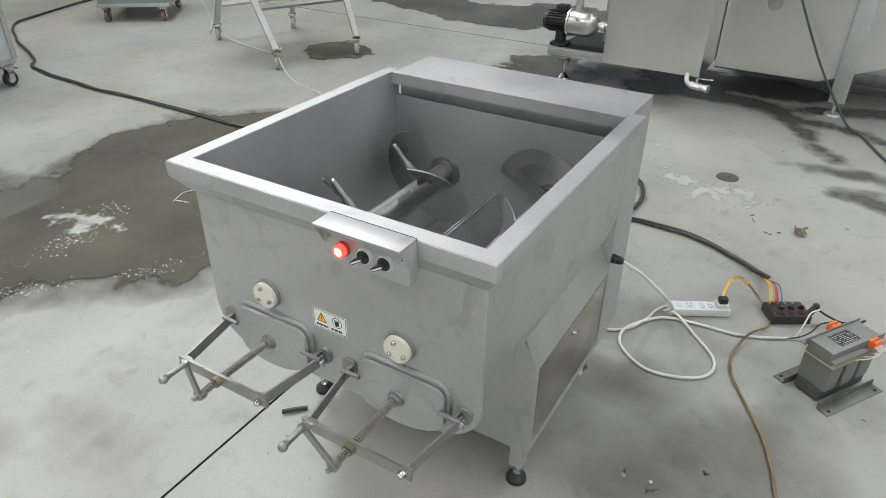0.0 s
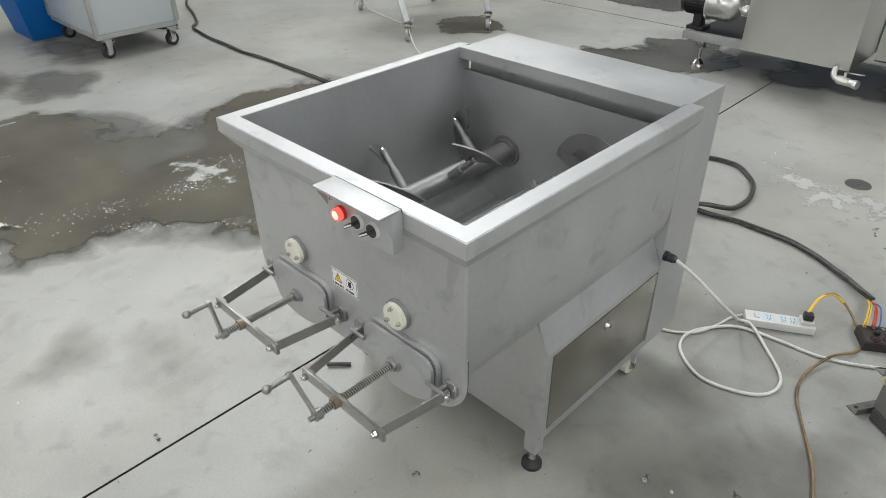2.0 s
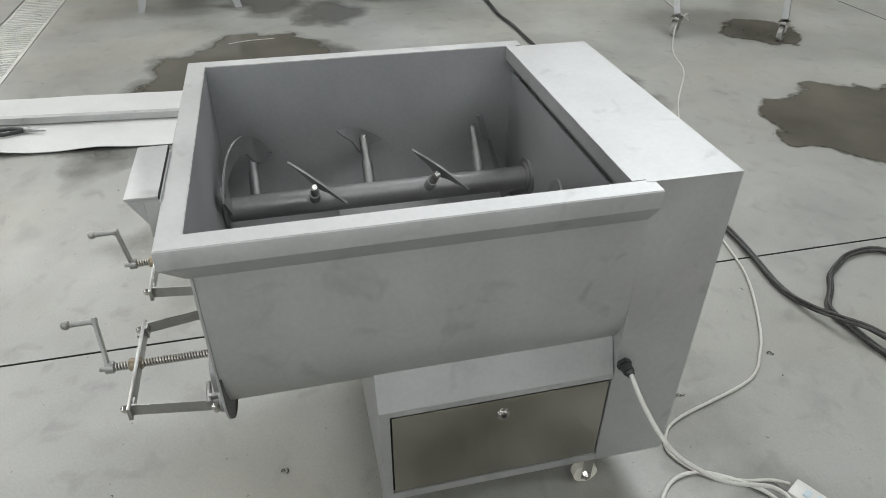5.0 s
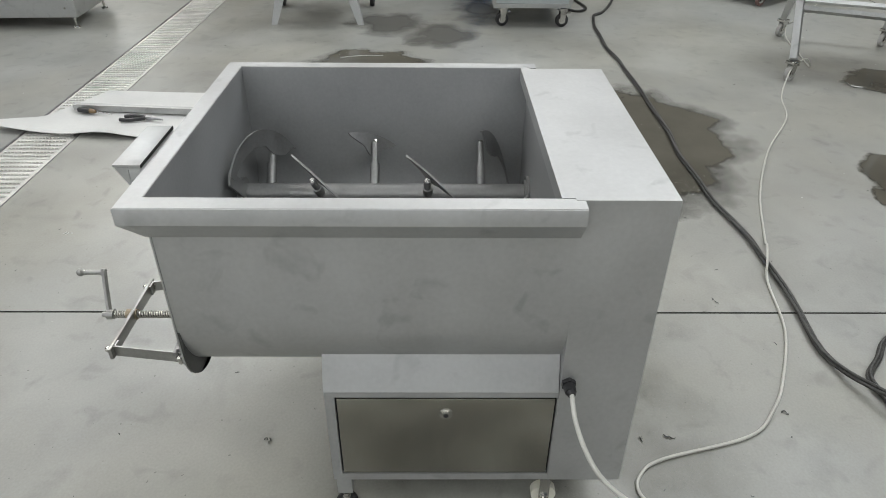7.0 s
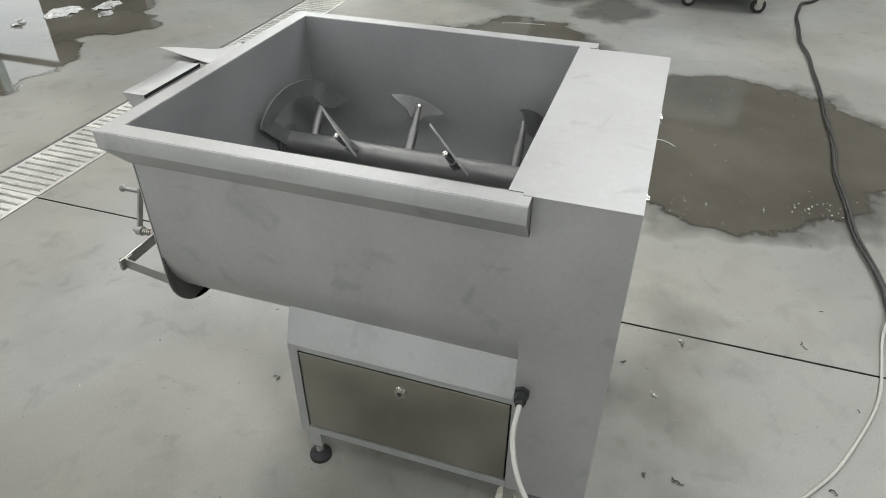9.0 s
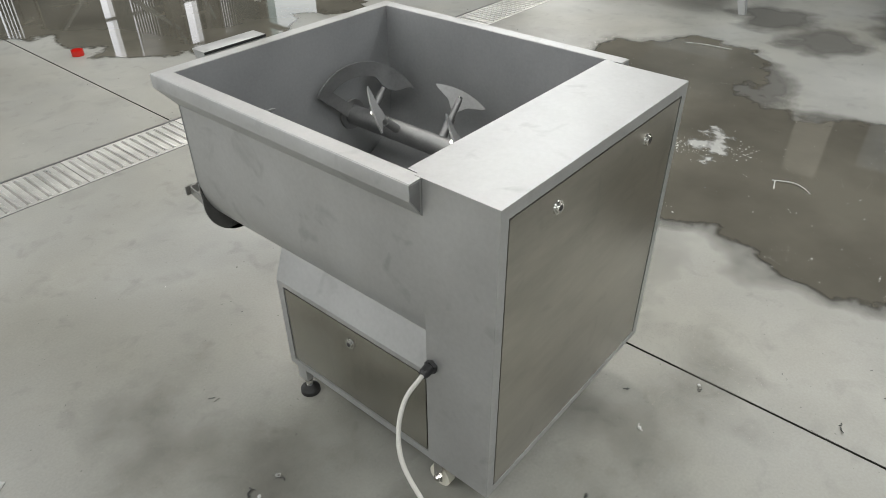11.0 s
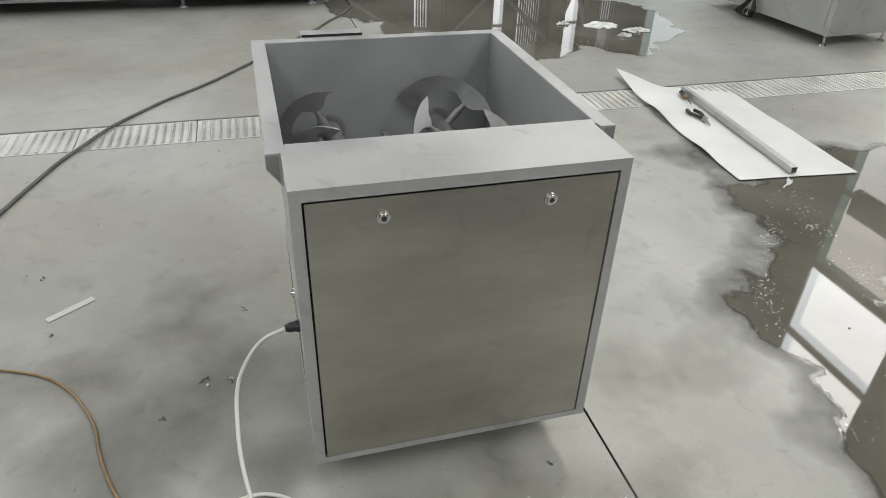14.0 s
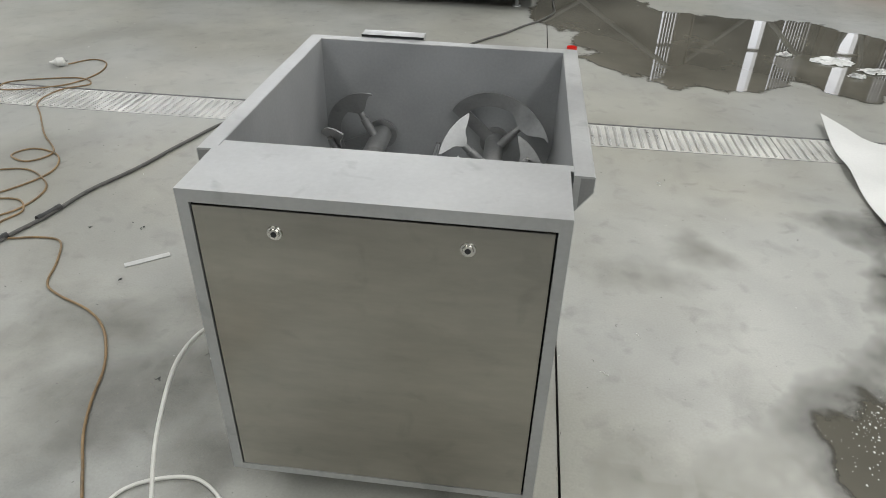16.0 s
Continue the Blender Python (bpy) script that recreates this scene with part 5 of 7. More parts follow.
cable("extension_lead", [(-0.345, 2.192, 0.02), (-0.375, 2.16), (-0.39, 2.09), (-0.43, 2.0), (-0.51, 1.945), (-0.57, 1.965), (-0.62, 2.04), (-0.70, 2.31), (-0.80, 2.42), (-0.93, 2.505), (-1.17, 2.615), (-1.45, 2.67, 0.008), (-1.55, 2.70, 0.045), (-1.66, 2.745, 0.04), (-1.76, 2.785, 0.008), (-2.18, 2.935), (-2.65, 3.17), (-3.08, 3.45), (-3.45, 3.58), (-3.72, 3.74, 0.09), (-3.80, 3.86, 0.13), (-3.95, 3.98, 0.03), (-4.32, 4.08), (-4.70, 4.14, 0.03), (-4.86, 4.20, 0.12), (-5.0, 4.22, 0.02), (-5.4, 4.6), (-6.2, 5.2)],
      0.0048, CREAM, "thin cream extension lead trailing over the floor", seed=2)
bundle("heavy_cable", [(-0.045, 2.585, 0.03), (-0.20, 2.71), (-0.40, 2.80), (-0.66, 2.815), (-0.86, 2.77), (-1.0, 2.83), (-1.14, 2.97), (-1.20, 3.17), (-1.02, 3.335), (-0.84, 3.31), (-0.715, 3.14), (-0.70, 2.93), (-0.80, 2.78, 0.05), (-0.92, 2.715, 0.03), (-1.06, 2.695), (-1.57, 2.715), (-2.0, 2.69), (-2.54, 2.665), (-3.1, 2.70), (-3.74, 2.70), (-4.3, 2.69), (-4.8, 2.685), (-5.3, 2.75), (-5.5, 2.88), (-5.97, 3.06), (-6.5, 3.3), (-6.75, 3.45), (-6.95, 3.8), (-7.2, 4.6)],
      0.0062, 3, WORNCABLE, "bundle of black power cables looped across the floor", seed=3)
cable("heavy_cable", [(-5.78, 2.40), (-5.62, 2.52), (-5.50, 2.64), (-5.60, 2.74), (-5.87, 2.70), (-6.2, 2.62), (-6.8, 2.75), (-7.6, 2.9)], 0.011, BLACKCABLE, "heavy black cable behind the trolley", seed=4)
cable("grey_cable", [(1.25, 1.20), (1.05, 0.98), (0.955, 0.82), (0.85, 0.47), (0.70, 0.0), (0.565, -0.42), (0.33, -0.90), (-0.02, -1.34), (-0.20, -1.55), (-0.62, -2.14), (-0.92, -2.6), (-1.18, -2.99), (-1.32, -3.32), (-1.35, -3.9)], 0.0088, GREYCABLE, "long dusty grey rubber cable across the drain", wobble=0.02, seed=5)
cable("yellow_cord", [(-0.170, 2.303, 0.066), (-0.165, 2.37, 0.090), (-0.135, 2.44, 0.082), (-0.07, 2.43, 0.04), (-0.005, 2.355), (0.005, 2.285), (-0.045, 2.18, 0.018), (-0.075, 2.06), (-0.062, 1.95), (-0.005, 1.84), (0.07, 1.71), (0.12, 1.58), (0.16, 1.44), (0.25, 1.285), (0.36, 1.19), (0.52, 1.12), (0.60, 1.06), (0.645, 0.93), (0.72, 0.79), (0.83, 0.775), (0.97, 0.80), (1.05, 0.70), (1.02, 0.59), (1.10, 0.50), (1.22, 0.52), (1.27, 0.62), (1.17, 0.68), (1.06, 0.60), (1.03, 0.45), (1.08, 0.33), (1.25, 0.22), (1.42, 0.28), (1.47, 0.45), (1.35, 0.56), (1.2, 0.42), (1.12, 0.22), (1.2, 0.05), (1.36, 0.0), (1.42, 0.09), (1.3, 0.14), (1.24, 0.02), (1.42, -0.18), (1.6, -0.42), (1.73, -0.60), (1.72, -0.80), (1.60, -0.93), (1.75, -1.02), (2.1, -0.88), (2.05, -0.74), (1.75, -0.88), (1.66, -1.12), (1.72, -1.33), (1.85, -1.38), (1.95, -1.26)],
      0.0046, TAN, "dirty yellow-brown extension cord with loose coils", seed=6)
block = Matrix.Translation((0.05, 2.38, 0)) @ Matrix.Rotation(radians(32), 4, "Z")
tails = thing("wire_tails", -0.060, 2.595, 0.016, "yellow, red and blue wire tails of the heavy cable", "wires")
for i, (shift, mat) in enumerate(((0.0, YELLOW), (0.007, YELLOW), (0.024, REDWIRE), (0.031, REDWIRE), (0.046, BLUEWIRE))):
    e = block @ Vector((-0.058 + shift, 0.034, 0.043))
    bm = bmesh.new()
    sweep(bm, [(-0.060, 2.595, 0.016), (-0.054 + i * 0.003, 2.570, 0.026), ((e.x - 0.05) / 2 + 0.003 * i, (e.y + 2.57) / 2 + 0.012, 0.058 + 0.004 * (i % 3)), (e.x, e.y + 0.016, 0.056), tuple(e)], 0.0026, 6)
    part("wire", bm, mat, tails)
bm = bmesh.new()
sweep(bm, [(-0.170, 2.303, 0.062), (-0.170, 2.303, 0.068), (-0.165, 2.37, 0.090), (-0.140, 2.435, 0.083), (-0.105, 2.443, 0.062)], 0.0052, 8)
tagged(part("cord_sleeve", bm, YELLOW), "clean bright yellow sleeve of the cord at the plug", "sleeve")
tails = thing("wire_tails", 0.072, 2.24, 0.008, "stripped white and black wires from the power cable", "wires")
for mat, r, line in ((PALE, 0.0028, [(0.072, 2.24, 0.009), (0.10, 2.262, 0.012), (0.115, 2.30, 0.05), (0.125, 2.34, 0.075), (0.150, 2.375, 0.078)]),
                     (BLACK, 0.0026, [(0.072, 2.24, 0.007), (0.11, 2.262, 0.012), (0.145, 2.31, 0.018), (0.165, 2.355, 0.03), (0.20, 2.365, 0.05)])):
    bm = bmesh.new()
    sweep(bm, line, r, 6)
    part("wire", bm, mat, tails)
cable("black_lead", [(0.140, 2.410, 0.060), (0.175, 2.395, 0.052), (0.225, 2.345, 0.07), (0.262, 2.27, 0.13), (0.272, 2.215, 0.18)], 0.0042, BLACK, "short black lead from the socket block to the transformer")


def power_strip():
    base = thing("power_strip", -0.238, 2.243, 0, "white plastic power strip with sockets on the floor", "power strip")
    m = Matrix.Translation((-0.238, 2.243, 0)) @ Matrix.Rotation(radians(29), 4, "Z")
    bm = bmesh.new()
    box(bm, -0.112, 0.112, -0.029, 0.029, 0.001, 0.031, 0.004, 0, m)
    part("body", bm, WHITE, base)
    for x, w in ((-0.035, 0.036), (0.012, 0.022), (0.042, 0.022)):
        bm = bmesh.new()
        box(bm, x - w / 2, x + w / 2, -0.020, 0.020, 0.031, 0.0322, 0.0005, 0, m)
        for sx, sy in ((-0.006, 0.008), (0.006, 0.008), (-0.005, -0.006), (0.005, -0.006), (0, -0.013)):
            box(bm, x + sx - 0.0011, x + sx + 0.0011, sy - 0.003, sy + 0.003, 0.0322, 0.0326, 0, 1, m)
        part("socket", bm, [SOCKETBLUE, GAP], base, "pale blue socket")
    bm = bmesh.new()
    box(bm, -0.082, -0.066, -0.012, 0.012, 0.031, 0.0345, 0.001, 0, m)
    part("rocker_switch", bm, SOCKETBLUE, base)
    plug = thing("plug", -0.165, 2.288, 0.032, "black mains plug in a white collar on the strip", "plug")
    m2 = Matrix.Translation((-0.165, 2.288, 0.032)) @ Matrix.Rotation(radians(29), 4, "Z")
    bm = bmesh.new()
    box(bm, -0.022, 0.022, -0.022, 0.022, 0.0, 0.012, 0.003, 0, m2)
    part("collar", bm, WHITE, plug)
    bm = bmesh.new()
    box(bm, -0.016, 0.016, -0.014, 0.014, 0.012, 0.036, 0.005, 0, m2)
    part("plug_body", bm, BLACK, plug)


power_strip()


WINE = material("glossy dark red bakelite", (0.085, 0.022, 0.028), 0.22, 0, 0.3, 40, 120, 0.0)
BAKELITE = material("dusty dark brown bakelite", (0.032, 0.027, 0.023), 0.5, 0, 0.4, 25, 120, 0.1)


def socket_block():
    base = thing("socket_block", 0.05, 2.38, 0, "black three-phase socket block with loose wires", "socket block")
    m = Matrix.Translation((0.05, 2.385, 0)) @ Matrix.Rotation(radians(32), 4, "Z") @ Matrix.Diagonal((0.9, 0.92, 1, 1))
    bm = bmesh.new()
    box(bm, -0.080, 0.080, -0.052, 0.052, 0.001, 0.036, 0.004, 0, m)
    box(bm, -0.076, 0.076, -0.048, 0.048, 0.036, 0.039, 0.001, 0, m)
    part("body", bm, BAKELITE, base)
    for i in range(3):
        bm = bmesh.new()
        x = -0.040 + 0.042 * i
        rod(bm, m @ Vector((x, -0.030, 0.039)), m @ Vector((x, -0.030, 0.042)), 0.0165, 0.0155, n=18)
        rod(bm, m @ Vector((x, -0.030, 0.042)), m @ Vector((x, -0.030, 0.0422)), 0.0125, n=14, mat=1)
        rod(bm, m @ Vector((x - 0.004, -0.038, 0.042)), m @ Vector((x - 0.002, -0.034, 0.0435)), 0.004, n=6, mat=2)
        part("socket", bm, [WINE, GAP, WINE], base, "dark red socket")
        bm = bmesh.new()
        rod(bm, m @ Vector((x + 0.012, 0.004, 0.036)), m @ Vector((x + 0.014, 0.000, 0.045)), 0.011, 0.010, n=14)
        ball(bm, m @ Vector((x + 0.014, 0.000, 0.045)), 0.010, n=12)
        part("fuse_carrier", bm, BLACK, base)
    for i in range(4):
        bm = bmesh.new()
        rod(bm, m @ Vector((-0.060 + 0.032 * i, 0.034, 0.039)), m @ Vector((-0.060 + 0.032 * i, 0.034, 0.041)), 0.006, n=10)
        part("terminal", bm, CAST, base)
    bm = bmesh.new()
    rod(bm, m @ Vector((0.074, -0.030, 0.034)), m @ Vector((0.100, -0.022, 0.060)), 0.013, 0.011, n=14)
    ball(bm, m @ Vector((0.102, -0.021, 0.062)), 0.013, n=14)
    part("cable_boot", bm, RUBBER, base)


socket_block()


def transformer():
    base = thing("transformer", 0.226, 2.06, 0, "grey three-phase transformer on a bent steel base", "transformer")
    m = Matrix.Translation((0.222, 2.062, 0)) @ Matrix.Rotation(radians(57), 4, "Z") @ Matrix.Diagonal((0.88, 0.86, 1.0, 1))
    for s in (-1, 1):
        bm = bmesh.new()
        box(bm, -0.150, 0.150, s * 0.098 - 0.022, s * 0.098 + 0.022, 0.001, 0.004, 0.001, 0, m)
        box(bm, -0.150, 0.150, s * 0.075 - 0.0015, s * 0.075 + 0.0015, 0.004, 0.024, 0, 0, m)
        for e in (-0.125, 0.125):
            rod(bm, m @ Vector((e, s * 0.105, 0.004)), m @ Vector((e, s * 0.105, 0.0045)), 0.006, n=10, mat=1)
        part("base_rail", bm, [RAILGREY, GAP], base)
    bm = bmesh.new()
    box(bm, -0.122, 0.122, -0.050, 0.050, 0.006, 0.044, 0.002, 0, m)
    part("lower_yoke", bm, IRONDARK, base)
    for i in range(3):
        bm = bmesh.new()
        x = -0.084 + 0.084 * i
        box(bm, x - 0.035, x + 0.035, -0.062, 0.062, 0.040, 0.148, 0.018, 0, m)
        part("coil", bm, IRONGREY, base)
    bm = bmesh.new()
    box(bm, -0.130, 0.130, -0.068, 0.068, 0.148, 0.1505, 0, 0, m)
    part("insulation_sheet", bm, KRAFT, base)
    bm = bmesh.new()
    box(bm, -0.126, 0.126, -0.050, 0.050, 0.1505, 0.197, 0.003, 0, m)
    part("top_cover", bm, TINPLATE, base)
    for s in (-1, 1):
        bm = bmesh.new()
        box(bm, -0.142, 0.142, s * 0.062 - 0.012, s * 0.062 + 0.012, 0.176, 0.179, 0, 0, m)
        box(bm, -0.142, 0.142, s * 0.051 - 0.0015, s * 0.051 + 0.0015, 0.179, 0.202, 0, 0, m)
        part("clamp_rail", bm, TINPLATE, base)
    bm = bmesh.new()
    m_block, m = m, m @ Matrix.Translation((-0.01, 0, 0)) @ Matrix.Diagonal((0.82, 0.86, 1, 1))
    box(bm, -0.062, 0.062, -0.036, 0.036, 0.1972, 0.1982, 0, 0, m)
    for x0, x1, y0, y1 in ((-0.059, 0.059, -0.033, -0.0318), (-0.059, 0.059, 0.0318, 0.033), (-0.059, -0.0578, -0.0318, 0.0318), (0.0578, 0.059, -0.0318, 0.0318)):
        box(bm, x0, x1, y0, y1, 0.1982, 0.1986, 0, 1, m)
    rng = random.Random(8)
    for r in range(6):
        x = -0.053
        while x < 0.045:
            w = rng.uniform(0.006, 0.017)
            if rng.random() < 0.8:
                box(bm, x, min(0.053, x + w), -0.027 + 0.0092 * r, -0.0238 + 0.0092 * r, 0.1982, 0.1986, 0, 1, m)
            x += w + 0.003
    part("rating_plate", bm, [INK, PLATEPRINT], base, "black rating plate with unreadable bars", smooth=0)
    m = m_block
    for x, s in ((0.0, 1), (0.05, -1)):
        bm = bmesh.new()
        for k in range(4):
            box(bm, x + k * 0.011, x + k * 0.011 + 0.0102, s * 0.066 - 0.013, s * 0.066 + 0.013, 0.179, 0.204, 0.001, 0, m)
            rod(bm, m @ Vector((x + k * 0.011 + 0.005, s * 0.066, 0.204)), m @ Vector((x + k * 0.011 + 0.005, s * 0.066, 0.2043)), 0.0032, n=8, mat=1)
        part("terminal_block", bm, [ORANGE, GAP], base, "orange terminal block")
    bm = bmesh.new()
    for k in range(4):
        sweep(bm, [m @ Vector((0.056 + k * 0.011, -0.079, 0.188)), m @ Vector((0.058 + k * 0.012, -0.10, 0.176)), m @ Vector((0.03 + k * 0.03, -0.09, 0.158)), m @ Vector((-0.01 + k * 0.04, -0.068, 0.151))], 0.0022, 5, 0)
    part("lead_wires", bm, PALE, base)


transformer()

# ---- sheet, bar and tools on the floor ----


def sheet():
    bm = bmesh.new()
    nu, nv = 14, 26
    a, b, c, neck, tip = Vector((-2.722, 0.495)), Vector((-3.385, 0.555)), Vector((-3.475, -0.64)), Vector((-3.00, -0.85)), Vector((-2.858, -1.125))
    grid = []
    for i in range(nu + 1):
        row = []
        for j in range(nv + 1):
            u, v = i / nu, j / nv
            south = tip.lerp(neck, (u / 0.22) ** 0.8) if u < 0.22 else neck.lerp(c, (u - 0.22) / 0.78)
            p = a.lerp(b, u).lerp(south, v)
            edge = max(0, 1 - 3.2 * u)
            lift = 0.042 * max(0, (v - 0.66) / 0.34) ** 1.5 * edge + 0.004 * (1 + noise.noise((p.x * 2.5, p.y * 2.5, 3)))
            lift += (0.026 * math.exp(-((v - 0.55) / 0.10) ** 2) + 0.012 * math.exp(-((v - 0.22) / 0.07) ** 2)) * edge
            wave = 0.007 * noise.noise((v * 5.0, 1.5, 0)) * edge + 0.008 * noise.noise((v * 6.0, 4.5, 0)) * max(0, 3 * u - 2)
            bow = 0.03 * math.sin(math.pi * v) * max(0, 1 - 2 * u)
            row.append(bm.verts.new((p.x + wave + bow, p.y, 0.005 + lift)))
        grid.append(row)
    for i in range(nu):
        for j in range(nv):
            bm.faces.new((grid[i][j], grid[i + 1][j], grid[i + 1][j + 1], grid[i][j + 1]))
    out = bmesh.ops.extrude_face_region(bm, geom=list(bm.faces))
    bmesh.ops.translate(bm, vec=(0, 0, 0.003), verts=[v for v in out["geom"] if isinstance(v, bmesh.types.BMVert)])
    return tagged(part("protective_sheet", bm, FOAM, smooth=60), "white protective sheet on the floor with a lifted corner", "sheet")


sheet()


def bar():
    a, b = Vector((-3.135, -0.70, 0.0)), Vector((-3.025, 0.505, 0.0))
    d = b - a
    m = Matrix.Translation((a + b) / 2 + Vector((0, 0, 0.020))) @ Matrix.Rotation(math.atan2(d.y, d.x), 4, "Z")
    L, w, h, t = d.length / 2, 0.017, 0.034, 0.0025
    bm = bmesh.new()
    box(bm, -L, L, -w, w, h - t, h, 0.0, 0, m)
    box(bm, -L, L, -w, w, 0, t, 0.0, 0, m)
    box(bm, -L, L, -w, -w + t, t, h - t, 0.0, 0, m)
    box(bm, -L, L, w - t, w, t, h - t, 0.0, 0, m)
    tagged(part("steel_tube", bm, SATIN, smooth=0), "square stainless tube lying on the white sheet", "tube")


bar()


def pliers():
    base = thing("pliers", -2.97, -0.22, 0.02, "black-handled pliers lying on the white sheet", "pliers")
    bm = bmesh.new()
    sweep(bm, [(-3.00, -0.36, 0.030), (-3.005, -0.30, 0.032), (-2.985, -0.235, 0.032)], 0.011, 8)
    part("grip", bm, BLACK, base)
    bm = bmesh.new()
    sweep(bm, [(-2.955, -0.37, 0.030), (-2.945, -0.31, 0.032), (-2.972, -0.235, 0.032)], 0.011, 8)
    part("grip", bm, BLACK, base)
    bm = bmesh.new()
    rod(bm, (-2.978, -0.215, 0.024), (-2.978, -0.215, 0.042), 0.018, n=14)
    rod(bm, (-2.978, -0.215, 0.033), (-2.955, -0.13, 0.031), 0.012, 0.005, n=8)
    part("jaws", bm, CAST, base)
    driver = thing("screwdriver", -3.08, -0.60, 0.02, "screwdriver with a black and amber handle", "screwdriver")
    bm = bmesh.new()
    rod(bm, (-3.095, -0.66, 0.032), (-3.075, -0.585, 0.032), 0.014, 0.015, n=12)
    rod(bm, (-3.075, -0.585, 0.032), (-3.065, -0.55, 0.032), 0.015, 0.009, n=12, mat=1)
    part("handle", bm, [BLACK, TAN], driver)
    bm = bmesh.new()
    rod(bm, (-3.065, -0.55, 0.032), (-3.035, -0.45, 0.030), 0.004, n=8)
    part("blade", bm, POLISHED, driver)


pliers()


# ---- trolleys, stands and machines round about ----
def castor(parent, x, y, z_top, r=0.05, tyre=RUBBER, turn=0.0, name="castor", lift=None):
    """A swivel castor whose plate meets z_top."""
    m = Matrix.Translation((x, y, 0)) @ Matrix.Rotation(turn, 4, "Z")
    bm = bmesh.new()
    rod(bm, m @ Vector((-0.014, 0, r)), m @ Vector((0.014, 0, r)), r, n=26)
    rod(bm, m @ Vector((-0.016, 0, r)), m @ Vector((0.016, 0, r)), r * 0.55, n=20, mat=1)
    wheel = part(name, bm, [tyre, POLISHED], parent)
    bm = bmesh.new()
    for s in (-1, 1):
        plate(bm, [(-0.018, r - 0.012), (0.018, r - 0.012), (0.035, z_top - 0.02), (-0.022, z_top - 0.02)], lambda u, v, w: m @ Vector((s * 0.020 + w, u, v)), 0.003)
    box(bm, -0.032, 0.032, -0.035, 0.035, z_top - 0.02, z_top - 0.002, 0.002, 0, m)
    rod(bm, m @ Vector((-0.026, 0, r)), m @ Vector((0.026, 0, r)), 0.007, n=8)
    box(bm, -0.016, 0.016, 0.035, 0.070, z_top - 0.045, z_top - 0.035, 0.002, 0, m)
    part("castor_fork", bm, POLISHED, wheel)


def trolley():
    base = thing("cabinet_trolley", -5.47, 2.18, 0, "pale coated steel cabinet trolley on castors", "trolley")
    x0, x1, y0, y1, z0, z1 = -5.92, -5.02, 1.87, 2.49, 0.15, 0.90
    bm = bmesh.new()
    box(bm, x0, x1, y0, y1, z0 + 0.035, z1, 0.004)
    part("body", bm, TROLLEY, base)
    for (ax, bx, ay, by) in ((x0 - 0.004, x1 + 0.004, y0 - 0.004, y0 + 0.03), (x0 - 0.004, x1 + 0.004, y1 - 0.03, y1 + 0.004), (x1 - 0.03, x1 + 0.004, y0 + 0.03, y1 - 0.03), (x0 - 0.004, x0 + 0.03, y0 + 0.03, y1 - 0.03)):
        bm = bmesh.new()
        box(bm, ax, bx, ay, by, z0, z0 + 0.034, 0.002)
        part("frame_rail", bm, SATIN, base)
    for px, py in ((x1, y0), (x1, y1), (x0, y0), (x0, y1)):
        bm = bmesh.new()
        box(bm, px - 0.016, px + 0.016, py - 0.016, py + 0.016, z0 + 0.0345, z1 + 0.005, 0.003)
        part("corner_post", bm, SATIN, base)
    for px, py, tn in ((-5.06, 1.94, 0.3), (-5.04, 2.43, 0.2), (-5.86, 1.95, 0.1), (-5.86, 2.42, 0.5)):
        castor(base, px, py, z0, 0.052, RUBBER, tn)


trolley()


def crate():
    bm = bmesh.new()
    low, high = (-6.42, -5.97, 1.70, 2.02), (-6.5, -5.90, 1.63, 2.09)
    vs = [bm.verts.new((x, y, z)) for (x0, x1, y0, y1), z in ((low, 0.002), (high, 0.5)) for x, y in ((x0, y0), (x1, y0), (x1, y1), (x0, y1))]
    for i in range(4):
        bm.faces.new((vs[i], vs[(i + 1) % 4], vs[4 + (i + 1) % 4], vs[4 + i]))
    bm.faces.new(vs[:4])
    bmesh.ops.solidify(bm, geom=list(bm.faces), thickness=0.006)
    box(bm, -6.53, -5.87, 1.60, 1.63, 0.47, 0.50, 0.004)
    box(bm, -6.53, -5.87, 2.09, 2.12, 0.47, 0.50, 0.004)
    tagged(part("plastic_crate", bm, BLUE, smooth=20), "bright blue tapered plastic crate on the floor", "crate")


crate()


def trolley_two():
    base = thing("steel_trolley", -6.1, 4.4, 0, "grey steel trolley on brown castors", "trolley")
    m = Matrix.Translation((-6.15, 4.42, 0)) @ Matrix.Rotation(radians(38), 4, "Z")
    bm = bmesh.new()
    box(bm, -0.32, 0.32, -0.30, 0.42, 0.15, 0.85, 0.004, 0, m)
    part("body", bm, TUBGREY, base)
    bm = bmesh.new()
    box(bm, -0.335, 0.335, -0.315, 0.435, 0.135, 0.165, 0.003, 0, m)
    part("frame_rail", bm, SATIN, base)
    tyre = material("brown castor tyre", (0.19, 0.115, 0.10), 0.55, 0, 0.2, 20, 100, 0.05)
    for px, py in ((-0.26, -0.27), (0.26, -0.27), (-0.26, 0.36), (0.26, 0.36)):
        p = m @ Vector((px, py, 0))
        castor(base, p.x, p.y, 0.136, 0.05, tyre, 0.5)


trolley_two()


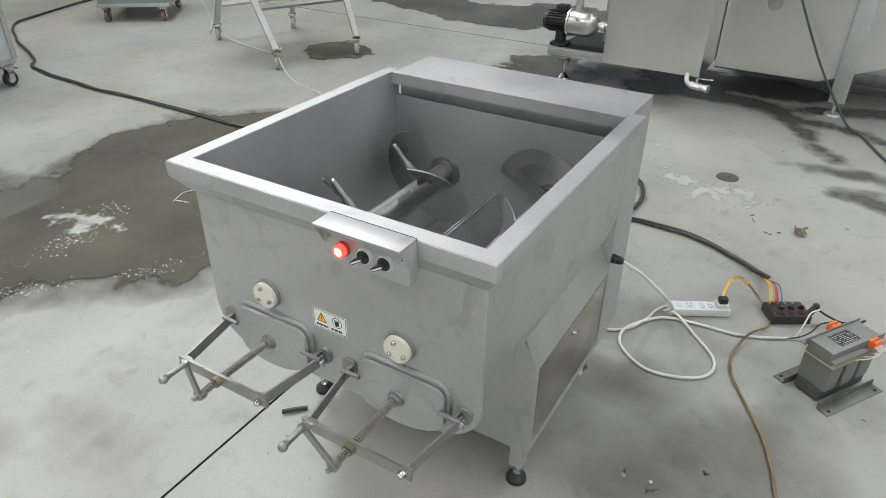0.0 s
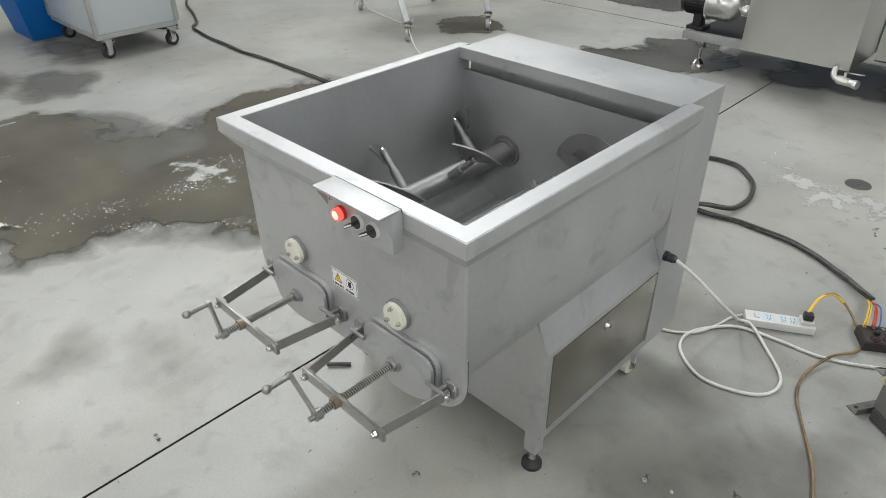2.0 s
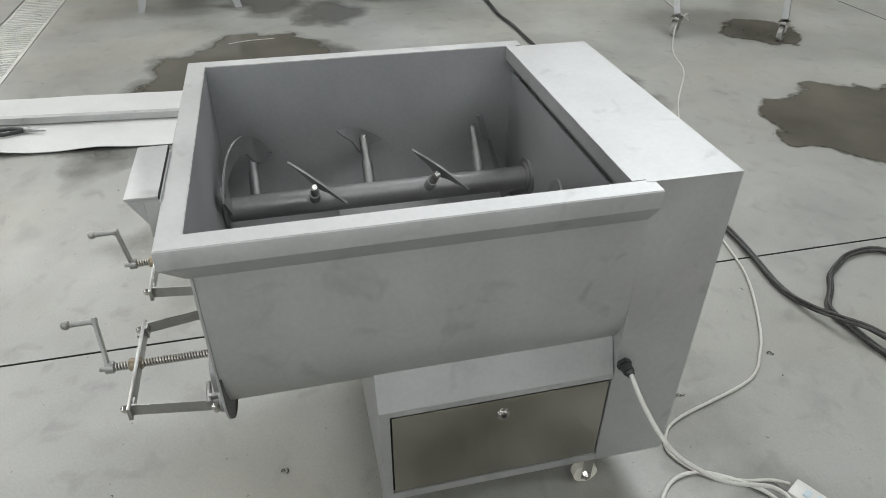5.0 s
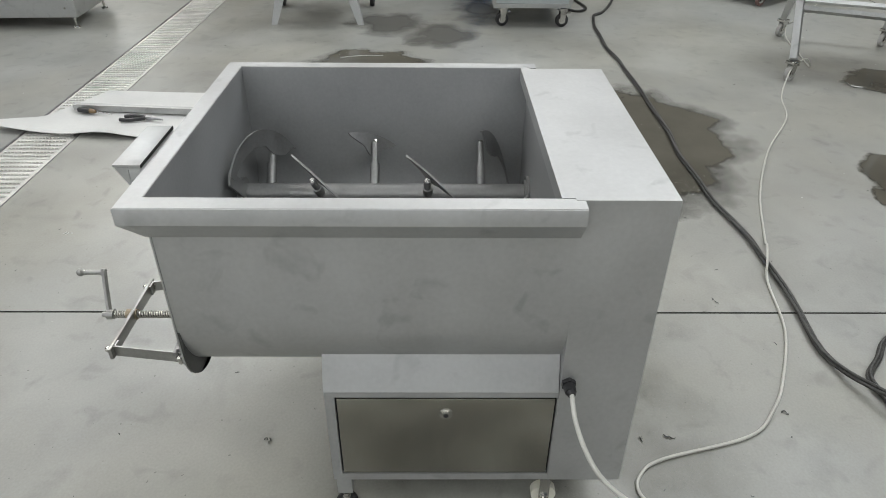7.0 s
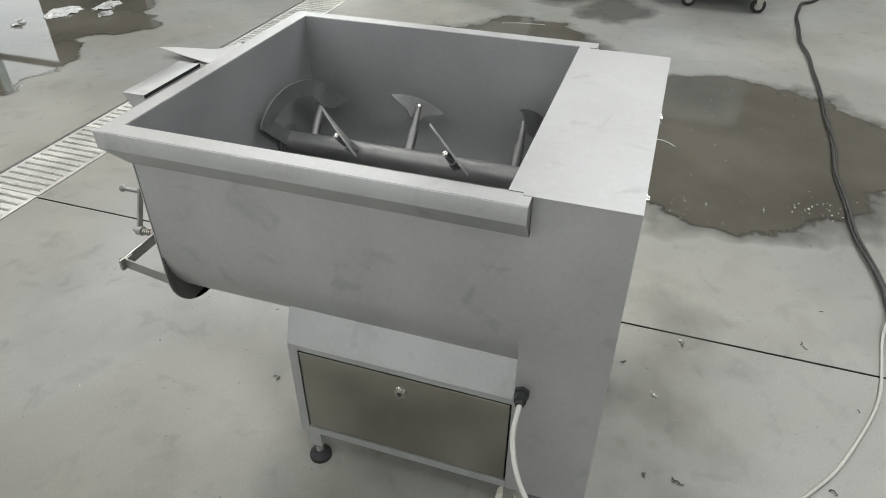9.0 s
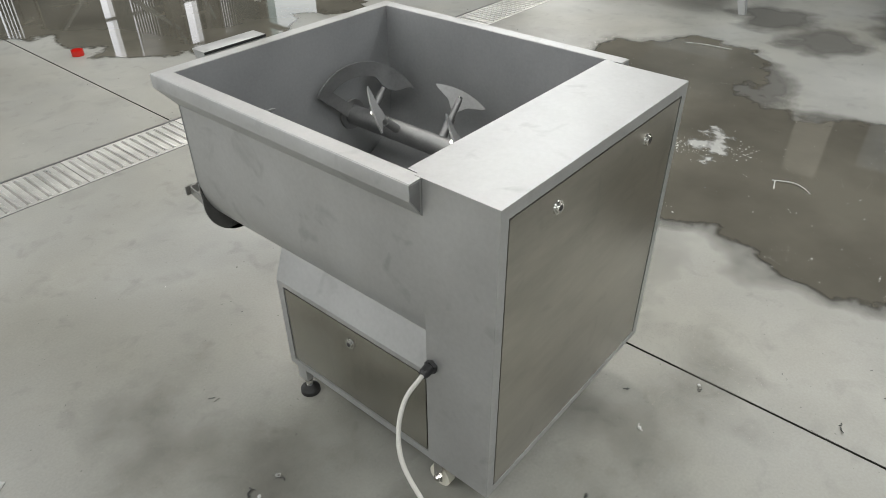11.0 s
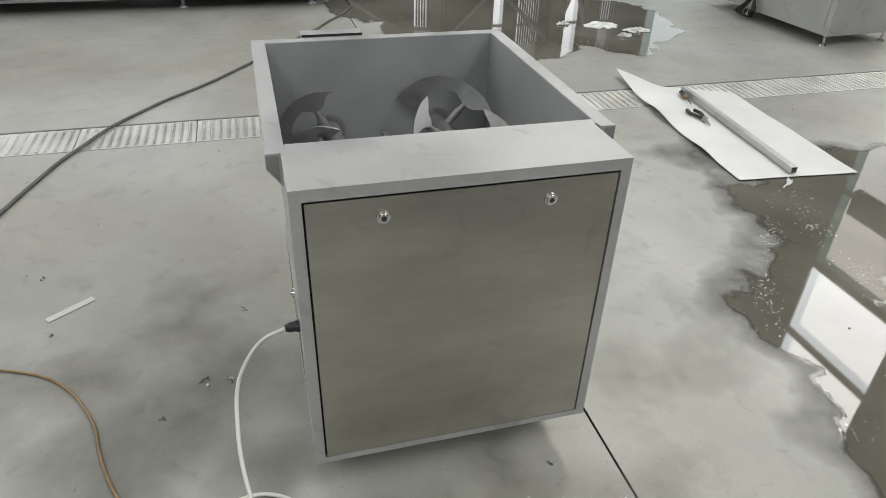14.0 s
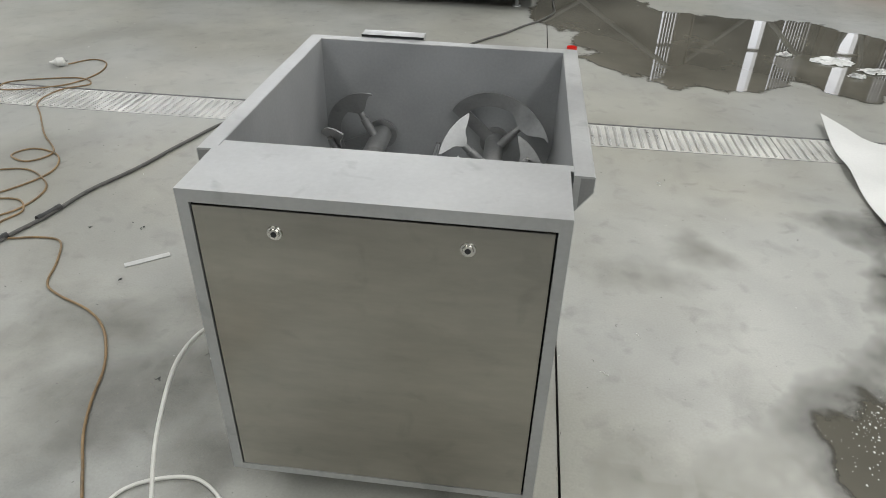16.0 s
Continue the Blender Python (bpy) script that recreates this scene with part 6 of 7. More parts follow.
def stand():
    base = thing("rolling_stand", -4.15, 4.3, 0, "stainless A-frame rolling stand with locking castors", "stand")
    tyre = material("grey castor tyre", (0.42, 0.41, 0.39), 0.5, 0, 0.15, 20, 100, 0.05)
    feet = ((-3.75, 3.75), (-3.50, 4.42), (-4.80, 4.14), (-4.54, 4.81))
    tops = ((-4.33, 3.88), (-3.87, 4.55), (-4.42, 4.06), (-4.18, 4.66))
    for (x, y), (tx, ty) in zip(feet, tops):
        castor(base, x, y, 0.135, 0.05, tyre, 0.6)
        bm = bmesh.new()
        d = (Vector((tx, ty, 1.0)) - Vector((x, y, 0.135)))
        q = d.to_track_quat("Z", "Y").to_matrix().to_4x4()
        m = Matrix.Translation((x, y, 0.14)) @ q @ Matrix.Rotation(radians(65), 4, "Z")
        box(bm, -0.032, 0.032, -0.022, 0.022, 0.0, d.length, 0.003, 0, m)
        leg = part("leg", bm, SATIN, base)
        bm = bmesh.new()
        box(bm, -0.024, 0.024, 0.0222, 0.0232, 0.03, d.length - 0.05, 0, 0, m)
        part("inset_strip", bm, CAST, leg)
    def at(i, z):
        (x, y), (tx, ty) = feet[i], tops[i]
        k = (z - 0.135) / 0.865
        return Vector((x + (tx - x) * k, y + (ty - y) * k, z))
    for i, j, z in ((0, 1, 0.42), (2, 3, 0.30), (0, 2, 0.95), (1, 3, 0.95)):
        bm = bmesh.new()
        rod(bm, at(i, z), at(j, z), 0.022, n=4)
        part("brace", bm, SATIN, base, smooth=0)
    bm = bmesh.new()
    m = Matrix.Translation((-4.15, 4.3, 1.0)) @ Matrix.Rotation(radians(69), 4, "Z")
    box(bm, -0.42, 0.42, -0.3, 0.3, 0.0, 0.04, 0.003, 0, m)
    part("top_tray", bm, SATIN, base)


stand()


def table():
    base = thing("feed_trolley", -5.4, 0.42, 0, "low stainless tray trolley with tapered angle legs and two black wheels", "trolley")

    def leg(parent, xf, xt, yf, yt, s, z0):
        """A folded angle leg, wider at the top: one face across, one along."""
        bm = bmesh.new()
        k = (0.30 - z0)
        d = 1 if xf > -5.4 else -1
        plate(bm, [(yf - 0.024, z0), (yf + 0.024, z0), (yt + 0.044, 0.30), (yt - 0.044, 0.30)], lambda u, v, w: (xf + (xt - xf) * (v - z0) / k - d * w, u, v), 0.004)
        plate(bm, [(0.0045, z0), (0.040, z0), (0.090, 0.30), (0.0045, 0.30)], lambda u, v, w: (xf + (xt - xf) * (v - z0) / k - d * u, yf + (yt - yf) * (v - z0) / k + s * (0.024 + 0.020 * (v - z0) / k) - s * w, v), 0.004)
        return part("leg", bm, SATIN, parent, smooth=0)

    for s, yf, yt in ((-1, 0.07, 0.16), (1, 0.78, 0.69)):
        leg(base, -5.045, -5.085, yf, yt, s, 0.0)
        leg(base, -5.70, -5.62, yf + s * -0.01, yt, s, 0.07)
        bm = bmesh.new()
        rod(bm, (-5.69, yf + s * 0.030, 0.085), (-5.69, yf + s * 0.062, 0.085), 0.085, 0.082, n=32)
        wheel = part("wheel", bm, RUBBER, base, "black rubber wheel")
        bm = bmesh.new()
        rod(bm, (-5.69, yf + s * 0.028, 0.085), (-5.69, yf + s * 0.065, 0.085), 0.030, n=20)
        part("rim", bm, IRONGREY, wheel)
    bm = bmesh.new()
    rod(bm, (-5.69, 0.09, 0.085), (-5.69, 0.76, 0.085), 0.010, n=10)
    part("axle", bm, POLISHED, base)
    for name, x0, x1, y0, y1 in (("apron", -5.09, -5.086, 0.115, 0.735), ("apron", -5.62, -5.616, 0.115, 0.735), ("apron", -5.6155, -5.0905, 0.115, 0.119), ("apron", -5.6155, -5.0905, 0.731, 0.735)):
        bm = bmesh.new()
        box(bm, x0, x1, y0, y1, 0.285, 0.385)
        part(name, bm, SATIN, base, smooth=0)
    bm = bmesh.new()
    low, high = (-5.61, -5.095, 0.125, 0.725), (-5.82, -4.93, -0.02, 0.87)
    loops = []
    for (x0, x1, y0, y1), z, t in ((low, 0.386, 0.0), (high, 0.66, 0.0), (high, 0.66, 0.006), (low, 0.392, 0.006)):
        loops.append([bm.verts.new((x, y, z)) for x, y in ((x0 + t, y0 + t), (x1 - t, y0 + t), (x1 - t, y1 - t), (x0 + t, y1 - t))])
    for p, q in zip(loops, loops[1:]):
        for i in range(4):
            bm.faces.new((p[i], p[(i + 1) % 4], q[(i + 1) % 4], q[i]))
    bm.faces.new(loops[0])
    bm.faces.new(loops[3])
    part("tray", bm, SATIN, base, "open flared tray", smooth=0)


table()


def cabinet_machine():
    base = thing("steel_cabinet", -5.3, -2.2, 0, "boxy stainless steel machine on short feet", "machine")
    x1, x0, y0, y1 = -4.90, -5.62, -2.9, -1.45
    m = Matrix.Translation((x1, y1, 0)) @ Matrix.Rotation(radians(3), 4, "Z") @ Matrix.Translation((-x1, -y1, 0))
    bm = bmesh.new()
    box(bm, x0, x1, y0, y1, 0.085, 0.95, 0.01, 0, m)
    part("body", bm, SATIN, base)
    bm = bmesh.new()
    box(bm, x1 + 0.001, x1 + 0.006, y0 + 0.05, y1 - 0.05, 0.14, 0.9, 0.002, 0, m)
    part("side_panel", bm, SATIN, base)
    for z in (0.16,):
        for y in (y0 + 0.1, y1 - 0.08):
            bm = bmesh.new()
            rod(bm, m @ Vector((x1 + 0.006, y, z)), m @ Vector((x1 + 0.010, y, z)), 0.008, n=10)
            part("screw", bm, POLISHED, base)
    for px, py in ((x1 - 0.05, y1 - 0.05), (x0 + 0.05, y1 - 0.05), (x0 + 0.05, y0 + 0.05)):
        bm = bmesh.new()
        p = m @ Vector((px, py, 0))
        rod(bm, (p.x, p.y, 0), (p.x, p.y, 0.012), 0.028, 0.024, n=14)
        rod(bm, (p.x, p.y, 0.012), (p.x, p.y, 0.09), 0.010, n=10)
        part("foot", bm, POLISHED, base)
    castor(base, -4.90, -2.42, 0.10, 0.045, RUBBER, 0.3)
    bm = bmesh.new()
    for k in range(3):
        sweep(bm, [(-4.84, -2.30 - 0.02 * k, 0.30), (-4.81 + 0.02 * k, -2.34, 0.16), (-4.80, -2.42 - 0.03 * k, 0.06), (-4.84, -2.36, 0.03), (-4.80 - 0.02 * k, -2.28, 0.09), (-4.85, -2.33, 0.2)], 0.009, 6)
    part("hanging_cord", bm, BLACKCABLE, base)


cabinet_machine()


def long_machine():
    base = thing("long_machine", 0.2, -4.3, 0, "long dark machine body raised on steel feet", "machine")
    bm = bmesh.new()
    box(bm, -1.15, 4.4, -5.1, -3.42, 0.13, 0.9, 0.01)
    part("body", bm, CAST, base)
    bm = bmesh.new()
    box(bm, -1.18, 4.43, -5.13, -3.40, 0.105, 0.128, 0.003)
    part("base_rail", bm, CAST, base)
    for fx in (-1.0, 0.12, 1.76, 3.3):
        for fy in (-3.55, -4.95):
            bm = bmesh.new()
            rod(bm, (fx, fy, 0), (fx, fy, 0.014), 0.042, 0.036, n=16)
            rod(bm, (fx, fy, 0.014), (fx, fy, 0.106), 0.018, n=12)
            part("foot", bm, SATIN, base)


long_machine()


def beam():
    base = thing("orange_beam", -4.6, -4.3, 0, "orange painted steel beam lying on the floor", "beam")
    m = Matrix.Translation((-4.75, -4.62, 0)) @ Matrix.Rotation(radians(-38), 4, "Z")
    for z0, z1, w in ((0.001, 0.014, 0.06), (0.014, 0.106, 0.006), (0.106, 0.119, 0.06)):
        bm = bmesh.new()
        box(bm, -1.1, 1.1, -w, w, z0, z1, 0.001, 0, m)
        part("flange" if w > 0.01 else "web", bm, ORANGE_PAINT, base)


beam()


def washer():
    """Pump skid, tank housing and hull of the big stainless washing machine."""
    base = thing("washing_machine", -0.6, 5.3, 0, "large stainless industrial washing machine with tank", "industrial machine")
    bm = bmesh.new()
    box(bm, -1.45, -0.80, 4.50, 5.4, 0.225, 1.5, 0.004)
    part("tank_housing", bm, HULL, base)
    bm = bmesh.new()
    hull = [(4.985, 0.178), (4.965, 0.190), (4.955, 1.4), (6.2, 1.4), (6.2, 0.5), (6.0, 0.178)]
    plate(bm, hull, lambda u, v, w: (-0.795 + w, u, v), 0.66)
    slope = [(-0.135, 0.19), (-0.135, 1.4), (0.75, 1.4), (0.75, 0.55)]
    plate(bm, slope, lambda u, v, w: (u, 4.968 + w, v), 1.2)
    part("hull", bm, HULL, base, smooth=20)
    bm = bmesh.new()
    box(bm, -0.79, 0.60, 5.55, 5.75, 0.05, 0.22, 0.004)
    part("under_beam", bm, CLAMP, base)
    bm = bmesh.new()
    box(bm, -0.046, 0.050, 4.905, 4.953, 0.085, 1.0, 0.003)
    rod(bm, (0.0, 4.93, 0), (0.0, 4.93, 0.014), 0.055, 0.045, n=18)
    rod(bm, (0.0, 4.93, 0.014), (0.0, 4.93, 0.09), 0.012, n=10)
    part("leg", bm, SATIN, base)
    for z in (0.27, 0.42):
        bm = bmesh.new()
        box(bm, 0.06, 2.0, 5.02, 5.08, z, z + 0.06, 0.003)
        part("rail", bm, SATIN, base)
    bm = bmesh.new()
    rod(bm, (-0.50, 4.957, 0.655), (-0.50, 4.90, 0.655), 0.03, n=18)
    rod(bm, (-0.50, 4.90, 0.655), (-0.50, 4.885, 0.655), 0.045, n=18)
    part("pipe_stub", bm, CAST, base)
    # drain valve
    bm = bmesh.new()
    sweep(bm, [(-0.870, 4.495, 0.240), (-0.868, 4.470, 0.210), (-0.850, 4.455, 0.192), (-0.82, 4.445, 0.188)], 0.017, 12)
    rod(bm, (-0.83, 4.447, 0.188), (-0.765, 4.427, 0.188), 0.025, n=8)
    rod(bm, (-0.765, 4.427, 0.188), (-0.725, 4.415, 0.188), 0.021, n=14)
    rod(bm, (-0.738, 4.419, 0.188), (-0.715, 4.412, 0.188), 0.026, n=8)
    rod(bm, (-0.797, 4.437, 0.21), (-0.797, 4.437, 0.235), 0.008, n=10)
    valve = part("drain_valve", bm, PUMPSTEEL, base, "steel ball valve")
    bm = bmesh.new()
    m = Matrix.Translation((-0.797, 4.437, 0.235)) @ Matrix.Rotation(radians(8), 4, "Z")
    box(bm, -0.01, 0.095, -0.008, 0.008, 0, 0.004, 0.001, 0, m)
    part("lever", bm, POLISHED, valve)
    # skid
    for x0, x1, y0, y1 in ((-1.905, -1.455, 4.62, 4.67), (-1.905, -1.455, 5.25, 5.30), (-1.905, -1.855, 4.67, 5.25)):
        bm = bmesh.new()
        box(bm, x0, x1, y0, y1, 0.19, 0.24, 0.003)
        part("skid_rail", bm, SATIN, base)
    bm = bmesh.new()
    box(bm, -1.853, -1.455, 4.672, 5.248, 0.225, 0.238)
    part("skid_plate", bm, RUBBER, base)
    bm = bmesh.new()
    box(bm, -1.83, -1.76, 4.66, 4.73, 0.13, 0.19, 0.003)
    rod(bm, (-1.795, 4.70, 0.05), (-1.795, 4.70, 0.13), 0.012, n=10)
    rod(bm, (-1.795, 4.70, 0.0), (-1.795, 4.70, 0.02), 0.05, 0.045, n=20)
    rod(bm, (-1.795, 4.70, 0.02), (-1.795, 4.70, 0.05), 0.045, 0.016, n=20)
    part("levelling_foot", bm, POLISHED, base)
    bm = bmesh.new()
    box(bm, -1.62, -1.50, 4.98, 5.10, 0.238, 1.4, 0.003)
    part("upright", bm, SATIN, base)

    pump = thing("pump", -1.75, 4.72, 0.24, "stainless centrifugal pump with a black finned motor", "pump")
    zc, yc = 0.405, 4.74
    bm = bmesh.new()
    rod(bm, (-1.985, yc, zc), (-1.955, yc, zc), 0.062, 0.070, n=24)
    rod(bm, (-1.955, yc, zc), (-1.80, yc, zc), 0.062, n=24)
    box(bm, -1.90, -1.82, yc - 0.04, yc + 0.04, zc + 0.07, zc + 0.115, 0.006)
    box(bm, -1.92, -1.80, yc - 0.06, yc + 0.06, 0.241, 0.262, 0.004)
    box(bm, -1.89, -1.83, yc - 0.035, yc + 0.035, 0.262, 0.37, 0.004)
    motor = part("motor", bm, BLACK, pump, "black finned motor")
    for k in range(22):
        m = Matrix.Translation((0, yc, zc)) @ Matrix.Rotation(2 * math.pi * k / 22, 4, "X")
        bm = bmesh.new()
        box(bm, -1.95, -1.805, -0.002, 0.002, 0.058, 0.076, 0, 0, m)
        part("cooling_fin", bm, BLACK, motor, smooth=0)
    bm = bmesh.new()
    rod(bm, (-1.802, yc, zc), (-1.788, yc, zc), 0.098, n=30)
    rod(bm, (-1.788, yc, zc), (-1.67, yc, zc), 0.088, 0.090, n=30)
    ball(bm, (-1.67, yc, zc), 0.090, 0, 28)
    rod(bm, (-1.62, yc, zc), (-1.45, yc, zc), 0.026, n=18)
    rod(bm, (-1.565, yc, zc), (-1.535, yc, zc), 0.034, n=8)
    rod(bm, (-1.74, yc, zc + 0.07), (-1.74, yc, zc + 0.15), 0.030, n=18)
    rod(bm, (-1.74, yc, zc + 0.15), (-1.74, yc, 1.0), 0.024, n=18)
    rod(bm, (-1.72, yc - 0.075, zc + 0.045), (-1.72, yc - 0.095, zc + 0.05), 0.012, n=6)
    part("pump_body", bm, PUMPSTEEL, pump)


washer()
cable("grey_cable", [(-0.40, 4.86, 0.80), (-0.34, 4.83, 0.68), (-0.16, 4.80, 0.36), (-0.02, 4.76, 0.16), (0.10, 4.70, 0.02), (0.19, 4.58), (0.32, 4.26), (0.6, 3.7), (1.2, 3.1)], 0.0075, DARKCABLE, "dark grey cable hanging from the washing machine", seed=8)

# ---- small things on the floor ----
bm = bmesh.new()
rod(bm, (-0.387, 3.556, 0.0), (-0.387, 3.556, 0.004), 0.058, 0.056, n=32)
rod(bm, (-0.387, 3.556, 0.004), (-0.387, 3.556, 0.007), 0.008, n=10, mat=1)
tagged(part("floor_cap", bm, [IRONDARK, POLISHED]), "round dark iron floor cap", "floor cap")
bm = bmesh.new()
rod(bm, (-1.45, -2.245, 0.0), (-1.45, -2.245, 0.035), 0.038, n=24, caps=False)
rod(bm, (-1.45, -2.245, 0.0), (-1.45, -2.245, 0.006), 0.037, n=24)
rod(bm, (-1.45, -2.245, 0.006), (-1.45, -2.245, 0.035), 0.033, n=24, caps=False)
tagged(part("red_cap", bm, RED), "small red plastic cap on the floor", "cap")


def white_plug():
    base = thing("plug", 1.985, -1.22, 0, "white plastic mains plug lying on the floor", "plug")
    m = Matrix.Translation((1.985, -1.22, 0.030)) @ Matrix.Rotation(radians(30), 4, "Z")
    bm = bmesh.new()
    for x0, x1, r0, r1 in ((-0.034, -0.026, 0.022, 0.029), (-0.026, 0.010, 0.029, 0.029), (0.010, 0.030, 0.029, 0.014), (0.030, 0.055, 0.014, 0.009)):
        rod(bm, m @ Vector((x0, 0, 0)), m @ Vector((x1, 0, 0)), r0, r1, n=20)
    part("body", bm, WHITE, base)
    for y in (-0.010, 0.010):
        bm = bmesh.new()
        box(bm, -0.052, -0.034, y - 0.0032, y + 0.0032, -0.0008, 0.0008, 0, 0, m)
        part("pin", bm, POLISHED, base)


white_plug()
bm = bmesh.new()
box(bm, -0.085, 0.085, -0.014, 0.014, 0.001, 0.004, 0.001, 0, Matrix.Translation((0.314, 0.856, 0)) @ Matrix.Rotation(radians(37), 4, "Z"))
tagged(part("plastic_offcut", bm, material("grey translucent strip", (0.5, 0.5, 0.48), 0.35, 0, 0.1, 20, 90, 0.02)), "pale flat plastic offcut on the floor", "offcut")
bm = bmesh.new()
sweep(bm, [(-1.210, 1.025, 0.009), (-1.185, 1.05, 0.010), (-1.155, 1.08, 0.008)], 0.007, 6)
tagged(part("black_offcut", bm, BLACKCABLE), "short piece of black cable sheath", "offcut")


def film():
    bm = bmesh.new()
    rng = random.Random(5)
    for cx, cy, w, h in ((-3.36, -2.35, 0.26, 0.12), (-3.60, -2.16, 0.20, 0.08), (-3.42, -2.02, 0.08, 0.05), (-3.05, -2.45, 0.09, 0.04)):
        n = 12
        grid = [[bm.verts.new((cx + (i / n - 0.5) * w * 1.2 + rng.uniform(-0.02, 0.02), cy + (j / n - 0.5) * h * 1.6 + rng.uniform(-0.015, 0.015), 0.006 + rng.random() * 0.035 * max(0, 1 - ((2 * i / n - 1) ** 2 + (2 * j / n - 1) ** 2)))) for j in range(n + 1)] for i in range(n + 1)]
        for i in range(n):
            for j in range(n):
                if ((2 * (i + 0.5) / n - 1) ** 2 + (2 * (j + 0.5) / n - 1) ** 2) < 0.75 + 0.4 * rng.random():
                    bm.faces.new((grid[i][j], grid[i + 1][j], grid[i + 1][j + 1], grid[i][j + 1]))
    bmesh.ops.delete(bm, geom=[v for v in bm.verts if not v.link_faces], context="VERTS")
    tagged(part("crumpled_film", bm, FOIL, smooth=0), "crumpled white plastic film in the puddle", "plastic film")
    # a twisted strip of clear film trailing from the tube's end
    bm = bmesh.new()
    rows = []
    for i in range(26):
        f = i / 25
        c = Vector((-2.99 + 0.11 * f + 0.012 * math.sin(9 * f), 0.53 + 0.10 * f, 0.012 + 0.012 * rng.random()))
        a = 7 * f + rng.uniform(-0.5, 0.5)
        w = 0.018 * (1.1 - 0.7 * f)
        rows.append([bm.verts.new(c + w * k * Vector((math.cos(a), 0.3, 0.45 * math.sin(a)))) for k in (-1, -0.3, 0.4, 1)])
    for p, q in zip(rows, rows[1:]):
        for k in range(3):
            bm.faces.new((p[k], p[k + 1], q[k + 1], q[k]))
    tagged(part("film_strip", bm, FOIL, smooth=0), "twisted strip of clear plastic film in the puddle", "plastic film")
    # a dry curled scrap
    bm = bmesh.new()
    n = 7
    grid = [[bm.verts.new((0.02 + (i / n - 0.5) * 0.06 + rng.uniform(-0.008, 0.008), 3.10 + (j / n - 0.5) * 0.075 + rng.uniform(-0.008, 0.008), 0.004 + 0.03 * rng.random() * (0.3 + abs(2 * i / n - 1)))) for j in range(n + 1)] for i in range(n + 1)]
    for i in range(n):
        for j in range(n):
            if (2 * (i + 0.5) / n - 1) ** 2 + (2 * (j + 0.5) / n - 1) ** 2 < 1.0 and rng.random() < 0.85:
                bm.faces.new((grid[i][j], grid[i + 1][j], grid[i + 1][j + 1], grid[i][j + 1]))
    bmesh.ops.delete(bm, geom=[v for v in bm.verts if not v.link_faces], context="VERTS")
    tagged(part("paper_scrap", bm, material("brown paper scrap", (0.19, 0.155, 0.125), 0.7, 0, 0.4, 30, 120, 0.1), smooth=0), "crumpled brown paper scrap on the floor", "scrap")


film()


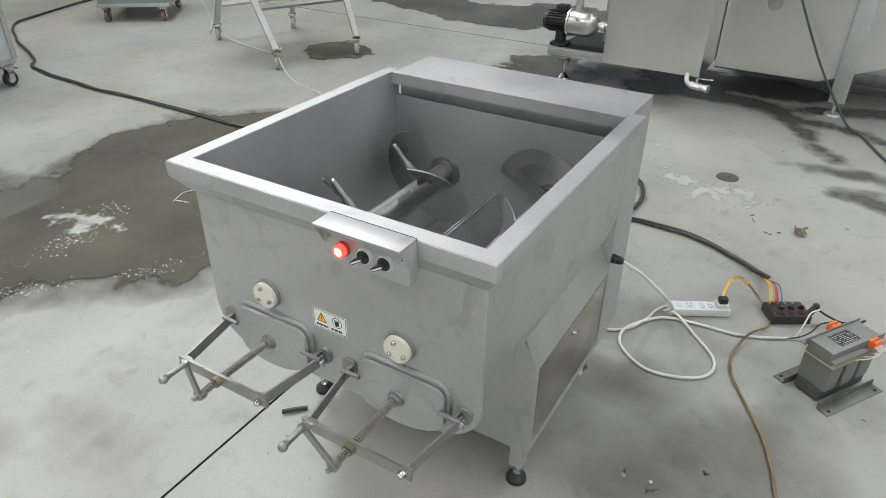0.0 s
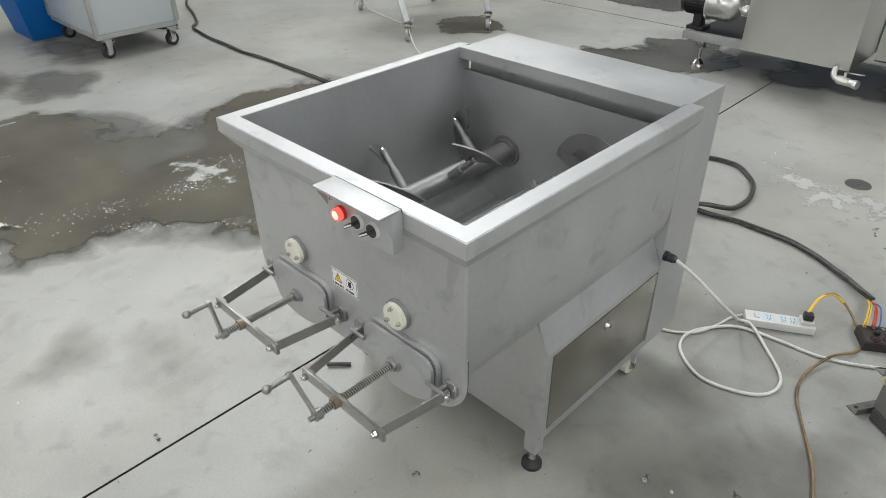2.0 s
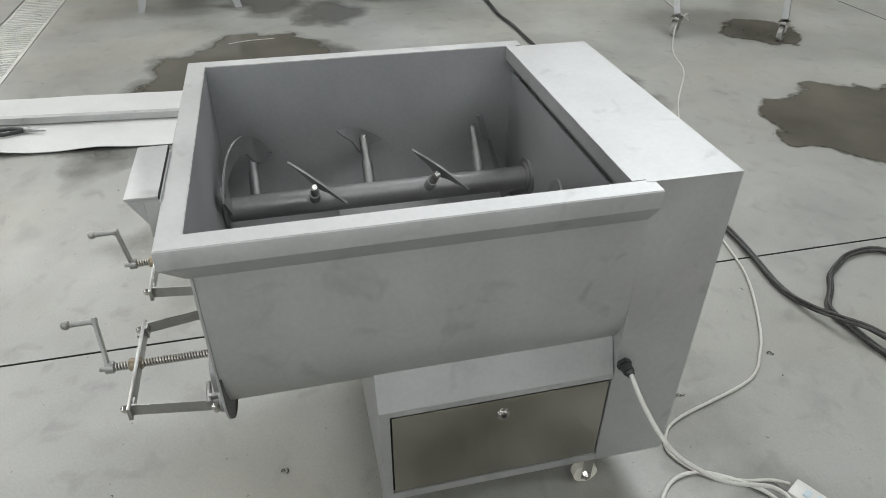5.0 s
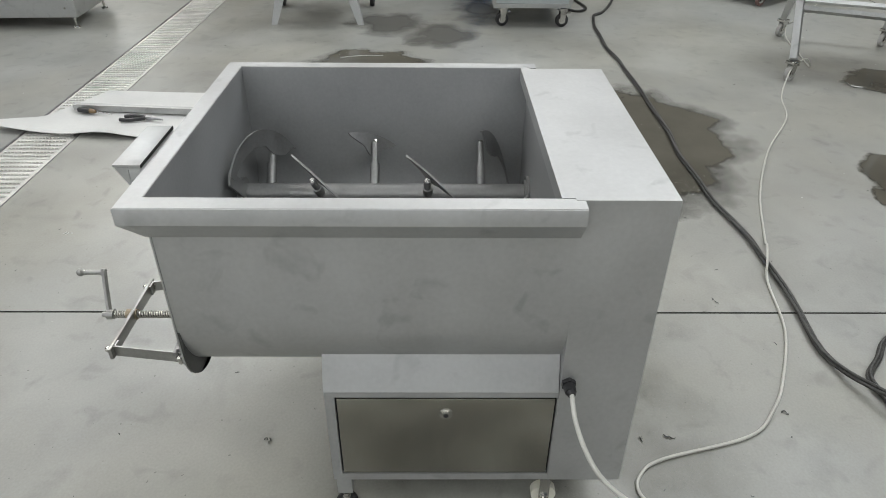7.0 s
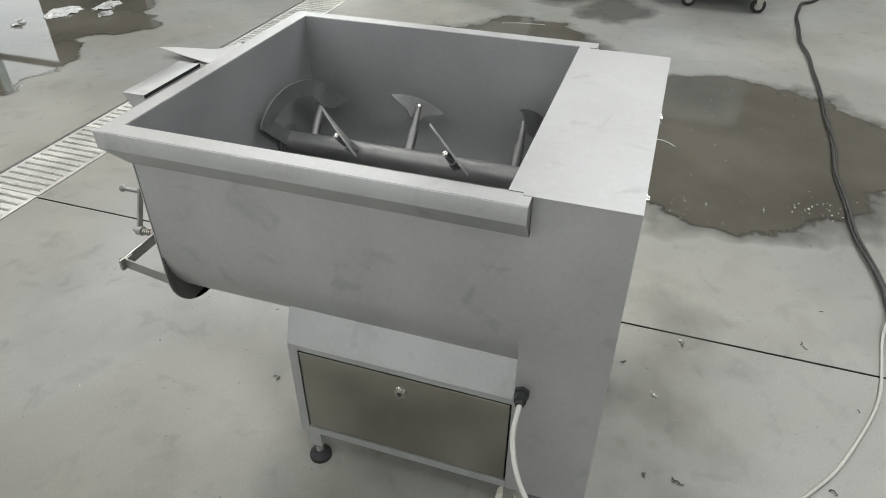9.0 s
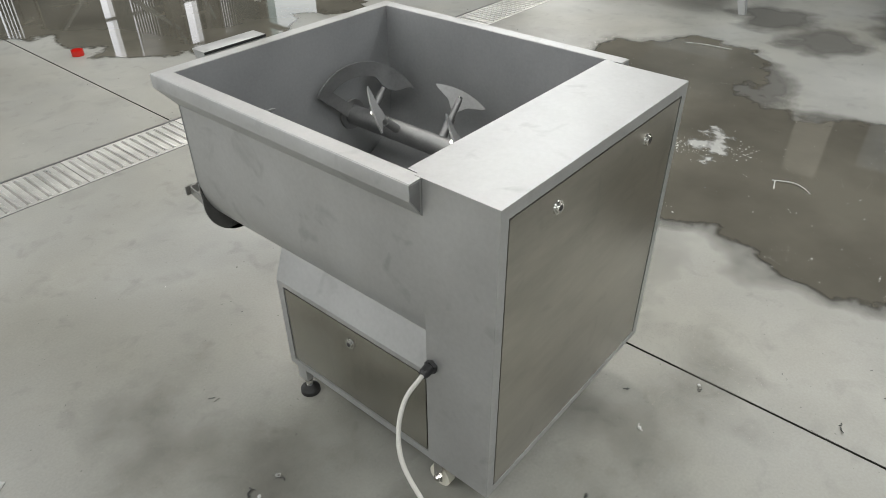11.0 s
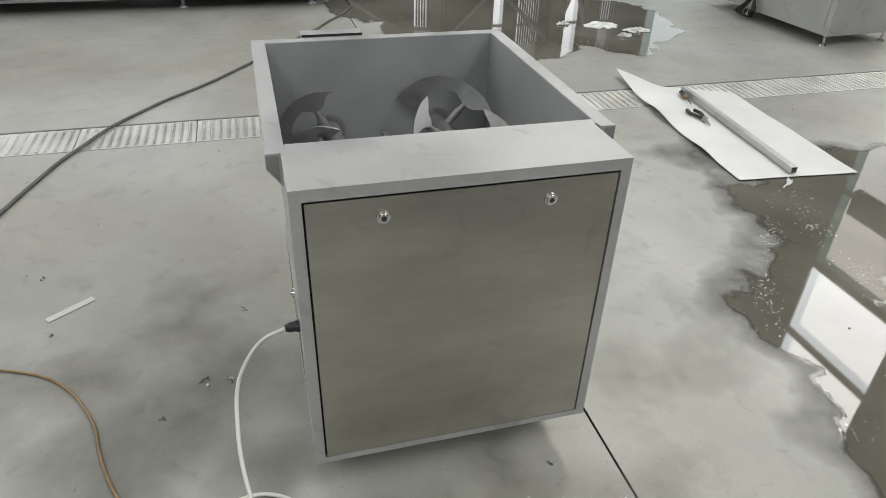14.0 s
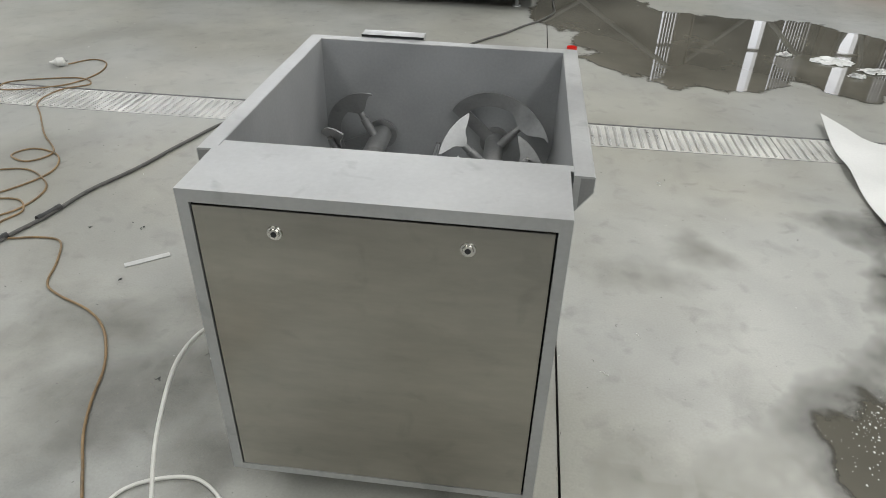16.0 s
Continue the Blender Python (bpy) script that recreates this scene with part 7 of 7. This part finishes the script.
def litter():
    """Swarf, chips and grit scattered over the floor."""
    bm = bmesh.new()
    rng = random.Random(11)
    spots = [(-0.69, 0.93), (-1.096, 1.908), (-0.977, 2.005), (-0.695, 2.081), (-0.226, 1.349), (-0.142, 1.335), (-1.227, 2.068), (-0.523, 1.885), (-1.418, 1.243), (-1.326, 0.494), (-1.79, -0.15), (0.014, 3.123)]
    spots += [(-0.70, 1.992), (-0.699, 2.078), (-1.337, 2.427), (-0.792, 2.453), (0.447, 0.634), (0.348, 0.998), (-0.155, 1.327), (-0.237, 1.345), (-0.28, 0.994), (-0.034, 1.466), (-0.20, 3.169), (-0.19, 3.12), (-0.066, 3.056), (-0.10, 3.02), (0.665, 0.663), (-0.524, 1.876)]
    for i in range(520):
        if i < len(spots):
            x, y, s = *spots[i], 0.0078
        else:
            x, y, s = rng.uniform(-5, 2.2), rng.uniform(-3, 4.6), rng.uniform(0.0015, 0.0075) * rng.uniform(0.5, 1)
        if -1.25 < x < -0.4 and 1.1 < y < 1.9:
            continue
        mat = 0 if rng.random() < 0.76 else 1
        for k in range(2 if i < len(spots) else 1):
            a, turn = rng.uniform(0, 6.3), rng.uniform(-1.6, 1.6)
            p, line = Vector((x + rng.uniform(-s, s), y + rng.uniform(-s, s), 0)), []
            r = max(0.0008, s * rng.uniform(0.12, 0.3))
            for q in range(4):
                line.append((p.x, p.y, r + 0.0008 + 0.25 * s * rng.random()))
                p = p + Vector((math.cos(a), math.sin(a), 0)) * s * 0.8
                a += turn
            sweep(bm, line, r, 4, mat, steps=0)
    for x, y in ((-0.835, 3.797), (-0.828, 3.635), (-0.813, 3.478), (-0.817, 3.566), (-0.80, 3.75)):
        sweep(bm, [(x, y, 0.002), (x + 0.012, y + 0.004, 0.004), (x + 0.020, y - 0.006, 0.002)], 0.0022, 4, 1, steps=0)
    for x, y in ((-1.239, 2.061), (-0.98, 1.998), (-0.16, 1.36)):
        ball(bm, (x, y, 0.004), 0.0055, 1, 8, 0.7)
    tagged(part("floor_litter", bm, [IRONDARK, FOIL], smooth=0), "scattered metal chips and grit on the floor", "litter", kind="stuff")


litter()
for pts in ([(-4.17, 0.72, 0.006), (-4.20, 0.85, 0.010), (-4.22, 1.02, 0.008)], [(-2.633, 1.808, 0.006), (-2.657, 1.886, 0.010), (-2.646, 1.933, 0.009), (-2.615, 1.975, 0.006)],):
    bm = bmesh.new()
    sweep(bm, pts, 0.0024, 6)
    if pts[0][0] > -3.5:
        sweep(bm, [(-2.633, 1.821, 0.008), (-2.560, 1.840, 0.006)], 0.003, 6)
    tagged(part("cable_tie", bm, WHITE), "white plastic strip lying in the puddle", "cable tie", "cable ties")

for a, b in (((0.985, 0.875), (0.945, 0.79)), ((0.905, 0.655), (0.872, 0.54))):
    bm = bmesh.new()
    a, b = Vector((*a, 0.014)), Vector((*b, 0.014))
    rod(bm, a, b, 0.0120, n=12)
    rod(bm, a, a + (b - a) * 0.2, 0.0138, n=12)
    rod(bm, b, b + (a - b) * 0.2, 0.0138, n=12)
    tagged(part("cable_coupling", bm, BLACK), "black rubber coupling on the grey cable", "coupling", "cable couplings")
bm = bmesh.new()
box(bm, -0.028, 0.028, -0.010, 0.010, 0.004, 0.006, 0.001, 0, Matrix.Translation((-3.468, 0.698, 0)) @ Matrix.Rotation(radians(8), 4, "Z"))
tagged(part("plastic_offcut", bm, TROLLEY), "small pale plastic offcut lying in the puddle", "offcut")
